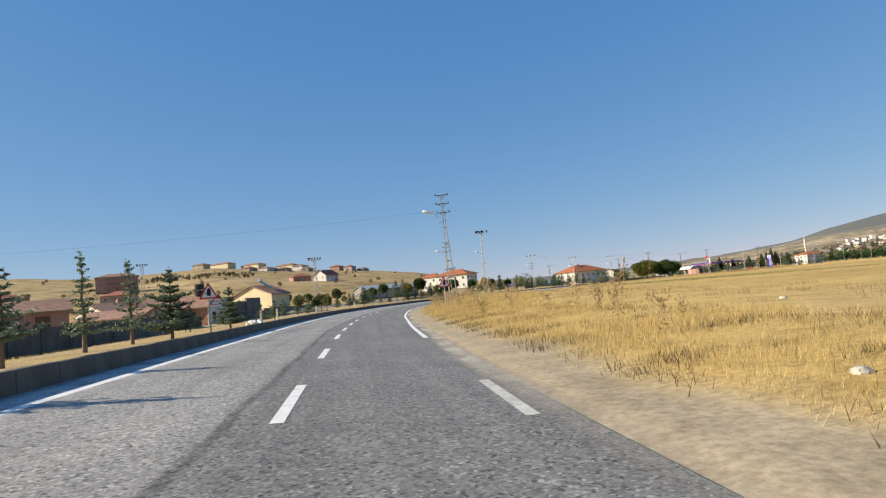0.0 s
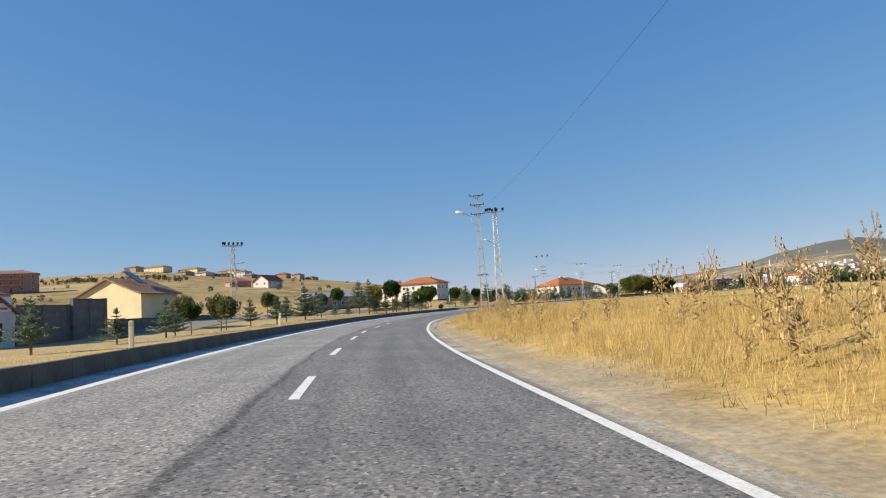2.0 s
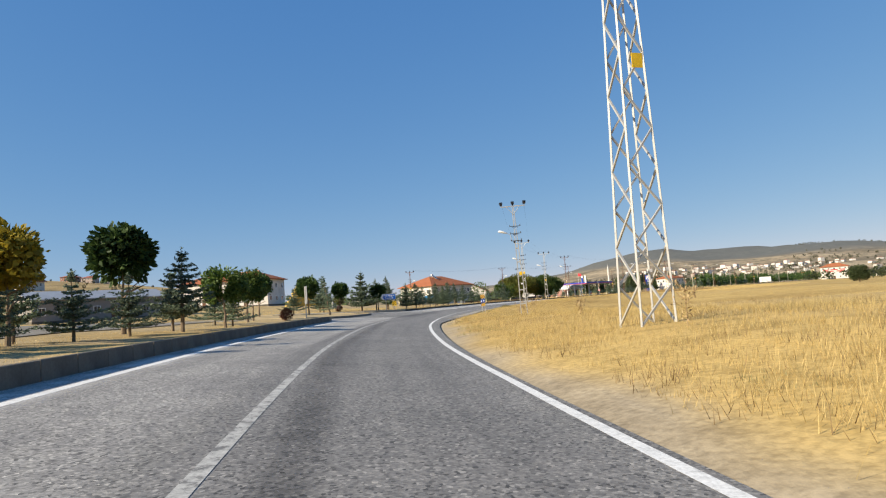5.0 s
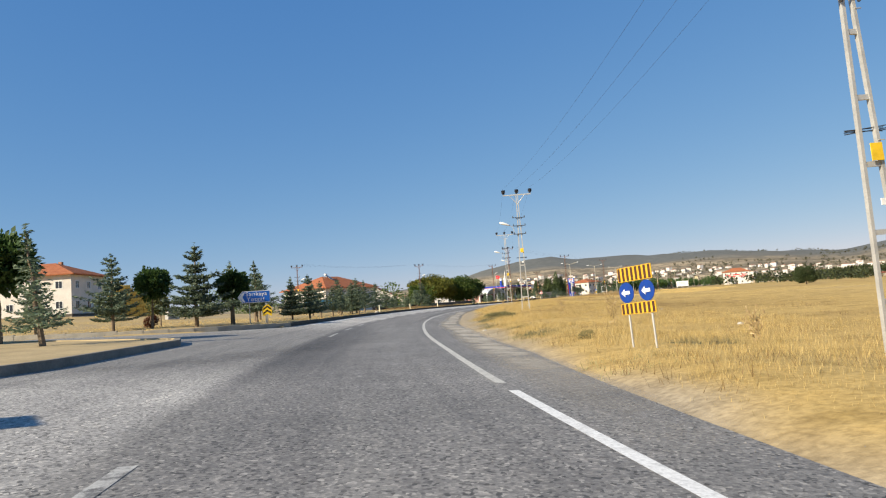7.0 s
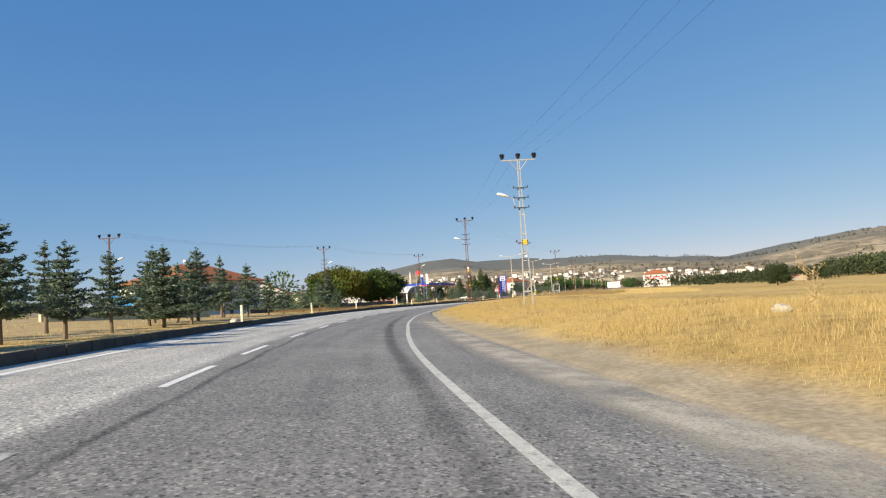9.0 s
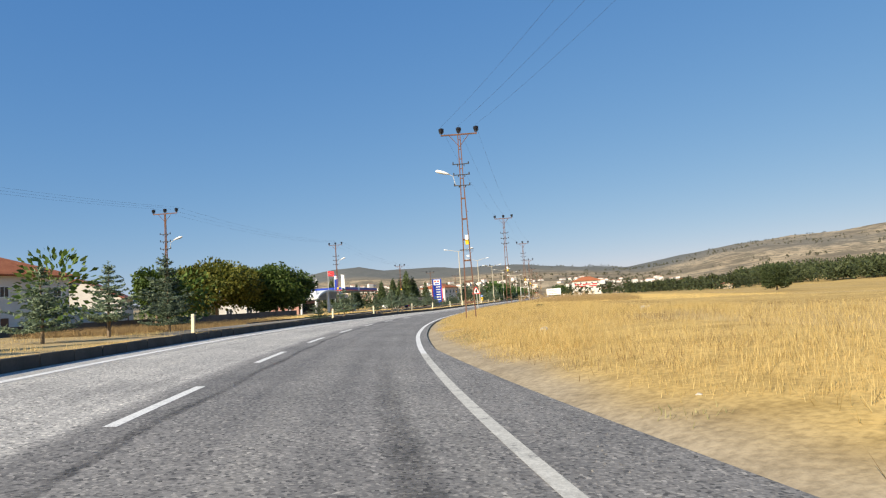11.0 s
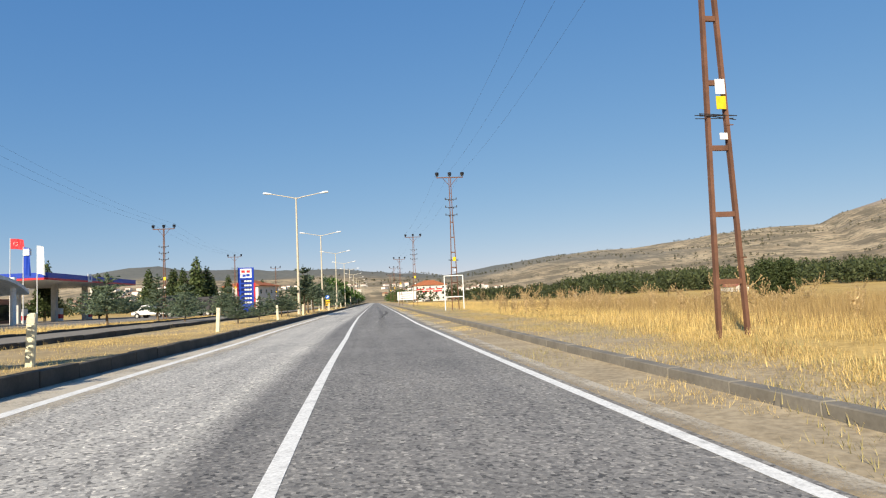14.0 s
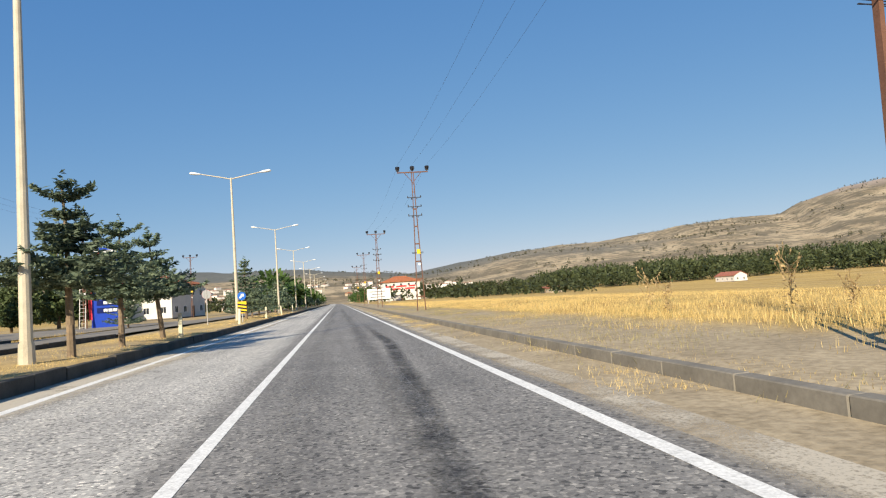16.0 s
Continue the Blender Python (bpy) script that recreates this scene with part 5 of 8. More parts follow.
UNIT = {
    "pine_a": tagged(pine(5.0, 11, 0.36, 0.25, 1.25), "young dark green cedar with layered branches", "tree", "cedars on the verge"),
    "pine_b": tagged(pine(5.0, 12, 0.31, 0.3, 1.1), "slender blue-green young cedar with bare trunk", "tree", "cedars on the verge"),
    "pine_c": tagged(pine(5.0, 13, 0.46, 0.2, 1.3), "broad bushy young cedar", "tree", "cedars on the verge"),
    "pine_big": tagged(pine(5.0, 18, 0.40, 0.16, 1.8, fine=0.9), "dense dark green cedar with drooping layered branches", "tree", "cedars on the verge"),
    "pine_thin": tagged(pine(5.0, 14, 0.22, 0.22, 0.8), "thin sparse young cedar", "tree", "cedars on the verge"),
    "ball": tagged(broadleaf("round_tree", 2.9, 0.12, [(0, 0, 3.6, 1.45, 1.25), (0.5, 0.2, 3.5, 0.95, 0.85), (-0.5, -0.3, 3.7, 0.95, 0.8), (0.1, -0.5, 4.0, 0.8, 0.8)], 5200, 0.13, BALL, 21), "round-clipped dark green tree on a bare trunk", "tree", "round trees near the junction"),
    "broad": tagged(broadleaf("leafy_tree", 2.4, 0.12, many_lobes(1.7, 1.6, 3.1, 7, 3), 4600, 0.115, BROAD, 22), "small leafy green roadside tree", "tree", "small leafy trees"),
    "olive": tagged(broadleaf("pale_tree", 2.2, 0.10, many_lobes(1.5, 1.7, 2.9, 7, 4), 2400, 0.14, OLIVE, 23), "pale olive-green small tree with thin foliage", "tree", "small leafy trees"),
    "gold": tagged(broadleaf("yellow_tree", 2.4, 0.12, many_lobes(1.6, 1.6, 3.3, 7, 5), 3400, 0.14, GOLD, 24), "tree with yellow autumn leaves", "tree"),
    "pine_w": tagged(pine(5.0, 17, 0.62, 0.3, 1.35), "low wide-spreading cedar with layered boughs", "tree", "cedars on the verge"),
    "pine_d": tagged(pine(5.0, 16, 0.40, 0.42, 2.2, fine=0.8), "spreading dark cedar on a bare leaning trunk", "tree", "cedars on the verge"),
    "far_cedar": tagged(broadleaf("pine_tree", 4.4, 0.12, [(0, 0, 1.4 + 0.45 * k, 1.5 * (1 - k / 8.6) + 0.1, 0.45) for k in range(8)], 1300, 0.19, PINE, 28), "dark green cedar far along the avenue", "tree", "trees along the far avenue"),
    "far_broad": tagged(broadleaf("leafy_tree", 2.4, 0.12, many_lobes(1.7, 1.6, 3.1, 7, 6), 1300, 0.22, BROAD, 29), "small leafy tree far along the avenue", "tree", "trees along the far avenue"),
    "tall": tagged(broadleaf("pine_tree", 10.4, 0.24, [(0.5 * math.cos(k * 2.4) * (1 - k / 17), 0.5 * math.sin(k * 2.4) * (1 - k / 17), 1.9 + 0.56 * k, 2.5 * (1 - k / 17.5) ** 0.75 + 0.15, 0.9) for k in range(17)], 3800, 0.25, DARKPINE, 27), "tall dark pine behind the filling station", "tree", "tall pines"),
}
HEIGHT = {"pine_a": 5.2, "pine_b": 5.2, "pine_c": 5.2, "pine_thin": 5.2, "pine_big": 5.2, "pine_d": 5.2, "pine_w": 5.2, "far_cedar": 5.0, "far_broad": 4.8, "ball": 4.9, "broad": 4.8, "olive": 4.7, "gold": 5.0, "tall": 11.4}
used = set()


def tree(kind, s, lat, h, turn=None, lean=0.0):
    k = h / HEIGHT[kind]
    m = at_road(s, lat, random.uniform(0, 360) if turn is None else turn, 0.05) @ pose(0, 0, 0, random.uniform(-1.5, 1.5), lean)
    if kind in used:
        return copy_thing(UNIT[kind], m @ Matrix.Scale(k / UNIT[kind].scale[0], 4))
    used.add(kind)
    UNIT[kind].matrix_basis = m @ Matrix.Scale(k, 4)
    return UNIT[kind]


verge_by_houses = [("pine_b", 9.7, -7.9, 3.6), ("pine_b", 14.2, -8.1, 3.4), ("pine_b", 18.6, -8.3, 2.9), ("pine_thin", 24.4, -8.6, 3.6), ("pine_thin", 29.3, -8.7, 3.7), ("pine_big", 33.0, -8.2, 3.55), ("pine_big", 42.8, -7.7, 2.8), ("pine_c", 44.5, -10.7, 1.8), ("pine_c", 56, -8.5, 1.6), ("pine_c", 67.6, -10.0, 2.1), ("pine_a", 77, -11.3, 2.2), ("pine_c", 84.5, -11.5, 1.8)]
verge_by_yards = [("pine_c", 90.5, -11.5, 2.3), ("ball", 95.2, -11.8, 2.1), ("pine_a", 96.6, -13.4, 2.2), ("olive", 102.6, -12, 2.8), ("pine_a", 106, -11.2, 2.4), ("olive", 109.6, -15, 3.6), ("pine_a", 110, -10.2, 2.6), ("olive", 113, -20, 3.6), ("pine_a", 114.8, -10.8, 2.6), ("pine_big", 118.5, -10, 3.6)]
verge_by_side_road = [("pine_a", 128, -11, 2.9), ("pine_c", 134, -11.2, 1.6), ("pine_a", 137, -14.5, 3.4), ("pine_c", 140, -11.2, 1.6), ("pine_a", 146, -11.4, 5.0), ("pine_b", 149.4, -11, 5.3), ("gold", 153, -11, 4.7), ("pine_c", 150.6, -10.2, 2.6), ("pine_c", 156, -10.3, 2.9), ("pine_a", 155, -12, 3.6)]
verge_before_junction = [("ball", 162, -11, 5.4), ("pine_a", 162.8, -8.5, 4.3), ("broad", 168.5, -8.1, 4.0), ("pine_c", 159.4, -9.6, 2.9), ("pine_a", 165, -9.8, 3.4), ("pine_c", 172, -8.8, 2.8), ("broad", 179, -10.0, 4.4), ("ball", 183.5, -11.0, 3.6), ("pine_c", 175, -11.0, 3.0)]
side_road_gardens = [("ball", 174.2, -26.4, 4.6), ("olive", 162, -34, 4.4), ("broad", 170, -38, 4.2), ("pine_c", 135, -33, 3.4), ("olive", 142, -36, 3.8), ("olive", 128, -31, 4.6), ("olive", 131, -33.5, 4.4), ("pine_a", 178, -34, 4.0), ("broad", 186, -36, 4.4), ("broad", 144, -31.5, 3.2)]
junction_trees = [("ball", 207.3, -19.1, 5.4), ("ball", 209.4, -21.6, 5.5), ("ball", 209.2, -13.6, 5.0), ("ball", 231.6, -16.7, 4.7), ("ball", 230.9, -10.2, 4.2), ("pine_a", 229.5, -18.6, 5.8), ("pine_big", 228.8, -12.2, 6.2), ("pine_thin", 205.3, -9.8, 4.9), ("pine_c", 234, -21, 4.4), ("pine_b", 234.6, -11.6, 5.2), ("pine_a", 239, -10.9, 4.7), ("olive", 238, -19, 3.4), ("pine_c", 226, -22, 4.0)]
cedar_row = [("pine_b", 244.7, -12.9, 6.0), ("pine_big", 247, -9.9, 4.0), ("pine_big", 249.2, -8.7, 4.7), ("pine_a", 253, -8.5, 4.1), ("pine_b", 252.5, -15.2, 5.6), ("pine_a", 255.8, -7.9, 3.6), ("pine_a", 259.5, -7.9, 3.5), ("pine_big", 265.5, -8.0, 4.3), ("pine_b", 263, -12.4, 4.4), ("pine_a", 270.5, -8.4, 4.0), ("pine_b", 258, -13.4, 5.0)]
cedar_row_end = [("pine_c", 270, -10.6, 3.8), ("pine_a", 276.5, -13.2, 5.3), ("pine_c", 275, -11.0, 4.0), ("pine_a", 279, -11.2, 5.4), ("pine_b", 286.5, -12.2, 5.3), ("pine_c", 289, -13, 4.4), ("pine_a", 292.5, -12.2, 5.0), ("pine_c", 299, -12.5, 4.2), ("pine_c", 305, -13, 3.6), ("pine_c", 312, -13.2, 3.6)]
service_road_trees = [("pine_a", 318, -13.5, 4.2), ("pine_c", 326, -14, 3.4), ("pine_a", 336.6, -20, 6.6), ("broad", 341, -23.5, 6.4), ("broad", 346, -25, 6.0), ("pine_c", 340.2, -7.9, 2.1), ("pine_a", 347.3, -7.5, 3.1), ("pine_a", 359.0, -7.1, 2.6), ("pine_a", 364.3, -6.5, 3.1), ("pine_b", 369.2, -6.3, 3.0), ("pine_c", 372, -16, 3.2), ("pine_a", 380, -16.5, 3.6)]
station_front = [("pine_w", 396.2, -6.6, 1.6), ("pine_w", 399.6, -6.0, 1.7), ("pine_w", 417.6, -6.6, 2.1), ("pine_w", 405, -12.0, 2.2), ("pine_w", 404, -16.8, 3.8), ("pine_w", 411.5, -6.3, 2.3), ("pine_a", 415, -17, 4.2), ("pine_w", 423, -17, 3.6), ("pine_c", 431, -15.4, 3.4), ("pine_w", 437, -16, 3.6), ("pine_c", 460.5, -15, 3.2)]
exit_verge = [("pine_d", 424.8, -5.85, 5.0), ("pine_d", 429.2, -5.95, 4.4), ("pine_d", 433.8, -5.8, 4.5), ("pine_a", 466, -6.9, 5.6), ("pine_c", 471, -8.2, 3.8), ("pine_a", 479, -8.0, 4.0), ("pine_c", 487, -8.2, 4.0), ("pine_c", 495, -8, 3.8)]
station_pines = [("tall", 506, -37.6, 12.5), ("tall", 509, -36.0, 10.5), ("tall", 500, -41, 9.5), ("tall", 512, -44, 10.5), ("tall", 494, -37, 9.5), ("tall", 486, -41, 9.0), ("tall", 520, -34, 9.0), ("tall", 476, -46, 8.0), ("tall", 470, -52, 10), ("tall", 530, -40, 9.5), ("tall", 545, -30, 8.5)]
for kind, s, lat, h in verge_by_houses + verge_by_yards + verge_by_side_road + verge_before_junction + side_road_gardens + junction_trees + cedar_row + cedar_row_end + service_road_trees + station_front + exit_verge + station_pines:
    tree(kind, s, lat, h, lean={433.8: 11, 205.3: 12}.get(s, 0))
for s in range(505, 760, 9):
    tree(random.choice(("far_cedar", "far_cedar", "far_broad")), s, -8.2 + random.uniform(-1, 1), random.uniform(3.6, 5.5))

walnut = tagged(broadleaf("walnut_tree", 5.0, 0.35, many_lobes(8.0, 5.4, 6.2, 26, 8), 24000, 0.25, leafy("walnut_leaves", (0.05, 0.075, 0.012), (0.20, 0.19, 0.03), 0.25), 31), "large spreading tree with yellow-green leaves", "tree")
walnut.matrix_basis = at_road(386, -42, 20, 0.1)
walnut2 = tagged(broadleaf("leafy_tree", 5.0, 0.35, many_lobes(7.4, 5.0, 5.6, 26, 9), 22000, 0.25, BROAD, 32), "large dense dark green tree", "tree")
walnut2.matrix_basis = at_road(396, -36, 50, 0.1)
willow = tagged(broadleaf("lone_tree", 2.6, 0.3, many_lobes(3.9, 3.9, 3.8, 14, 10), 12000, 0.17, DARKPINE, 33), "lone rounded dark tree in the open field", "tree")
willow.matrix_basis = at_road(461, 68, 0, 0.1)

# ---------------------------------------------------------------- houses


def opening(root, name, x, z, w, h, y, depth=0.07, frame_mat=SIGN_WHITE, turn=0, dims=None):
    """A window: frame proud of the wall, dark pane set into it."""
    m = Matrix.Rotation(turn, 4, "Z") @ Matrix.Translation((x, -y, z))
    bm = bmesh.new()
    t = 0.09
    for sx in (-1, 1):
        box(bm, t, depth, h, m @ Matrix.Translation((sx * (w - t) / 2, 0, 0)))
    box(bm, w - 2 * t, depth, t, m)
    box(bm, w - 2 * t, depth, t, m @ Matrix.Translation((0, 0, h - t)))
    box(bm, t * 0.6, depth * 0.8, h - 2 * t, m @ Matrix.Translation((0, 0, t)))
    ob = part(name, bm, frame_mat, root)
    bm = bmesh.new()
    box(bm, w - 2 * t, 0.03, h - 2 * t, m @ Matrix.Translation((0, 0.005, t)))
    part("pane", bm, GLASS, ob)
    return ob


def roof_bm(w, d, h, rise, over, kind, thick=0.16):
    bm = bmesh.new()
    a, b = w / 2 + over, d / 2 + over
    if kind == "gable":      # ridge along x
        rows = [[(-a, -b, h), (a, -b, h)], [(-a, 0, h + rise), (a, 0, h + rise)], [(-a, b, h), (a, b, h)]]
        top = [[bm.verts.new(p) for p in r] for r in rows]
        low = [[bm.verts.new((p[0], p[1], p[2] - thick)) for p in r] for r in rows]
        for k in range(2):
            bm.faces.new((top[k][0], top[k][1], top[k + 1][1], top[k + 1][0]))
            bm.faces.new((low[k][0], low[k + 1][0], low[k + 1][1], low[k][1]))
            for e in (0, 1):
                bm.faces.new((top[k][e], top[k + 1][e], low[k + 1][e], low[k][e]))
        for k in (0, 2):
            bm.faces.new((top[k][0], low[k][0], low[k][1], top[k][1]))
    else:
        r = max(0.3, a - b) if a > b else 0.3
        q = max(0.3, b - a) if b > a else 0.0
        base = [(-a, -b), (a, -b), (a, b), (-a, b)]
        t = [bm.verts.new((x, y, h)) for x, y in base]
        l = [bm.verts.new((x, y, h - thick)) for x, y in base]
        if a >= b:
            p1, p2 = bm.verts.new((-r, 0, h + rise)), bm.verts.new((r, 0, h + rise))
            for f in ((t[0], t[1], p2, p1), (t[1], t[2], p2), (t[2], t[3], p1, p2), (t[3], t[0], p1)):
                bm.faces.new(f)
        else:
            p1, p2 = bm.verts.new((0, -q, h + rise)), bm.verts.new((0, q, h + rise))
            for f in ((t[0], t[1], p1), (t[1], t[2], p2, p1), (t[2], t[3], p2), (t[3], t[0], p1, p2)):
                bm.faces.new(f)
        bm.faces.new(l[::-1])
        for i in range(4):
            bm.faces.new((t[i], l[i], l[(i + 1) % 4], t[(i + 1) % 4]))
    bmesh.ops.recalc_face_normals(bm, faces=bm.faces)
    return bm


def wall_bm(w, d, h, rise=0.0):
    """Walls with gable ends on the x sides where rise is given."""
    bm = bmesh.new()
    pts = [(-d / 2, -0.6), (d / 2, -0.6), (d / 2, h)] + ([(0, h + rise)] if rise else []) + [(-d / 2, h)]
    f = [bm.verts.new((-w / 2, y, z)) for y, z in pts]
    g = [bm.verts.new((w / 2, y, z)) for y, z in pts]
    bm.faces.new(f)
    bm.faces.new(g[::-1])
    for i in range(len(pts)):
        bm.faces.new((f[i], g[i], g[(i + 1) % len(pts)], f[(i + 1) % len(pts)]))
    bmesh.ops.recalc_face_normals(bm, faces=bm.faces)
    return bm


def heater(root, x, y, z, turn=0.0):
    """Solar water heater: tank over a tilted collector."""
    m = Matrix.Translation((x, y, z)) @ Matrix.Rotation(turn, 4, "Z")
    bm = bmesh.new()
    rod(bm, m @ Vector((-0.7, 0.5, 1.35)), m @ Vector((0.7, 0.5, 1.35)), 0.3, 0.3, 12)
    part("water_tank", bm, LAMP_WHITE, root, "white water tank")
    bm = bmesh.new()
    box(bm, 1.9, 2.2, 0.1, m @ Matrix.Translation((0, -0.6, 0.45)) @ Matrix.Rotation(0.65, 4, "X"))
    part("solar_collector", bm, GLASS, root, "dark tilted solar collector")
    bm = bmesh.new()
    for sx in (-0.7, 0.7):
        bar(bm, m @ Vector((sx, 0.7, -0.3)), m @ Vector((sx, 0.5, 1.2)), 0.05)
        bar(bm, m @ Vector((sx, -1.4, -0.3)), m @ Vector((sx, 0.5, 1.1)), 0.04)
    part("heater_frame", bm, GALV, root)


def house(w, d, storeys, wall, roof, rise=1.6, kind="hip", over=0.5, floor_h=2.9, bays=(3, 2), door=True, solar=False, chimney=True, balcony=False, wins=True, name="house", far=False):
    root = empty(name)
    h = storeys * floor_h + 0.35
    part("wall", wall_bm(w, d, h, rise * 0.93 if kind == "gable" else 0), wall, root)
    part("roof", roof_bm(w, d, h, rise, over, kind), roof, root)
    bm = bmesh.new()
    box(bm, w + 0.06, d + 0.06, 0.45, Matrix.Translation((0, 0, -0.1)))
    part("plinth", bm, CONCRETE, root)
    if far:
        bm = bmesh.new()
        for st in range(storeys):
            for turn, n, ln, y in ((0, bays[0], w, d / 2), (math.pi, bays[0], w, d / 2), (math.pi / 2, bays[1], d, w / 2)):
                for i in range(n):
                    box(bm, 1.4, 0.1, 1.4, Matrix.Rotation(turn, 4, "Z") @ Matrix.Translation(((i + 0.5) / n * ln - ln / 2, -y, 1.2 + st * floor_h)))
        tagged(part("glazing", bm, GLASS, root), kind="stuff")
    elif wins:
        for st in range(storeys):
            z = 0.35 + st * floor_h + 0.9
            for turn, n, ln, y in ((0, bays[0], w, d / 2), (math.pi, bays[0], w, d / 2), (math.pi / 2, bays[1], d, w / 2), (-math.pi / 2, bays[1], d, w / 2)):
                for i in range(n):
                    x = (i + 0.5) / n * ln - ln / 2
                    if door and st == 0 and turn == 0 and i == n // 2:
                        bm = bmesh.new()
                        box(bm, 1.0, 0.1, 2.1, Matrix.Translation((x, -y, 0.35)), 0.02)
                        part("door", bm, plain("brown_door", (0.14, 0.07, 0.04), 0.5), root)
                        continue
                    opening(root, "window", x, z, 1.25, 1.3, y, turn=turn)
    if chimney:
        bm = bmesh.new()
        box(bm, 0.6, 0.6, 1.3, Matrix.Translation((w * 0.18, d * 0.08, h + rise * 0.55)), 0.03)
        part("chimney", bm, BRICK, root)
    if solar:
        heater(root, -w * 0.15, -d * 0.12, h + rise * 0.75, 0.4)
    if balcony:
        for st in range(1, storeys):
            bm = bmesh.new()
            z = st * floor_h + 0.25
            box(bm, w * 0.45, 1.3, 0.15, Matrix.Translation((0, -d / 2 - 0.65, z)))
            box(bm, w * 0.45, 0.1, 0.85, Matrix.Translation((0, -d / 2 - 1.25, z + 0.15)))
            part("balcony", bm, wall, root)
    return root


def settle(ob, x, y, turn, label, category="house", group="", sink=0.15):
    ob.matrix_basis = pose(x, y, ground_z(x, y) - sink, 0, 0, turn)
    return tagged(ob, label, category, group)


def on_road(s, lat):
    x, y = place(s, lat)
    return float(x), float(y)


W, R = WALLS, ROOFS
# shop: plastered end towards the road under a parapet sign board, brick flank, tanks and collector on the roof
shop = house(8.6, 6.8, 1, BRICK, R[2], 1.9, "gable", 0.35, 2.75, (2, 0), chimney=True, door=False, wins=False, name="shop")
settle(shop, -38.9, 101.3, -4, "small brick shop with a whitewashed front and painted sign board", "shop", sink=0.45)
bm = bmesh.new()
box(bm, 0.14, 6.9, 3.15, Matrix.Translation((4.36, 0, -0.05)), 0.02)
front = part("plaster_front", bm, W["white"], shop, "flaking whitewashed front wall")
bm = bmesh.new()
box(bm, 0.12, 6.1, 1.15, Matrix.Translation((4.4, 0, 3.1)), 0.01)
sb = part("sign_board", bm, SIGN_WHITE, shop, "white sign board with red writing")
for z, ws in ((3.82, (1.5, 0.9, 1.6)), (3.36, (1.1, 1.4, 0.5, 1.3))):
    y0 = -2.6
    for wd in ws:
        bm = bmesh.new()
        box(bm, 0.012, wd, 0.15, Matrix.Translation((4.47, y0 + wd / 2, z - 0.06)))
        part("writing_bar", bm, SIGN_RED, sb)
        y0 += wd + 0.28
for y in (-1.5, 1.3):
    opening(shop, "window", y, 0.95, 1.2, 1.35, 4.46, turn=math.pi / 2, frame_mat=IRON)
bm = bmesh.new()
box(bm, 1.0, 0.1, 1.1, Matrix.Translation((-1.6, -3.42, 1.1)))
part("shutter", bm, plain("brown_door", (0.14, 0.07, 0.04), 0.5), shop)
for z in (4.9, 5.85):
    bm = bmesh.new()
    rod(bm, (1.7, 0.2, z), (1.7, 0.2, z + 0.85), 0.72, 0.72, 18)
    part("water_tank", bm, BLACK, shop, "black roof water tank")
bm = bmesh.new()
box(bm, 2.6, 1.4, 0.1, Matrix.Translation((3.0, -0.6, 4.75)) @ Matrix.Rotation(0.5, 4, "Y"))
part("solar_collector", bm, GLASS, shop)
heap = put(empty("rubble_heap"), at_road(48.3, -7.4), "small heap of white rubble on the verge", "rubble")
for i in range(14):
    bm = bmesh.new()
    bmesh.ops.create_icosphere(bm, subdivisions=1, radius=random.uniform(0.1, 0.24), matrix=pose(random.gauss(0, 0.3), random.gauss(0, 0.4), random.uniform(0.03, 0.26), 20 * i, 35 * i, 50 * i) @ Matrix.Diagonal((1.2, 0.9, 0.7, 1)))
    part("rubble", bm, SIGN_WHITE, heap)
barn = house(10, 7.0, 1, W["pink"], R[2], 1.3, "gable", 0.35, 2.0, (3, 1), chimney=True, door=True, name="brick_house")
settle(barn, -46.5, 95.5, -8, "low pinkish plastered house with a brown tiled roof", sink=0.3)


def yard_wall(x0, y0, x1, y1, top, material, label):
    """Block wall between two points, with a coping and piers."""
    d = math.hypot(x1 - x0, y1 - y0)
    root = empty("garden_wall")
    root.matrix_basis = pose(x0, y0, 0, 0, 0, math.degrees(math.atan2(y1 - y0, x1 - x0)))
    low = min(ground_z(x0, y0), ground_z(x1, y1)) - 0.4
    bm = bmesh.new()
    box(bm, d, 0.22, top - low, Matrix.Translation((d / 2, 0, low)), 0.01)
    part("wall", bm, material, root)
    bm = bmesh.new()
    box(bm, d + 0.04, 0.3, 0.08, Matrix.Translation((d / 2, 0, top)), 0.015)
    part("coping", bm, CONCRETE, root)
    n = max(2, int(d / 3.2))
    for k in range(n + 1):
        bm = bmesh.new()
        box(bm, 0.36, 0.36, top - low + 0.12, Matrix.Translation((d * k / n, 0, low)), 0.012)
        part("pier", bm, material, root)
    return tagged(root, label, "garden wall", "yard walls")


BLOCKS = plain("grey_block_wall", (0.20, 0.185, 0.165), 0.95, var=0.35, scale=1.1, grain=6, bumps=0.3)
yard_wall(-34.6, 105.2, -33.4, 110.8, 3.2, BLOCKS, "tall grey concrete block wall beside the shop")
yard_wall(-33.0, 111.0, -31.9, 114.6, 3.7, BLOCKS, "pale end section of the tall block wall")
yard_wall(-31.0, 115.0, -25.6, 131.0, 1.75, BLOCKS, "low grey yard wall before the cream house")
yard_wall(-27.6, 68.0, -29.6, 80.0, 1.3, BLOCKS, "weathered yard wall with open gateway")
settle(house(5.2, 9.4, 1, W["cream"], R[2], 1.9, "gable", 0.4, 4.3, (1, 0), solar=True, chimney=False, name="house"), -35.2, 128.6, 64, "cream gabled house with a solar water heater", sink=ground_z(-35.2, 128.6) + 0.1)
x, y = on_road(61.8, -33)
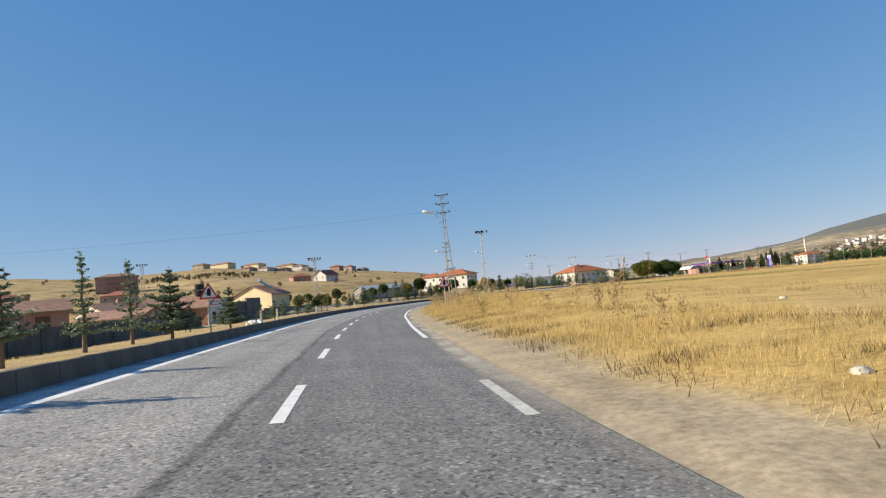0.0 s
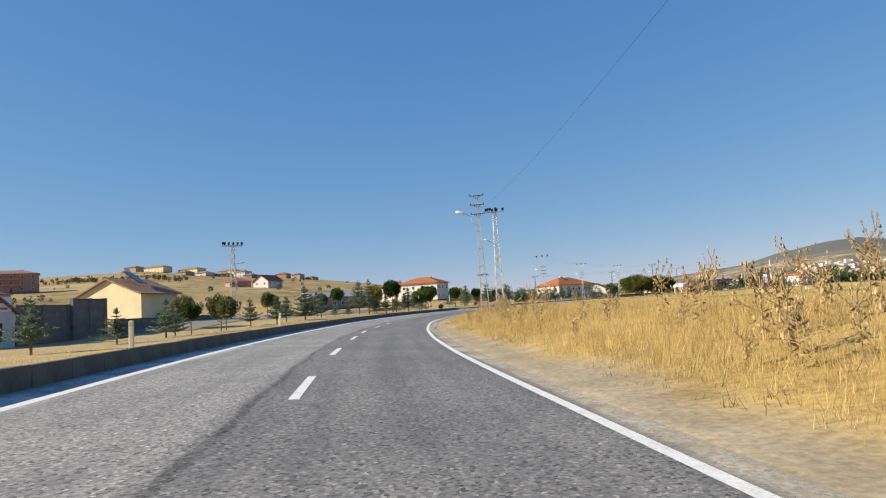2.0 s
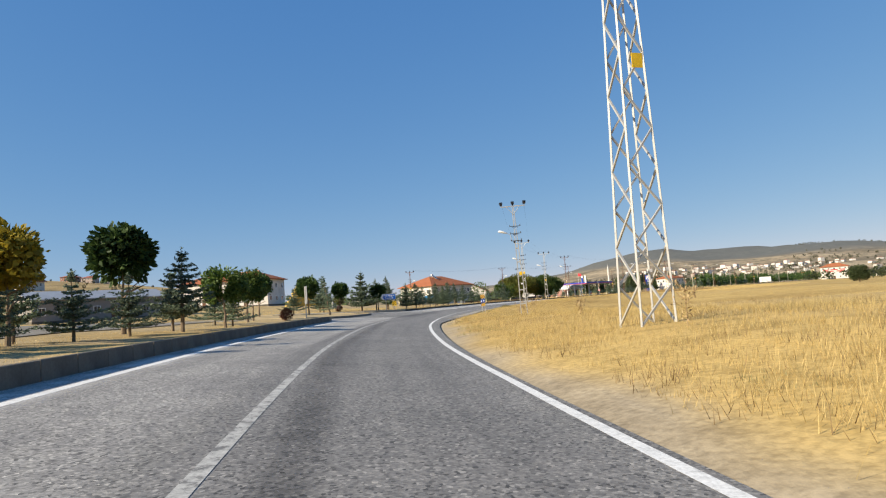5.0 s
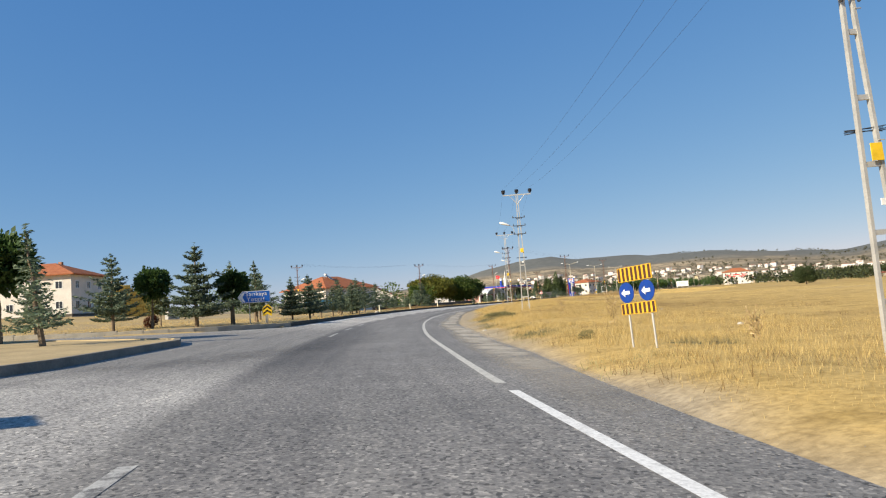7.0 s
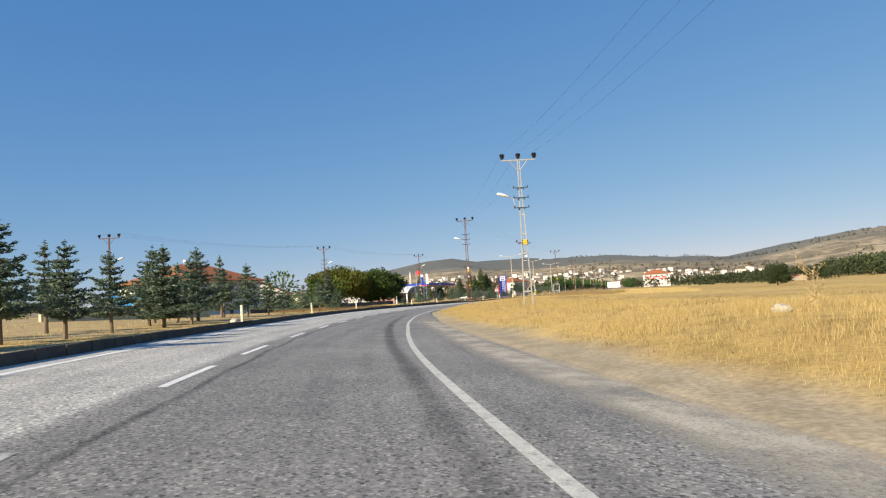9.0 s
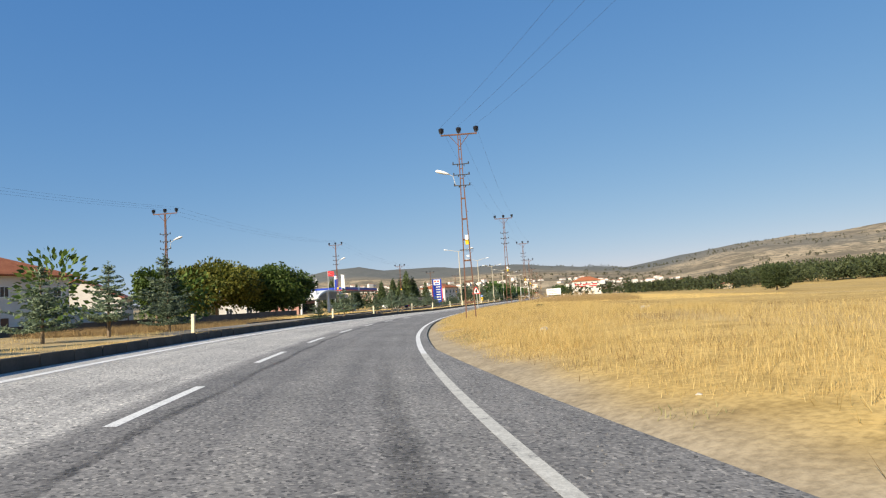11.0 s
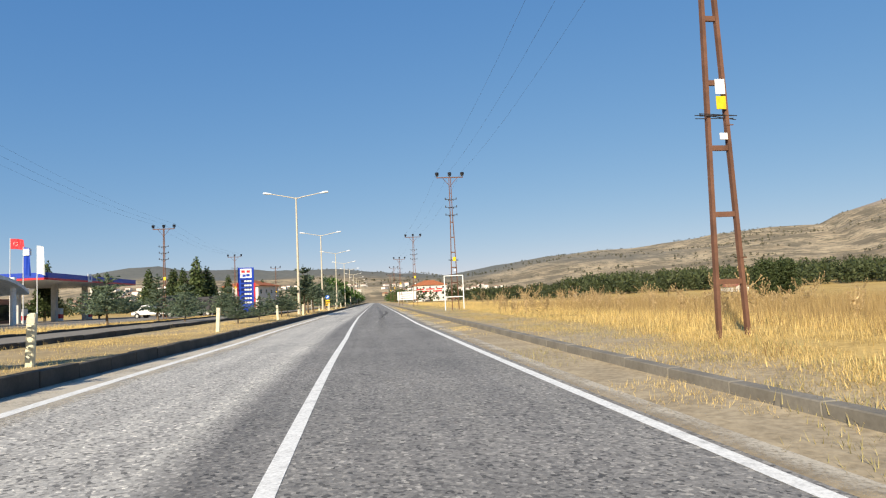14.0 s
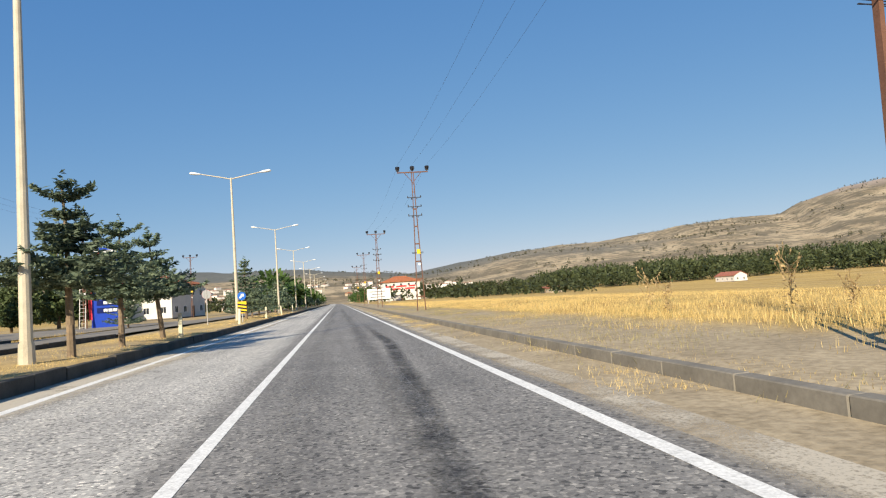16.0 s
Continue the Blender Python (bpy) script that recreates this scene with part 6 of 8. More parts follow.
settle(house(9, 8, 1, W["blush"], R[2], 1.2, "hip", 0.4, 2.6, (2, 2)), x, y, 20, "pinkish single-storey house with red roof")
yard_wall(*on_road(46, -17.6), *on_road(55.5, -15.8), 1.45, BLOCKS, "dark shaded block wall behind the verge")
bm = bmesh.new()
box(bm, 34, 0.3, 2.0, Matrix.Translation((0, 0, -0.5)))
for k in range(11):
    box(bm, 0.4, 0.4, 2.15, Matrix.Translation((-16.5 + 3.2 * k, 0, -0.5)))
gw = mesh_object("garden_wall", bm, CONCRETE)
x, y = on_road(33, -15.5)
settle(gw, x, y, bearing(33) + 91, "weathered grey garden wall", "garden wall")
x, y = on_road(54, -27)
settle(house(7, 5, 1, W["pink"], R[2], 1.0, "gable", 0.3, 2.5, (2, 1), chimney=False, name="outbuilding"), x, y, 30, "low pinkish outbuilding behind the wall", "outbuilding")
settle(house(23, 14, 3, W["pink"], R[2], 2.2, "hip", 0.7, 3.1, (5, 3), balcony=True), -196, 400, 25, "pink three-storey apartment house with balconies")
settle(house(12, 9, 1, W["yellow"], R[2], 1.8, "hip", 0.6, 3.2, (3, 2)), -104, 222, 20, "yellow single-storey house with brown hip roof")
settle(house(11, 9, 2, W["sand"], R[1], 1.8, "hip"), -122, 250, 10, "sand-coloured two-storey house with red roof")
settle(house(12, 10, 2, W["pink"], R[1], 1.9, "hip"), -150, 225, 40, "pink two-storey house behind the yards")
settle(house(10, 9, 1, W["sand"], R[2], 1.6, "gable"), -74, 160, 30, "sand-coloured single-storey house with brown roof")
settle(house(9, 8, 1, W["white"], R[2], 1.5, "gable"), -60, 120, 60, "white single-storey house with brown roof")
settle(house(14, 9, 1, W["sand"], R[2], 1.6, "hip"), -95, 150, 0, "long sand-coloured house with brown roof")
settle(house(24, 10, 1, W["grey"], plain("grey_sheet_roof", (0.42, 0.44, 0.46), 0.5, 0.3, var=0.2, scale=0.4), 1.6, "gable", 0.5, 3.6, (8, 2), chimney=False, name="shed"), -22, 262, 35, "long grey sheet-roofed shed", "shed")
settle(house(22, 15, 2, W["white"], R[0], 3.6, "hip", 0.9, 3.5, (6, 4), solar=True), 76, 356, 30, "large white house with orange hip roof and solar heater")
settle(house(9, 11, 1, W["white"], R[1], 3.0, "gable", 0.5, 4.2, (1, 2)), 95, 367, 60, "white gabled house with red tile roof")
settle(house(16, 11, 2, W["white"], R[0], 2.4, "hip", 0.8, 3.3, (4, 3)), 7.5, 309, -28, "white two-storey house with orange tile roof")
settle(house(9, 8, 2, W["white"], R[0], 1.8, "hip", 0.6, 3.2, (2, 2)), -3.5, 317, -28, "white annex house with orange roof")
big = house(18, 13, 3, W["white"], R[0], 2.8, "hip", 0.7, 3.0, (5, 4), name="apartment_block")
settle(big, 441, 497, -55, "white three-storey block with orange roof and red writing", "apartment block")
for i, (xx, zz, wd) in enumerate(((-5.5, 6.7, 4.0), (0, 6.7, 5.0), (5.2, 6.7, 3.2), (-3.5, 5.5, 6.0), (4, 5.5, 5.0))):
    bm = bmesh.new()
    box(bm, wd, 0.08, 0.75, Matrix.Translation((xx, -6.56, zz)))
    part("writing_bar", bm, SIGN_RED, big)
settle(house(20, 9, 1, W["white"], R[1], 2.6, "gable", 0.6, 3.6, (4, 2)), 616, 351, 35, "lone white farmhouse with red roof by the woods")
settle(house(16, 8, 1, W["sand"], R[1], 1.8, "gable", 0.6, 3.0, (4, 2), name="barn"), 567, 456, 40, "low tan barn at the field's edge", "barn")
settle(house(14, 10, 2, W["white"], R[0], 1.8, "hip", 0.6, 3.2, (4, 3)), 252, 448, 20, "white building behind the price sign", "building")
settle(house(9, 8, 1, W["white"], R[1], 1.9, "gable", 0.5, 3.6, (2, 2)), 134, 394, 60, "small white house with red roof")
for x, y, w_, c, t in ((-312, 951, 33, "cream", 8), (-268, 951, 33, "cream", 6), (-219, 951, 30, "cream", 10), (-348, 965, 20, "sand", 12)):
    settle(house(w_, 16, 2, W[c], R[2], 2.8, "hip", 0.8, 3.3, (6, 3)), x, y, t - 34, "cream hilltop apartment block with tiled roof", "apartment block", "blocks on the hilltop", 0.6)
settle(house(14, 11, 2, W["white"], R[1], 4.2, "gable", 0.8, 2.9, (3, 2), chimney=True), -80, 461, 62, "white hillside villa with a steep red roof", "house", "houses on the hillside", 2.6)
settle(house(13, 10, 2, W["pink"], R[1], 2.2, "hip", 0.6, 2.7, (3, 2)), -99, 465, 30, "pinkish hillside house with a red roof", "house", "houses on the hillside", 2.6)
for x, y, w_, st, c, t in ((-209, 793, 18, 1, "white", 0), (-190, 800, 16, 1, "grey", 20), (-172, 815, 14, 2, "white", 8), (-150, 960, 16, 2, "pink", 10), (-130, 955, 13, 2, "blush", 10), (-112, 960, 12, 1, "grey", 4), (-160, 800, 12, 1, "grey", 5), (-225, 780, 12, 1, "sand", 5)):
    settle(house(w_, 14, st, W[c], R[2] if c in ("grey", "white") else R[1], 2.4, "hip", 0.7, 3.2, (4, 3)), x, y, t - 30, "hillside house with a red tiled roof", "house", "houses on the hillside", 0.6)
yard_wall(*on_road(283, -25), *on_road(296, -17.6), 2.25, W["cream"], "low cream yard wall behind the cedars")
bm = bmesh.new()
bmesh.ops.create_grid(bm, x_segments=10, y_segments=6, size=0.5, matrix=Matrix.Diagonal((5, 2.4, 1, 1)))
for v in bm.verts:
    v.co.z = 1.9 + 0.35 * math.cos(v.co.y) + 0.12 * math.sin(v.co.x * 2.3) - 0.5 * abs(v.co.y)
tarp = mesh_object("tarpaulin", bm, plain("blue_tarpaulin", (0.04, 0.30, 0.62), 0.5, var=0.2))
x, y = on_road(290.6, -21.6)
settle(tarp, x, y, -18, "bright blue tarpaulin over the yard wall", "tarpaulin")
bm = bmesh.new()
box(bm, 60, 0.12, 1.5, Matrix.Translation((0, 0, -0.2)))
sf = mesh_object("yard_fence", bm, plain("dark_fence", (0.10, 0.095, 0.09), 0.9, var=0.4, scale=0.5))
x, y = on_road(352, -25.5)
settle(sf, x, y, bearing(352) + 90, "dark weathered yard fence behind tall grass", "fence")

# stack of straw bales
STRAWBALE = plain("straw_bale", (0.62, 0.43, 0.10), 0.95, var=0.3, scale=4, grain=25, bumps=0.5)
bales = empty("straw_stack")
bm = bmesh.new()
box(bm, 1.5, 1.0, 0.75, None, 0.1)
first = part("straw_bale", bm, STRAWBALE, bales)
k = 0
for row, n in enumerate((8, 8, 8, 7, 7, 6, 5, 4, 3, 2)):
    for i in range(n):
        for j in range(2):
            m = pose((i + 0.3 * (row % 2) - 3.8) * 1.52 + row * 0.42, j * 1.05 + random.uniform(-0.15, 0.15), row * 0.745, 0, 0, random.uniform(-5, 5))
            if k == 0:
                first.matrix_basis = m
            else:
                share("straw_bale", first, bales, m)
            k += 1
settle(bales, 19.5, 290, 8, "stepped stack of yellow straw bales by the trees", "straw stack", sink=0.05)
bales.scale = (0.66, 0.66, 0.66)
REDLEAF = leafy("reddish_leaves", (0.10, 0.035, 0.02), (0.24, 0.09, 0.045), 0.25)
shrub = tagged(broadleaf("red_shrub", 0.6, 0.05, [(0, 0, 0.8, 0.75, 0.7), (0.35, 0.2, 1.0, 0.45, 0.5), (-0.4, 0, 0.7, 0.5, 0.5)], 1500, 0.07, REDLEAF, 61), "reddish-brown garden shrub behind the kerb", "shrub")
shrub.matrix_basis = at_road(232.0, -17.0, 0, 0.05) @ Matrix.Scale(0.7, 4)
copy_thing(shrub, at_road(181.0, -7.6, 80, 0.05))
cab = empty("utility_cabinet")
bm = bmesh.new()
box(bm, 1.6, 0.8, 1.7, None, 0.04)
part("body", bm, GALV, cab)
bm = bmesh.new()
box(bm, 0.7, 0.03, 1.4, Matrix.Translation((-0.38, -0.41, 0.15)), 0.01)
part("door", bm, SIGN_BACK, cab)
settle(cab, 23.7, 270.8, 20, "grey steel utility cabinet in the grass", "utility cabinet", sink=0.05)

# ---------------------------------------------------------------- filling station
STATION_BLUE = plain("fascia_blue", (0.02, 0.06, 0.42), 0.35, var=0.1)
STATION_RED = plain("fascia_red", (0.62, 0.04, 0.05), 0.35, var=0.1)
st = empty("filling_station_canopy")
bm = bmesh.new()
box(bm, 30, 14, 0.9, Matrix.Translation((0, 0, 5.4)), 0.05)
part("canopy_roof", bm, plain("canopy_white", (0.72, 0.72, 0.72), 0.5), st)
for (sx, sy, px, py) in ((30.1, 0.1, 0, -7.06), (0.1, 14.1, -15.06, 0), (0.1, 14.1, 15.06, 0)):
    bm = bmesh.new()
    box(bm, sx, sy, 0.62, Matrix.Translation((px, py, 5.68)))
    f = part("fascia", bm, STATION_BLUE, st, "blue canopy fascia")
    bm = bmesh.new()
    box(bm, sx, sy, 0.26, Matrix.Translation((px, py, 5.40)))
    part("fascia_stripe", bm, STATION_RED, f, "red stripe")
bm = bmesh.new()
box(bm, 1.3, 0.08, 1.1, Matrix.Translation((-3, -7.15, 5.45)))
lg = part("logo_panel", bm, SIGN_WHITE, st)
bm = bmesh.new()
box(bm, 0.5, 0.02, 0.5, Matrix.Translation((-3, -7.2, 5.75)))
part("logo_shape", bm, STATION_BLUE, lg)
for x in (-10, 0, 10):
    bm = bmesh.new()
    box(bm, 0.7, 0.7, 5.5, Matrix.Translation((x, -1, 0)), 0.04)
    part("column", bm, GALV, st)
    bm = bmesh.new()
    box(bm, 1.0, 0.6, 1.9, Matrix.Translation((x + 1.6, -1, 0.1)), 0.05)
    pm = part("fuel_pump", bm, SIGN_WHITE, st)
    bm = bmesh.new()
    box(bm, 1.02, 0.62, 0.6, Matrix.Translation((x + 1.6, -1, 0.5)))
    part("pump_band", bm, STATION_RED, pm)
bm = bmesh.new()
box(bm, 16, 8, 3.8, Matrix.Translation((2, 13, 0)))
part("kiosk", bm, W["pink"], st)
bm = bmesh.new()
box(bm, 12, 0.1, 2.4, Matrix.Translation((2, 8.97, 0.5)))
part("kiosk_glass", bm, GLASS, st)
x, y = on_road(458, -46)
settle(st, x, y, bearing(458) + 90, "blue-edged filling station canopy with red stripe", "filling station", sink=-0.05)

pav = empty("arched_pavilion")
bm = bmesh.new()
prof = [(-math.cos(math.pi * (0.12 + 0.76 * k / 14)) * 6.4, math.sin(math.pi * (0.12 + 0.76 * k / 14)) * 2.6 + 2.6) for k in range(15)]
prof = prof + [(x, z - 0.35) for x, z in prof[::-1]]
plate(bm, prof, 12, Matrix.Translation((0, -6, 0)))
part("arched_roof", bm, plain("pavilion_white", (0.72, 0.74, 0.72), 0.5), pav)
for x in (-5, 0, 5):
    for y in (-5, 5):
        bm = bmesh.new()
        rod(bm, (x, y, -0.2), (x, y, 5.0), 0.28, 0.28, 12)
        part("column", bm, SIGN_WHITE, pav)
x, y = on_road(424, -41)
settle(pav, x, y, bearing(424) + 80, "white arched pavilion on round columns", "pavilion", sink=-0.05)


def flagpole(s, lat, h, kind):
    root = empty("flag_pole")
    bm = bmesh.new()
    rod(bm, (0, 0, -0.2), (0, 0, h), 0.06, 0.035, 8)
    part("pole", bm, LAMP_WHITE, root)
    bm = bmesh.new()
    w, hh = (1.9, 1.25) if kind == "red" else (0.95, 3.3)
    nx, nz = 10, 8
    g = [[bm.verts.new((0.05 + w * i / nx, 0.16 * math.sin(i * 1.1 + j * 0.25) * i / nx, h - 0.1 - hh * j / nz - 0.25 * (i / nx) ** 2)) for i in range(nx + 1)] for j in range(nz + 1)]
    for j in range(nz):
        for i in range(nx):
            bm.faces.new((g[j][i], g[j + 1][i], g[j + 1][i + 1], g[j][i + 1]))
    cloth = part("flag", bm, {"red": STATION_RED, "blue": STATION_BLUE, "white": SIGN_WHITE}[kind], root)
    if kind != "white":
        bm = bmesh.new()
        for a in np.linspace(0.6, 5.7, 12) if kind == "red" else ():
            bmesh.ops.create_icosphere(bm, subdivisions=1, radius=0.07, matrix=Matrix.Translation((0.75 + 0.26 * math.cos(a), 0.02, h - 0.75 + 0.26 * math.sin(a))))
        if kind == "blue":
            box(bm, 0.8, 0.36, 0.8, Matrix.Translation((0.5, 0.05, h - 1.1)))
        part("emblem", bm, SIGN_WHITE, cloth)
    put(root, at_road(s, lat, -14), {"red": "red flag with a white crescent on a pole", "blue": "blue company flag with a white patch", "white": "tall narrow white banner flag"}[kind], "flag", "flags at the filling station")


flagpole(441.5, -42.5, 10.6, "red")
flagpole(440.5, -40.5, 9.4, "blue")
flagpole(439.0, -38.2, 9.4, "white")

tot = empty("price_totem")
bm = bmesh.new()
box(bm, 2.7, 0.6, 7.9, Matrix.Translation((0, 0, -0.1)), 0.06)
body = part("body", bm, STATION_BLUE, tot, "blue price board body")
for sx in (-1, 1):
    bm = bmesh.new()
    box(bm, 0.28, 0.62, 4.2, Matrix.Translation((sx * 1.4, 0, 0.9)))
    part("side_strip", bm, STATION_RED, tot)
bm = bmesh.new()
box(bm, 1.9, 0.04, 1.6, Matrix.Translation((0, -0.33, 6.0)))
lg = part("logo_panel", bm, SIGN_WHITE, tot)
for x, z in ((-0.45, 6.9), (0.4, 6.9), (-0.3, 6.2), (0.35, 6.25)):
    bm = bmesh.new()
    box(bm, 0.55, 0.02, 0.42, Matrix.Translation((x, -0.36, z)))
    part("logo_shape", bm, STATION_RED if z > 6.5 else STATION_BLUE, lg)
for k in range(6):
    bm = bmesh.new()
    box(bm, 1.7, 0.04, 0.5, Matrix.Translation((0, -0.32, 1.5 + 0.74 * k)))
    pn = part("price_panel", bm, plain("panel_navy", (0.012, 0.02, 0.12), 0.3, bumps=0), tot)
    for j in range(3):
        bm = bmesh.new()
        box(bm, 0.34, 0.02, 0.28, Matrix.Translation((-0.1 + 0.42 * j, -0.35, 1.6 + 0.74 * k)))
        part("digit_bar", bm, SIGN_WHITE, pn)
put(tot, at_road(474.5, -21.0, 10), "tall blue price totem with white digit panels", "price sign")


# station signs near the exit
es = empty("entrance_sign")
for sx in (-0.5, 0.6):
    bm = bmesh.new()
    box(bm, 0.1, 0.1, 0.7, Matrix.Translation((sx, 0.05, -0.2)))
    part("post", bm, GALV, es)
bm = bmesh.new()
box(bm, 1.1, 0.12, 0.85, Matrix.Translation((-0.15, 0, 0.5)), 0.02)
ep = part("panel", bm, STATION_BLUE, es, "blue panel with a white arrow")
bm = bmesh.new()
box(bm, 0.36, 0.12, 0.85, Matrix.Translation((0.6, 0, 0.5)), 0.02)
part("side_panel", bm, STATION_RED, es, "red panel")
bm = bmesh.new()
plate(bm, arrow_pts(1.5), 0.01, Matrix.Translation((-0.15, -0.07, 0.92)))
part("arrow_symbol", bm, SIGN_WHITE, ep)
put(es, at_road(437.6, -21.8, 14), "low blue and red arrow sign at the station exit", "sign")
ld = empty("ladder")
for sx in (-0.25, 0.25):
    bm = bmesh.new()
    bar(bm, (sx, -1.1, 0), (sx, -0.1, 4.6), 0.06, 0.04)
    part("rail", bm, GALV, ld)
for k in range(12):
    bm = bmesh.new()
    bar(bm, (-0.25, -1.1 + k / 12, 0.25 + k * 0.36), (0.25, -1.1 + k / 12, 0.25 + k * 0.36), 0.035)
    part("rung", bm, GALV, ld)
put(ld, at_road(473.9, -22.9, 10), "aluminium ladder leaning against the price totem", "ladder")
hd = empty("hoarding")
for sx in (-2.8, 0, 2.8):
    bm = bmesh.new()
    box(bm, 0.16, 0.16, 4.4, Matrix.Translation((sx, 0.1, -0.5)))
    part("post", bm, GALV, hd)
bm = bmesh.new()
box(bm, 6.2, 0.1, 2.8, Matrix.Translation((0, 0, 1.1)), 0.02)
hp = part("panel", bm, SIGN_WHITE, hd, "white panel with faded writing")
for z, wd in ((3.0, 4.2), (2.3, 3.0), (1.6, 3.8)):
    bm = bmesh.new()
    box(bm, wd, 0.01, 0.28, Matrix.Translation((-0.3, -0.06, z)))
    part("writing_bar", bm, SIGN_BACK, hp)
x, y = 305.0, 430.0
settle(hd, x, y, -55, "large white roadside hoarding beside a field", "hoarding")


def car(name, paint, kind="car"):
    root = empty(name)
    L, Wd, H = (4.3, 1.75, 1.45) if kind == "car" else ((5.1, 1.8, 1.75) if kind == "pickup" else (7.5, 2.4, 2.9))
    prof = {"car": [(-2.1, 0.35), (2.1, 0.35), (2.15, 0.75), (1.2, 0.92), (0.55, 1.42), (-1.1, 1.45), (-1.75, 1.0), (-2.12, 0.9)],
            "pickup": [(-2.5, 0.5), (2.5, 0.5), (2.5, 1.0), (1.5, 1.12), (0.9, 1.72), (-0.2, 1.75), (-0.45, 1.1), (-2.5, 1.1)],
            "truck": [(-3.7, 0.7), (3.7, 0.7), (3.75, 1.6), (3.4, 2.6), (1.9, 2.65), (1.8, 1.2), (1.7, 2.3), (-3.7, 2.3)]}[kind]
    bm = bmesh.new()
    f = [bm.verts.new((-Wd / 2, y, z)) for y, z in prof]
    g = [bm.verts.new((Wd / 2, y, z)) for y, z in prof]
    bm.faces.new(f)
    bm.faces.new(g[::-1])
    for i in range(len(prof)):
        bm.faces.new((f[i], g[i], g[(i + 1) % len(prof)], f[(i + 1) % len(prof)]))
    bmesh.ops.recalc_face_normals(bm, faces=bm.faces)
    bmesh.ops.bevel(bm, geom=list(bm.edges), offset=0.06, segments=1, affect="EDGES")
    part("body", bm, paint, root)
    top = max(z for _, z in prof)
    ys = {"car": (-1.3, 0.8), "pickup": (-0.2, 1.1), "truck": (2.1, 3.4)}[kind]
    for sx in (-1, 1):
        bm = bmesh.new()
        box(bm, 0.03, ys[1] - ys[0] - 0.4, 0.38, Matrix.Translation((sx * (Wd / 2 + 0.005), (ys[0] + ys[1]) / 2, top - 0.52)))
        part("side_window", bm, GLASS, root)
    for sx in (-1, 1):
        for yy in (-L * 0.31, L * 0.31):
            bm = bmesh.new()
            r = 0.32 if kind == "car" else 0.4
            rod(bm, (sx * Wd / 2 - sx * 0.2, yy, r), (sx * Wd / 2 + sx * 0.02, yy, r), r, r, 16)
            wh = part("wheel", bm, BLACK, root)
            bm = bmesh.new()
            rod(bm, (sx * Wd / 2, yy, r), (sx * Wd / 2 + sx * 0.035, yy, r), r * 0.55, r * 0.5, 12)
            part("rim", bm, GALV, wh)
    return root


CARWHITE = plain("car_white", (0.75, 0.75, 0.74), 0.3, var=0.06, bumps=0)
for kind, s, lat, turn, c, lab in (("pickup", 446, -27.5, 70, CARWHITE, "white pickup truck parked at the filling station"), ("car", 446, -20.5, 80, plain("car_silver", (0.5, 0.52, 0.54), 0.3, 0.4, bumps=0), "silver car parked by the cedars"),
                                   ("truck", 438, -20.2, 78, IRON, "dark lorry standing on the forecourt"), ("car", 462, -27, 30, plain("car_red", (0.45, 0.03, 0.03), 0.3, bumps=0), "red car near the price totem"),
                                   ("truck", 152, -47, 84, CARWHITE, "white lorry parked behind the houses")):
    put(car("lorry" if kind == "truck" else kind, c, kind), at_road(s, lat, turn, -0.06), lab, "vehicle")

# ---------------------------------------------------------------- far town, woods, bushes
protos = []
for i, (w_, d_, st_, c, r, kind) in enumerate(((12, 10, 2, "white", 2, "hip"), (14, 10, 3, "cream", 2, "hip"), (11, 9, 2, "sand", 2, "gable"), (16, 11, 4, "white", 2, "hip"), (13, 10, 2, "sand", 0, "hip"), (12, 9, 1, "white", 1, "gable"), (15, 11, 3, "blush", 2, "hip"))):
    h = house(w_, d_, st_, W[c], R[r], 2.2, kind, 0.6, 3.0, (3, 2), chimney=False, far=True)
    tagged(h, {1: "low white", 2: "pale two-storey", 3: "tall cream", 4: "tall white"}[st_] + " far town house with a tiled roof", "house", "far town houses")
    protos.append(h)
pr = random.Random(5)
spots = []
for i in range(2600):
    az, r = pr.uniform(-63, -22), 680 + 560 * pr.random() ** 1.5
    if az < -50 and r < 700 or (az > -34 and r > 900):
        continue
    a = math.radians(az)
    x, y = 60 - math.sin(a) * r, 200 + math.cos(a) * r
    s, lat = (float(v[0]) for v in to_road(x, y))
    if -26 < lat < 40 and s < 800 or (abs(lat) < 14):
        continue
    if any((x - p) ** 2 + (y - q) ** 2 < 19 ** 2 for p, q in spots):
        continue
    spots.append((x, y))
    if len(spots) >= 330:
        break
spots.sort(key=lambda p: (p[0] - 60) ** 2 + (p[1] - 200) ** 2)
distant, spots = spots[220:], spots[:220]
verts, quads, tiles = [], [], []
for x, y in distant:
    z, a, w_, d_, h_ = ground_z(x, y) - 0.5, pr.uniform(0, 6.28), pr.uniform(3, 5), pr.uniform(2.8, 3.6), pr.choice((2.8, 2.8, 4.6, 6.5))
    ca, sa_ = math.cos(a), math.sin(a)
    base = len(verts)
    for px, py, pz in [(-1, -1, 0), (1, -1, 0), (1, 1, 0), (-1, 1, 0), (-1, -1, h_), (1, -1, h_), (1, 1, h_), (-1, 1, h_), (-0.45, 0, h_ + 1.6), (0.45, 0, h_ + 1.6)]:
        verts.append((x + px * w_ * ca - py * d_ * sa_, y + px * w_ * sa_ + py * d_ * ca, z + pz))
    quads += [[base + k for k in f] for f in ((0, 1, 5, 4), (1, 2, 6, 5), (2, 3, 7, 6), (3, 0, 4, 7))]
    tiles += [[base + k for k in f] for f in ((4, 5, 9, 8), (6, 7, 8, 9), (5, 6, 9), (7, 4, 8))]
me = bpy.data.meshes.new("distant_houses")
me.from_pydata(verts, [], quads + tiles)
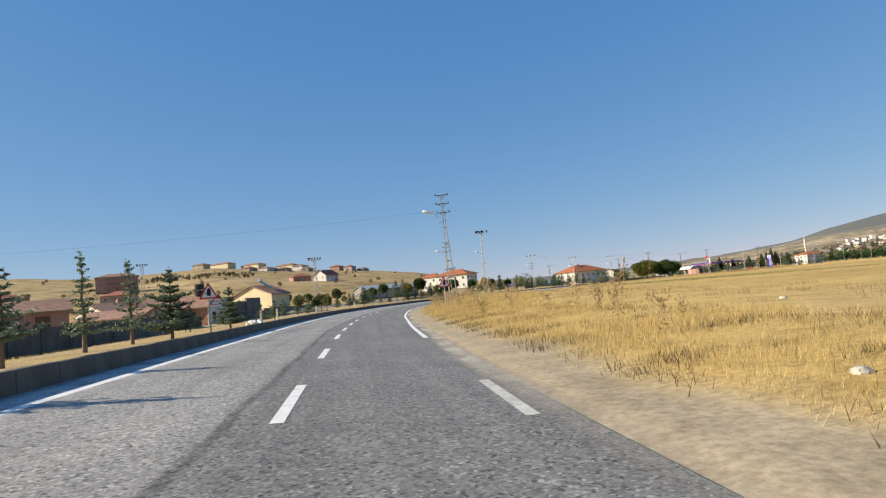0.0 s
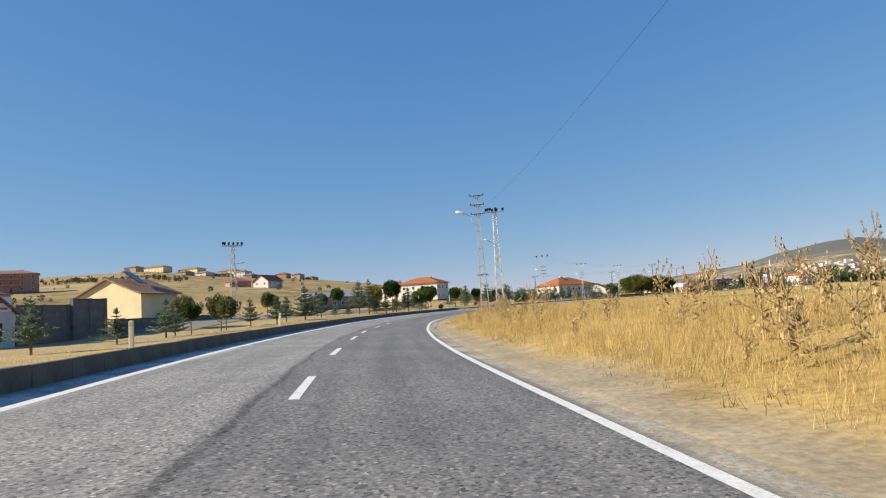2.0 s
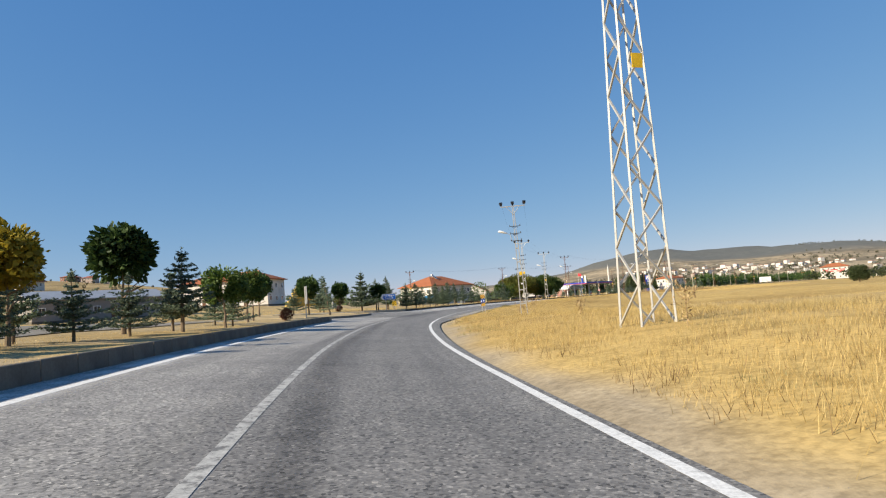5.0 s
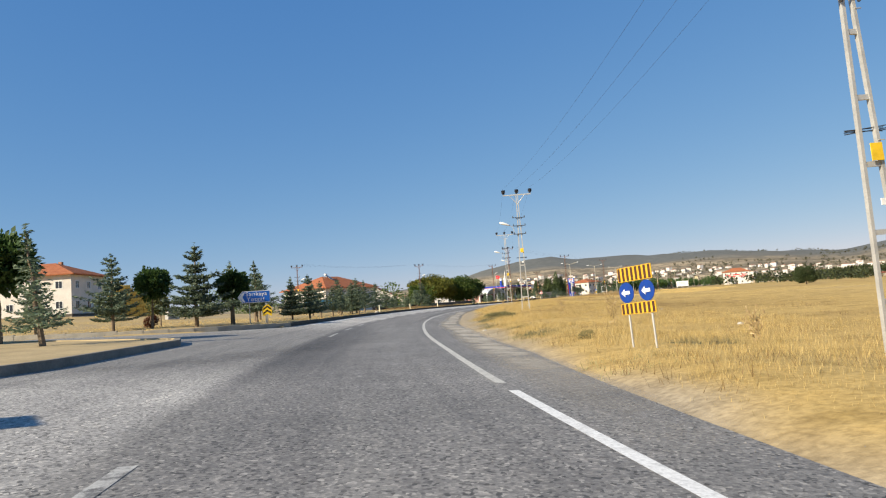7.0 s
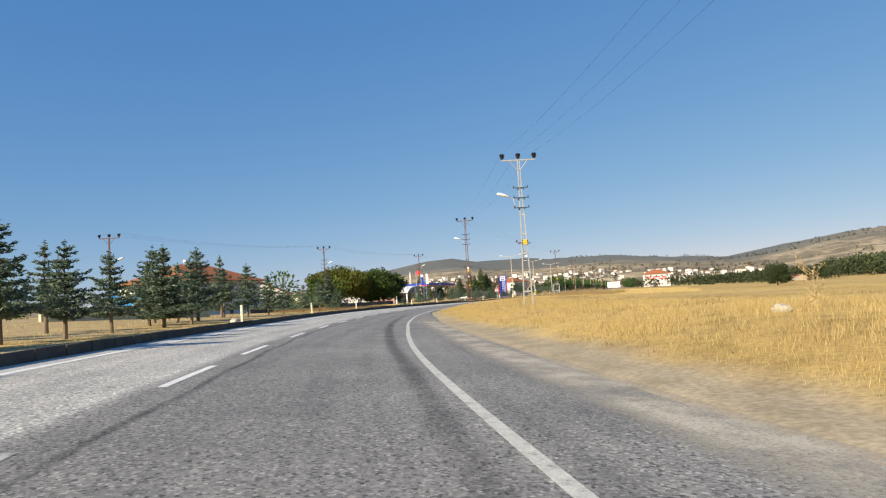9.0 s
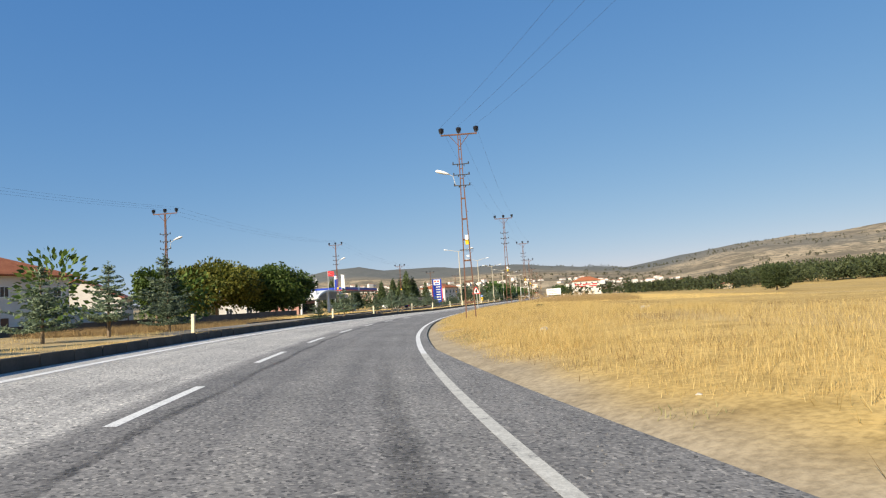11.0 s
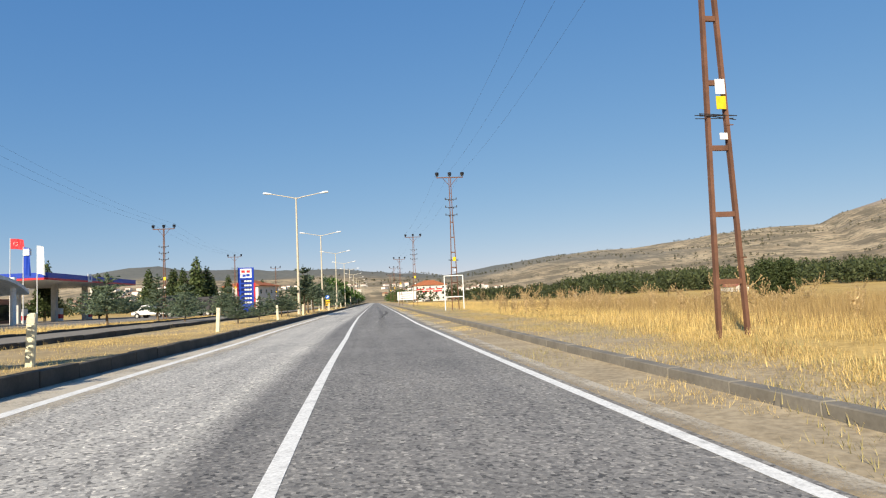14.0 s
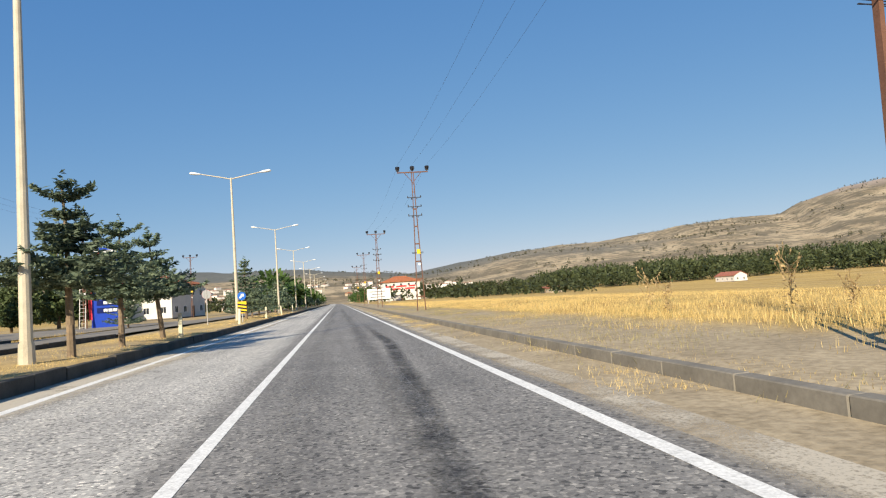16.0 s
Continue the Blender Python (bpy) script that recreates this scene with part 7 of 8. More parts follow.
me.materials.append(W["white"])
me.materials.append(R[2])
me.polygons.foreach_set("material_index", [0] * len(quads) + [1] * len(tiles))
tagged(new("distant_houses", me), "distant pale houses of the town on the slope", "houses", kind="stuff")
for i, (x, y) in enumerate(spots):
    m = pose(x, y, ground_z(x, y) - 0.3, 0, 0, pr.uniform(0, 360)) @ Matrix.Scale(pr.uniform(0.42, 0.6) if i >= len(protos) else 0.8, 4)
    if i < len(protos):
        protos[i].matrix_basis = m
    else:
        copy_thing(pr.choice(protos), m @ Matrix.Scale(1.25, 4))


def woods(name, centres, heights, material, leaf, per, label, seed):
    """Far woods: many crowns of leaf patches in one mesh."""
    r = np.random.default_rng(seed)
    n = len(centres)
    k = np.repeat(np.arange(n), per)
    d = r.normal(size=(n * per, 3))
    d /= np.linalg.norm(d, axis=1, keepdims=True)
    h = heights[k]
    rad = r.uniform(0.1, 1.0, n * per) ** 0.5
    c = np.c_[centres[k, 0] + d[:, 0] * h * 0.46 * rad, centres[k, 1] + d[:, 1] * h * 0.46 * rad, centres[k, 2] + h * 0.52 + d[:, 2] * h * 0.48 * rad]
    v, f = leaf_quads(c, 1.0, 0.2, seed)
    c4 = np.repeat(c, 4, 0)
    v = c4 + (v - c4) * np.repeat(h * leaf, 4)[:, None]
    ob = raw(name, v, f, material)
    return tagged(ob, label, "woods", kind="stuff")


def polar(az0, az1, r0, r1, n, seed, cx=60, cy=200):
    r = np.random.default_rng(seed)
    az, rr = np.radians(r.uniform(az0, az1, n)), r.uniform(r0, r1, n)
    x, y = cx - np.sin(az) * rr, cy + np.cos(az) * rr
    return np.c_[x, y, relief(x, y)], r


c, r = polar(-112, -66, 640, 900, 1500, 1)
woods("woodland", c, 6 + 12 * r.random(len(c)) ** 1.4, leafy("woodland_leaves", (0.026, 0.036, 0.016), (0.075, 0.09, 0.035), 0.2), 0.075, 115, "dark green belt of woods below the hills", 1)
c, r = polar(-116, -48, 950, 2600, 5200, 8)
c = c[wavy(c[:, 0], c[:, 1], 210, 4) + 0.8 * wavy(c[:, 0], c[:, 1], 80, 2) > 0.2]
woods("hill_scrub", c, r.uniform(2.2, 6.5, len(c)), leafy("hill_scrub_leaves", (0.055, 0.055, 0.035), (0.14, 0.13, 0.08), 0.2), 0.2, 20, "dark scrub scattered over the bare hills", 8)
c, r = polar(-66, -58, 560, 900, 260, 2)
woods("woodland", c, r.uniform(6, 11, len(c)), MATS["woodland_leaves"], 0.08, 130, "trees thinning out towards the town", 2)
c, r = polar(-62, -20, 420, 1080, 1000, 3)
s_, l_ = to_road(c[:, 0], c[:, 1])
c = c[np.abs(l_) > 16]
woods("town_trees", c, r.uniform(4, 9, len(c)), MATS["woodland_leaves"], 0.12, 38, "scattered dark trees among the town houses", 3)
c, r = polar(-2, 42, 190, 820, 75, 4, -3, 50)
c2, r2 = polar(17, 27, 520, 640, 110, 14, -3, 50)
c3, r3 = polar(-1, 30, 200, 300, 36, 15, -3, 50)
c = np.vstack([c, c2, c3])
woods("hillside_bushes", c, r.uniform(1.2, 3.6, len(c)), leafy("scrub_leaves", (0.05, 0.05, 0.022), (0.15, 0.13, 0.06), 0.2), 0.09, 150, "olive bushes and small trees on the hillside", 4)
c, r = polar(-20, 2, 250, 420, 60, 6, 0, 60)
woods("garden_trees", c, r.uniform(3, 7, len(c)), BROAD, 0.038, 400, "leafy garden trees between the houses", 6)

# avenue trees along the far road
sa = np.r_[np.arange(520, 860, 3.4), np.arange(690, 860, 6.0)]
la = np.where(np.arange(len(sa)) < 100, -10.0, 12.5) + 1.3 * rng.normal(size=len(sa))
x, y = place(sa, la)
woods("avenue_trees", np.c_[x, y, relief(x, y)], rng.uniform(4, 8, len(sa)), BALL, 0.06, 190, "rows of dark green trees along the far road", 7)

# minaret
mn = empty("minaret")
bm = bmesh.new()
rod(bm, (0, 0, -1), (0, 0, 24), 1.3, 1.1, 14)
part("shaft", bm, W["white"], mn)
bm = bmesh.new()
rod(bm, (0, 0, 17), (0, 0, 18.5), 1.3, 2.0, 14)
part("balcony", bm, W["white"], mn)
bm = bmesh.new()
rod(bm, (0, 0, 24), (0, 0, 30), 1.25, 0.05, 14)
part("spire", bm, GALV, mn)
settle(mn, 470, 840, 0, "slender white minaret with a pointed spire", "minaret")

# ---------------------------------------------------------------- grass, weeds, stones


def blades(name, x, y, height, width, lean, material, label, seed, per=4, spread=0.12, kind="stuff"):
    """Tufts of tapering blades, joined."""
    r = np.random.default_rng(seed)
    n = len(x)
    z = relief(x, y) - 0.03
    k = np.repeat(np.arange(n), per)
    m = n * per
    a = r.uniform(0, 6.283, m)
    bx, by = x[k] + r.normal(size=m) * spread, y[k] + r.normal(size=m) * spread
    h = height[k] * r.uniform(0.55, 1.15, m)
    dx, dy = np.cos(a) * h * lean * r.uniform(0.2, 1.3, m), np.sin(a) * h * lean * r.uniform(0.2, 1.3, m)
    wx, wy = -np.sin(a) * width, np.cos(a) * width
    z0 = z[k]
    v = np.stack([np.c_[bx - wx, by - wy, z0], np.c_[bx + wx, by + wy, z0], np.c_[bx + dx, by + dy, z0 + h]], 1).reshape(-1, 3)
    f = np.arange(3 * m).reshape(-1, 3)
    return tagged(raw(name, v, f, material), label, "grass", kind=kind)


def strip(n, s0, s1, f0, f1, seed, power=1.0):
    r = np.random.default_rng(seed)
    s = r.uniform(s0, s1, n)
    u = r.random(n) ** power
    a, b = f0(s), f1(s)
    x, y = place(s, a + (b - a) * u)
    return x, y, s, u, r


# tall straw along the right verge, thinning into the stubble field
x, y, s, u, r = strip(90000, -20, 362, lambda s: grass_r(s) + 0.1, lambda s: grass_r(s) + np.interp(s, [40, 55, 120, 150], [6, 11, 12, 12]), 1, 1.2)
keep = (wavy(x, y, 3.1, 4) + 0.55 * (1 - u) + 0.35 > r.uniform(-0.4, 0.9, len(x))) & (u * 11 > 0.35 + 0.8 * wavy(x, y, 1.9, 6))
x, y, s, u = x[keep], y[keep], s[keep], u[keep]
tall = np.interp(s, [0, 36, 46, 60, 105, 125, 180, 300, 345], [0.2, 0.26, 0.42, 0.58, 0.48, 0.3, 0.26, 0.34, 0.4])
blades("dry_grass", x, y, tall * (0.55 + 0.45 * step(0, 0.12, u)) * (0.85 + 0.5 * wavy(x, y, 4)), 0.0042, 0.75, STRAW, "tall dry straw-yellow grass on the verge", 1, 7, 0.15)
x, y, s, u, r = strip(31000, -20, 400, lambda s: grass_r(s) + 8, lambda s: grass_r(s) + 60, 2, 1.5)
blades("dry_grass", x, y, np.interp(s, [40, 60, 110, 150], [0.07, 0.16, 0.16, 0.11]) * (1 + 0.5 * wavy(x, y, 6)), 0.010, 0.6, STRAW, "short dry stubble and grass across the field", 2, 4, 0.3)
x, y, s, u, r = strip(34000, 362, 520, lambda s: grass_r(s) + 0.1, lambda s: grass_r(s) + 34, 3, 1.6)
blades("dry_grass", x, y, 0.24 * (1 + 0.7 * wavy(x, y, 4)), 0.006, 0.45, STRAW, "dry yellow grass beyond the dirt path", 3, 4, 0.22)
# left verge
x, y, s, u, r = strip(15000, -20, 190, lambda s: kerb_l(s) - 0.5, lambda s: kerb_l(s) - 9, 4, 1.2)
keep = wavy(x, y, 2.7, 1) > r.uniform(-0.8, 0.7, len(x))
blades("verge_grass", x[keep], y[keep], np.full(keep.sum(), 0.12), 0.007, 0.6, STRAW, "sparse short dry grass on the raised verge", 4, 4, 0.12)
x, y, s, u, r = strip(30000, 228, 500, lambda s: kerb_l(s) - 0.5, lambda s: kerb_l(s) - 4, 5, 1.1)
keep = wavy(x, y, 2.7, 1) > r.uniform(-0.7, 0.8, len(x))
blades("verge_grass", x[keep], y[keep], np.full(keep.sum(), 0.12), 0.006, 0.7, STRAW, "sparse short dry grass behind the kerb", 5, 5, 0.12)
x, y, s, u, r = strip(16000, 235, 470, lambda s: np.where(s > 400, -14.5, -9.0), lambda s: np.where(s > 400, -17.0, -24.0), 6, 1.0)
keep = wavy(x, y, 4.2, 3) > r.uniform(-0.5, 0.9, len(x))
blades("verge_grass", x[keep], y[keep], 0.2 * (1 + 0.5 * wavy(x[keep], y[keep], 5)), 0.008, 0.4, STRAW, "patchy dry grass among the cedars", 6, 5, 0.16)
x, y, s, u, r = strip(14000, 185, 260, lambda s: -14.0 + 0 * s, lambda s: -50.0 + 0 * s, 16, 1.0)
blades("dry_grass", x, y, np.full(len(x), 0.14), 0.011, 0.5, STRAW, "short dry grass on the open ground by the junction", 16, 4, 0.2)
x, y, s, u, r = strip(9000, 352, 442, lambda s: -14.4 + 0 * s, lambda s: np.interp(s, [352, 396, 412, 442], [-27.0, -26.0, -20.6, -18.0]), 26, 1.0)
keep = wavy(x, y, 5.0, 3) > r.uniform(-0.9, 0.6, len(x))
blades("dry_grass", x[keep], y[keep], np.interp(s[keep], [352, 395, 405, 442], [0.5, 0.5, 0.3, 0.22]) * (1 + 0.4 * wavy(x[keep], y[keep], 4)), 0.009, 0.4, STRAW, "golden dry grass between service road and forecourt", 26, 5, 0.18)
x, y, s, u, r = strip(60, 354.8, 355.6, lambda s: 4.7 + 0 * s, lambda s: 5.6 + 0 * s, 27, 1.0)
blades("dead_weeds", x, y, np.full(len(x), 0.17), 0.014, 1.5, leafy("black_weed", (0.012, 0.011, 0.009), (0.03, 0.027, 0.02), 0.2), "blackened dead weed clump at the end of the kerb", 27, 9, 0.12)
x, y, s, u, r = strip(16000, 296, 364, lambda s: np.maximum(tar_r(s) + 0.35, grass_r(s) - 0.3), lambda s: grass_r(s) + 2.0, 28, 1.3)
keep = wavy(x, y, 2.2, 4) > r.uniform(-1.0, 0.5, len(x))
blades("verge_grass", x[keep], y[keep], (0.09 + 0.12 * u[keep]) * (1 + 0.4 * wavy(x[keep], y[keep], 3)), 0.005, 0.9, STRAW, "short flattened dry grass at the tarmac edge", 28, 6, 0.15)
x, y, s, u, r = strip(34000, 357, 470, lambda s: 5.3 + 0 * s, lambda s: grass_r(s) + 1.0, 29, 0.7)
keep = wavy(x, y, 2.6, 9) > r.uniform(-0.2, 0.5, len(x)) - 0.4 * u - 0.5 * (1 - step(385, 410, s)) + 0.25 * step(400, 420, s)
blades("verge_grass", x[keep], y[keep], np.interp(s[keep], [357, 395, 415], [0.09, 0.09, 0.07]) * (1 + 0.5 * wavy(x[keep], y[keep], 2)), 0.007, 1.0, STRAW, "low trodden straw on the dirt path", 29, 5, 0.16)
# tufts on the sandy shoulder and the dirt path
x, y, s, u, r = strip(8000, 346, 480, lambda s: line_r(s) + 0.5, lambda s: grass_r(s) + 0.8, 18, 0.8)
keep = wavy(x, y, 2.3, 5) > np.where(u > 0.35, -0.15, 0.2)
blades("shoulder_grass", x[keep], y[keep], np.full(keep.sum(), 0.13), 0.006, 0.8, leafy("half_dry_grass", (0.22, 0.20, 0.08), (0.46, 0.38, 0.17), 0.3), "half-dry tufts on the sandy shoulder", 18, 7, 0.14)
x, y, s, u, r = strip(17000, -12, 362, lambda s: grass_r(s) + 0.1, lambda s: grass_r(s) + 18, 19, 1.2)
keep = wavy(x, y, 2.9, 8) > 0.1
blades("dry_weeds", x[keep], y[keep], np.full(keep.sum(), 0.24), 0.006, 0.7, leafy("brown_weed", (0.19, 0.125, 0.055), (0.36, 0.25, 0.11), 0.25), "brownish dead weeds among the straw", 19, 6, 0.16)
x, y, s, u, r = strip(5200, 322, 352, lambda s: -14.6 + 0 * s, lambda s: -22.0 + 0 * s, 20, 1.0)
blades("dry_weeds", x, y, 0.55 * (1 + 0.4 * wavy(x, y, 3)), 0.008, 0.35, MATS["brown_weed"], "tall brown dry grass below the yard fence", 20, 6, 0.16)
x, y, s, u, r = strip(5000, 364, 470, lambda s: grass_r(s) + 0.2, lambda s: grass_r(s) + 16, 21, 1.2)
keep = wavy(x, y, 2.9, 8) > 0.1
blades("dry_weeds", x[keep], y[keep], 0.24 * (1 + 0.5 * wavy(x[keep], y[keep], 1.3)), 0.007, 0.7, MATS["brown_weed"], "brownish dead weeds beyond the dirt path", 21, 7, 0.16)
x, y, s, u, r = strip(2600, 364, 470, lambda s: grass_r(s) + 0.2, lambda s: grass_r(s) + 12, 22, 1.0)
keep = wavy(x, y, 2.1, 3) > 0.35
blades("green_weeds", x[keep], y[keep], np.full(keep.sum(), 0.22), 0.008, 0.7, GREENWEED, "greenish weed clumps in the dry grass", 22, 8, 0.16)
x, y, s, u, r = strip(11000, 366, 412, lambda s: grass_r(s) + 2.5, lambda s: grass_r(s) + 17, 33, 1.0)
keep = wavy(x, y, 3.4, 2) > r.uniform(-0.9, 0.5, len(x))
blades("dry_weeds", x[keep], y[keep], np.interp(u[keep], [0, 0.3, 1], [0.4, 0.75, 0.85]) * (1 + 0.25 * wavy(x[keep], y[keep], 2)), 0.006, 0.35, leafy("tan_weed", (0.18, 0.125, 0.055), (0.43, 0.31, 0.135), 0.3), "tall dry stalks at the edge of the field", 33, 6, 0.2)
x, y, s, u, r = strip(9000, 352, 470, lambda s: line_r(s) + 0.35, lambda s: 4.95 + 0 * s, 34, 0.8)
keep = wavy(x, y, 1.7, 3) > r.uniform(0.2, 1.1, len(x)) - 0.3 * u
blades("verge_grass", x[keep], y[keep], np.full(keep.sum(), 0.11), 0.005, 0.9, STRAW, "dry tufts on the sandy strip before the kerb", 34, 7, 0.12)
x, y, s, u, r = strip(4200, 4, 60, lambda s: grass_r(s) - 0.2, lambda s: grass_r(s) + 5, 35, 1.2)
keep = wavy(x, y, 1.9, 6) > 0.2
blades("dry_weeds", x[keep], y[keep], np.full(keep.sum(), 0.2), 0.007, 0.8, leafy("umber_weed", (0.10, 0.065, 0.03), (0.24, 0.165, 0.08), 0.25), "dark brown dead weeds at the sandy edge", 35, 7, 0.14)
x, y, s, u, r = strip(5000, 60, 150, lambda s: 30 + 0 * s, lambda s: 62 + 0 * s, 36, 1.0)
blades("green_weeds", x, y, np.full(len(x), 0.16), 0.02, 0.7, leafy("field_green", (0.14, 0.15, 0.05), (0.28, 0.27, 0.10), 0.3), "faint green patch far out in the field", 36, 4, 0.4)
x, y, s, u, r = strip(3600, 358, 432, lambda s: 7.2 + 0 * s, lambda s: 11.0 + 0 * s, 37, 1.0)
keep = wavy(x, y, 2.4, 7) + 0.5 * u > r.uniform(-0.2, 0.9, len(x))
blades("dry_grass", x[keep], y[keep], 0.2 + 0.16 * u[keep], 0.005, 0.8, STRAW, "clumps of dry grass round the pole feet", 37, 8, 0.16)
# greenish weeds near the tarmac edge
x, y, s, u, r = strip(5200, -10, 350, lambda s: grass_r(s) - 0.3, lambda s: grass_r(s) + 1.6, 7, 1.0)
keep = wavy(x, y, 4.5, 7) > 0.25
blades("green_weeds", x[keep], y[keep], np.full(keep.sum(), 0.13), 0.009, 0.8, GREENWEED, "low greenish weeds at the road edge", 7, 6, 0.12)

x, y, s, u, r = strip(900, 203, 229, lambda s: grass_r(s) - 0.2, lambda s: grass_r(s) + 1.4, 17, 1.0)
keep = wavy(x, y, 1.6, 2) > 0.3
blades("grey_weeds", x[keep], y[keep], np.full(keep.sum(), 0.24), 0.006, 0.6, leafy("grey_weed", (0.10, 0.10, 0.055), (0.20, 0.19, 0.10), 0.25), "grey-green weeds at the edge of the tarmac", 17, 9, 0.16)


CLUMP = leafy("dark_weed_leaves", (0.13, 0.13, 0.055), (0.32, 0.29, 0.14), 0.3)
mound = tagged(raw("weed_clump", *leaf_quads(cloud([(0, 0, 0.1, 0.5, 0.26), (0.35, 0.15, 0.12, 0.3, 0.28), (-0.3, -0.1, 0.08, 0.35, 0.2)], 1500, 71), 0.04, 0.0, 71, 0.35), CLUMP), "low dark olive weed clump at the grass edge", "weed", "weed clumps on the verge")
mound.matrix_basis = at_road(230.3, 9.3, 0)
for s, lat, k in ((229.4, 9.6, 0.9), (228.0, 9.3, 0.8), (227.2, 9.7, 1.1), (226.4, 9.9, 1.1), (225.4, 10.2, 0.8), (232.0, 10.4, 0.6), (200.4, 8.6, 0.5), (199.2, 8.2, 0.4), (55.6, 6.3, 0.5), (57.2, 6.2, 0.5), (53.8, 6.5, 0.45), (338.5, 11.5, 0.7)):
    copy_thing(mound, at_road(s, lat, random.uniform(0, 360)) @ Matrix.Scale(k, 4))
x, y, s, u, r = strip(150, 180.0, 182.4, lambda s: 7.0 + 0.8 * (s - 180.0), lambda s: 7.35 + 0.8 * (s - 180.0), 31, 1.0)
blades("dead_weeds", x, y, np.full(len(x), 0.14), 0.008, 1.3, leafy("black_weed", (0.02, 0.017, 0.012), (0.06, 0.048, 0.03), 0.2), "streak of blackened dead weeds in the straw", 31, 6, 0.1)


def thistle(seed, h):
    """Dry branching thistle with seed heads."""
    rr = random.Random(seed)
    root = empty("dry_thistle")
    bm = bmesh.new()
    heads = []
    rod(bm, (0, 0, -0.05), (0.03, 0.02, h * 0.8), 0.014, 0.009, 5)
    for i in range(11):
        z = h * rr.uniform(0.25, 0.8)
        a, ln = rr.uniform(0, 6.28), h * rr.uniform(0.15, 0.36)
        tip = (math.cos(a) * ln, math.sin(a) * ln, z + ln * rr.uniform(0.5, 1.1))
        rod(bm, (0, 0, z), tip, 0.008, 0.005, 4)
        heads.append(tip)
        for j in range(2):
            b = a + rr.uniform(-0.9, 0.9)
            t2 = (tip[0] * 0.7 + math.cos(b) * ln * 0.4, tip[1] * 0.7 + math.sin(b) * ln * 0.4, tip[2] - 0.1 * h + rr.uniform(0, 0.25) * h)
            rod(bm, (tip[0] * 0.7, tip[1] * 0.7, tip[2] * 0.9), t2, 0.005, 0.004, 4)
            heads.append(t2)
    tagged(part("stem", bm, WEED, root), kind="stuff")
    bm = bmesh.new()
    for p in heads:
        rod(bm, p, (p[0], p[1], p[2] + rr.uniform(0.04, 0.07)), rr.uniform(0.018, 0.032), 0.008, 4)
    tagged(part("seed_head", bm, WEED, root), kind="stuff")
    c = np.array([[math.cos(i * 2.4) * 0.09 * h, math.sin(i * 2.4) * 0.09 * h, h * (0.1 + 0.7 * i / 40)] for i in range(40)])
    v, f = leaf_quads(c, 0.07, 0.1, seed, 0.35)
    tagged(raw("dry_leaves", v, f, WEED, root), kind="stuff")
    return tagged(root, "dry brown thistle with seed heads", "plant", "dry thistles on the verge")


T = [thistle(41, 1.5), thistle(42, 1.2), thistle(43, 1.0)]
BIG = [(393.5, 8.2), (392.0, 8.6), (391.0, 8.0), (390.2, 8.9), (389.3, 8.2), (388.6, 9.0), (391.6, 9.6), (390.0, 9.9), (388.0, 8.4), (62.4, 7.6), (63.5, 9.6), (64.6, 11.4), (66.0, 8.4), (60.8, 7.0), (68.5, 12.5), (70, 10.2), (66.6, 13.6), (72.5, 12.0), (59.4, 9.8)]
spots = [(56 + 1.1 * i + pr.uniform(-1, 1), 5.8 + pr.uniform(0, 4.5)) for i in range(34)] + [(12 + 2.5 * i, 6 + pr.uniform(0, 4)) for i in range(14)] + \
        [(94 + pr.uniform(0, 12), 6.4 + pr.uniform(0, 3)) for i in range(16)] + [(372 + 1.0 * i, 10.2 + pr.uniform(0, 9)) for i in range(50)] + [(380 + 0.42 * i, 13 + pr.uniform(0, 7)) for i in range(70)] + \
        [(105 + 13 * i, float(grass_r(105 + 13 * i)) + pr.uniform(1, 7)) for i in range(14)] + [(420, 11.5), (424, 10.5), (418.5, 13.0), (428, 12)] + BIG
for i, (s, lat) in enumerate(spots):
    m = at_road(s, lat, pr.uniform(0, 360))
    if i < 3:
        T[i].matrix_basis = m
    else:
        copy_thing(T[i % 3], m @ Matrix.Scale((0.85 if s > 380 else 1.15) if (s, lat) in BIG else pr.uniform(0.5, 1.0), 4))


def stone(seed, r):
    bm = bmesh.new()
    bmesh.ops.create_icosphere(bm, subdivisions=2, radius=r)
    for v in bm.verts:
        v.co *= 1 + 0.3 * noise.noise(v.co * (1.6 / r) + Vector((seed, 0, 0)))
        v.co.z *= 0.62
    return tagged(mesh_object("stone", bm, STONE), "pale field stone lying in dry grass", "stone", "stones along the road")


ST = [stone(i * 3.3, 0.28) for i in range(3)]
spots = [(248, 14, 0.9), (112, 5.4, 0.4), (270.5, -5.9, 1.1), (272, -6.1, 0.7), (313, 14, 0.7)] + \
        [(pr.uniform(0, 350), 0, 0) for i in range(46)]
for i, (s, lat, k) in enumerate(spots):
    if not k:
        lat, k = float(grass_r(s)) + pr.uniform(-0.5, 12), pr.uniform(0.15, 0.5)
    m = at_road(s, lat, pr.uniform(0, 360), -0.05 * k) @ Matrix.Scale(k, 4)
    if i < 3:
        ST[i].matrix_basis = m
    else:
        copy_thing(ST[i % 3], m @ Matrix.Scale(1 / ST[i % 3].scale[0], 4))

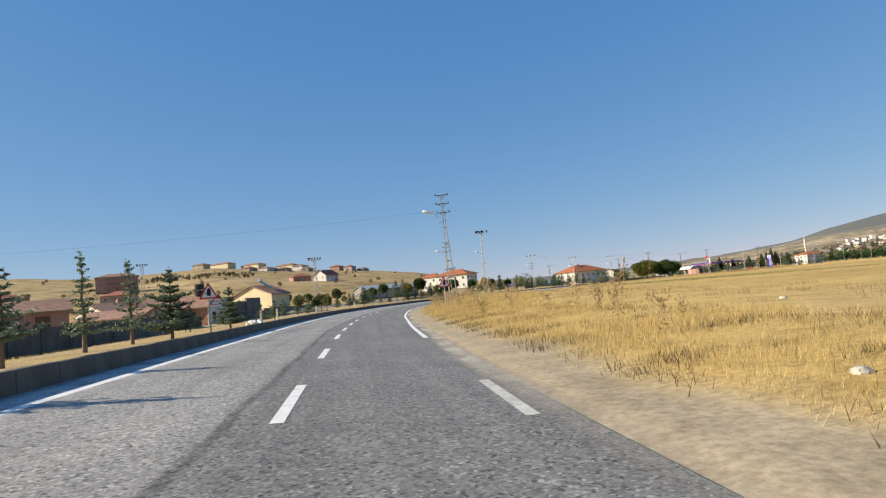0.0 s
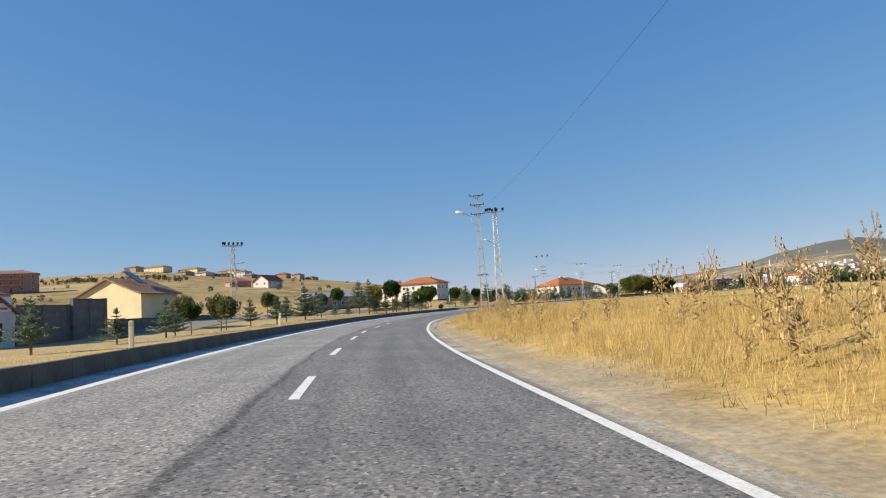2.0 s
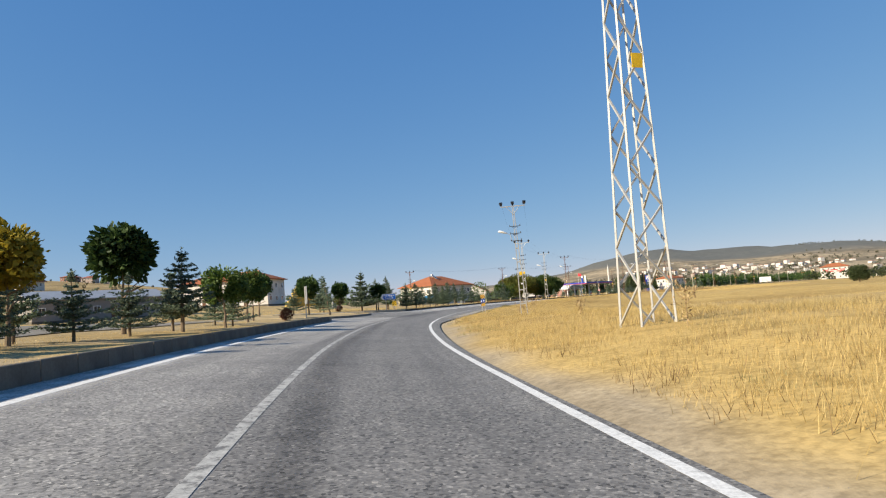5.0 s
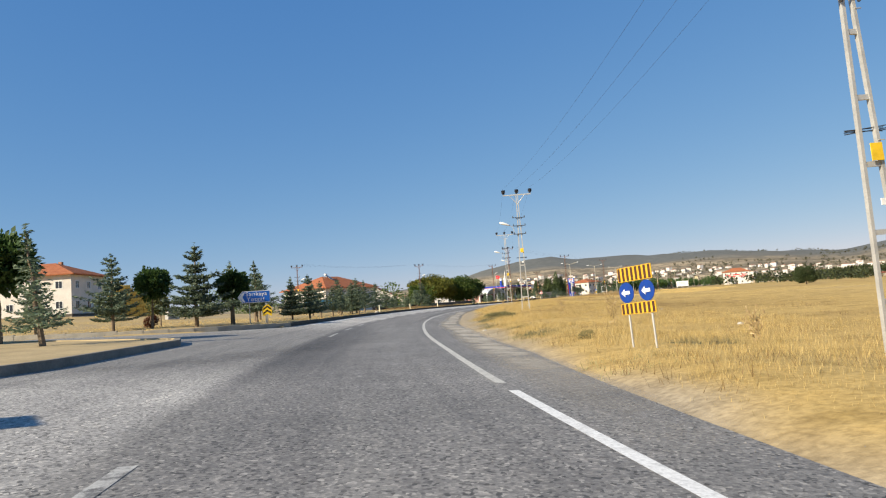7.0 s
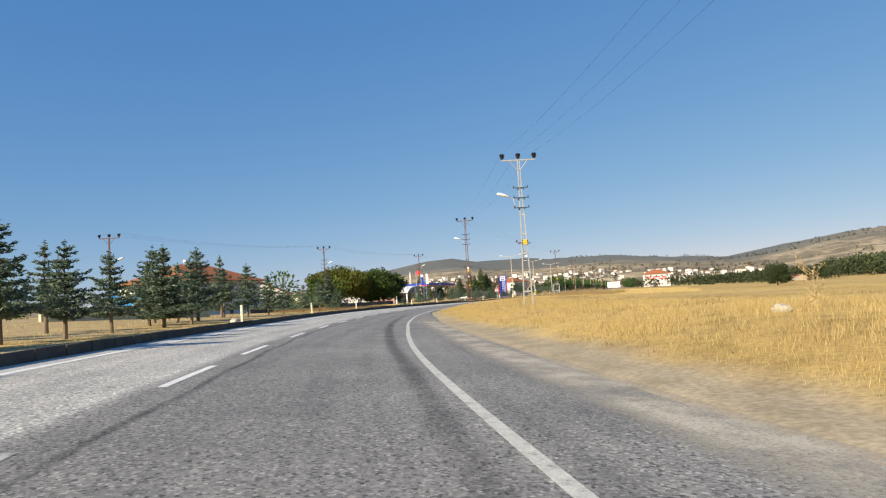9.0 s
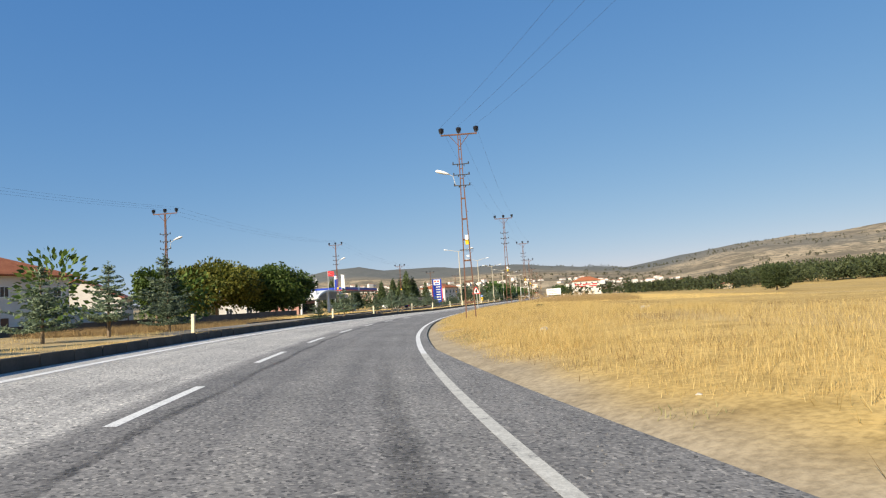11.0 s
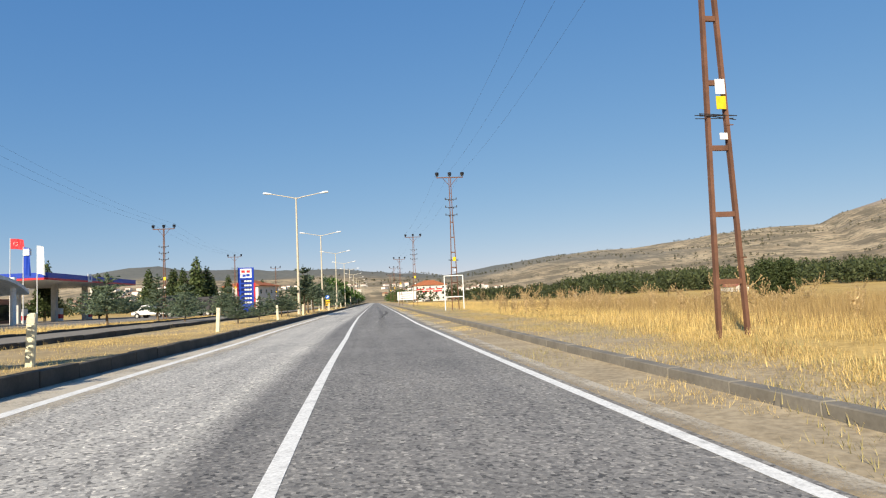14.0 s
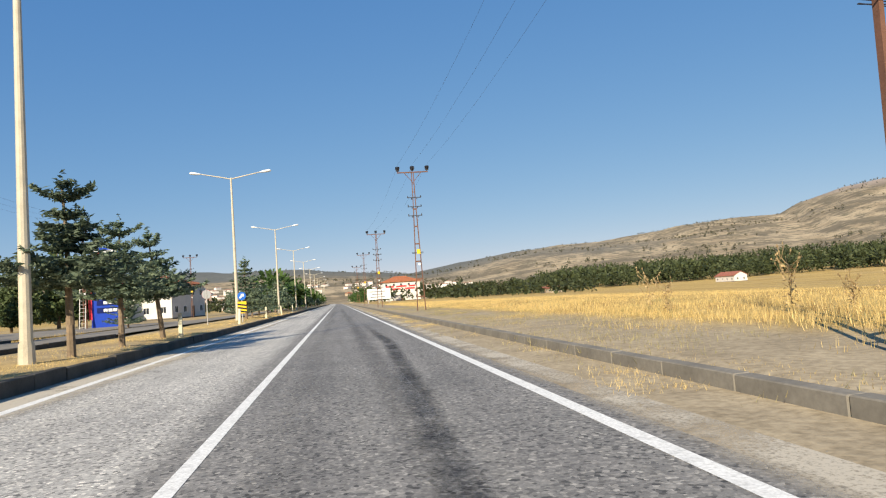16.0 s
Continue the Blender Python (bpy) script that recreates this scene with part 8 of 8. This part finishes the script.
# loose chippings on both shoulders
n = 9000
r = np.random.default_rng(9)
s = r.uniform(0, 430, n)
side_l = r.random(n) < 0.4
lat = np.where(side_l, kerb_l(s) + r.uniform(0.0, 0.7, n), line_r(s) + 0.3 + np.abs(r.normal(size=n)) * 0.8)
lat = np.where((s > 352) & (lat > 4.8), 4.8, lat)
x, y = place(s, lat)
z = np.where(lat > tar_r(s), relief(x, y), road_z(s, lat))
sz = r.uniform(0.005, 0.017, n)[:, None]
o = np.array([[1, 0, 0], [-0.5, 0.87, 0], [-0.5, -0.87, 0], [0, 0, 0.9]])
v = (np.c_[x, y, z][:, None] + o[None] * sz[:, None]).reshape(-1, 3)
f = (np.arange(n)[:, None, None] * 4 + np.array([[0, 1, 3], [1, 2, 3], [2, 0, 3]])[None]).reshape(-1, 3)
tagged(raw("chippings", v, f, CHIP), "loose pale chippings along the road edges", "gravel", kind="stuff")

# ---------------------------------------------------------------- overhead cables


def cable(a, b, sag, label):
    """A thin three-sided wire that hangs between two points."""
    t = np.linspace(0, 1, 15)
    c = np.array(a)[None] * (1 - t)[:, None] + np.array(b)[None] * t[:, None]
    c[:, 2] -= 4 * sag * t * (1 - t)
    d = Vector(b) - Vector(a)
    side = np.array(d.cross(Vector((0, 0, 1))).normalized()) * 0.0045
    up = np.array((0, 0, 0.0045))
    v = np.stack([c + side, c - side * 0.5 + up, c - side * 0.5 - up], 1).reshape(-1, 3)
    i = np.arange(14)[:, None] * 3
    f = np.vstack([np.c_[i + k, i + (k + 1) % 3, i + 3 + (k + 1) % 3, i + 3 + k] for k in range(3)])
    tagged(raw("power_cable", v, f, IRON), label, "cable", "overhead cables")


def tip(s, dx, dz):
    p = poles[s]
    return p.matrix_basis @ Vector((dx, 0, dz))


for run in ((191.6, 234.9, 276.0, 323.5, 369.1, 413.0, 454.3, 488.8), (301.3, 340.4, 390.4, 430.1, 473.3)):
    for a, b in zip(run, run[1:]):
        for dx in (-1.1, 0, 1.1):
            cable(tip(a, dx, heights[a] + 0.6), tip(b, dx, heights[b] + 0.6), 0.7, "thin dark overhead cable between poles")
cable(tip(50.6, 0, 8.0), tip(100.4, 0, 7.7), 0.8, "thin dark overhead cable between poles")
x, y = on_road(60, -60)
cable(tip(50.6, -0.3, 7.6), Vector((x, y, 9.5)), 0.8, "thin dark service cable across the road")
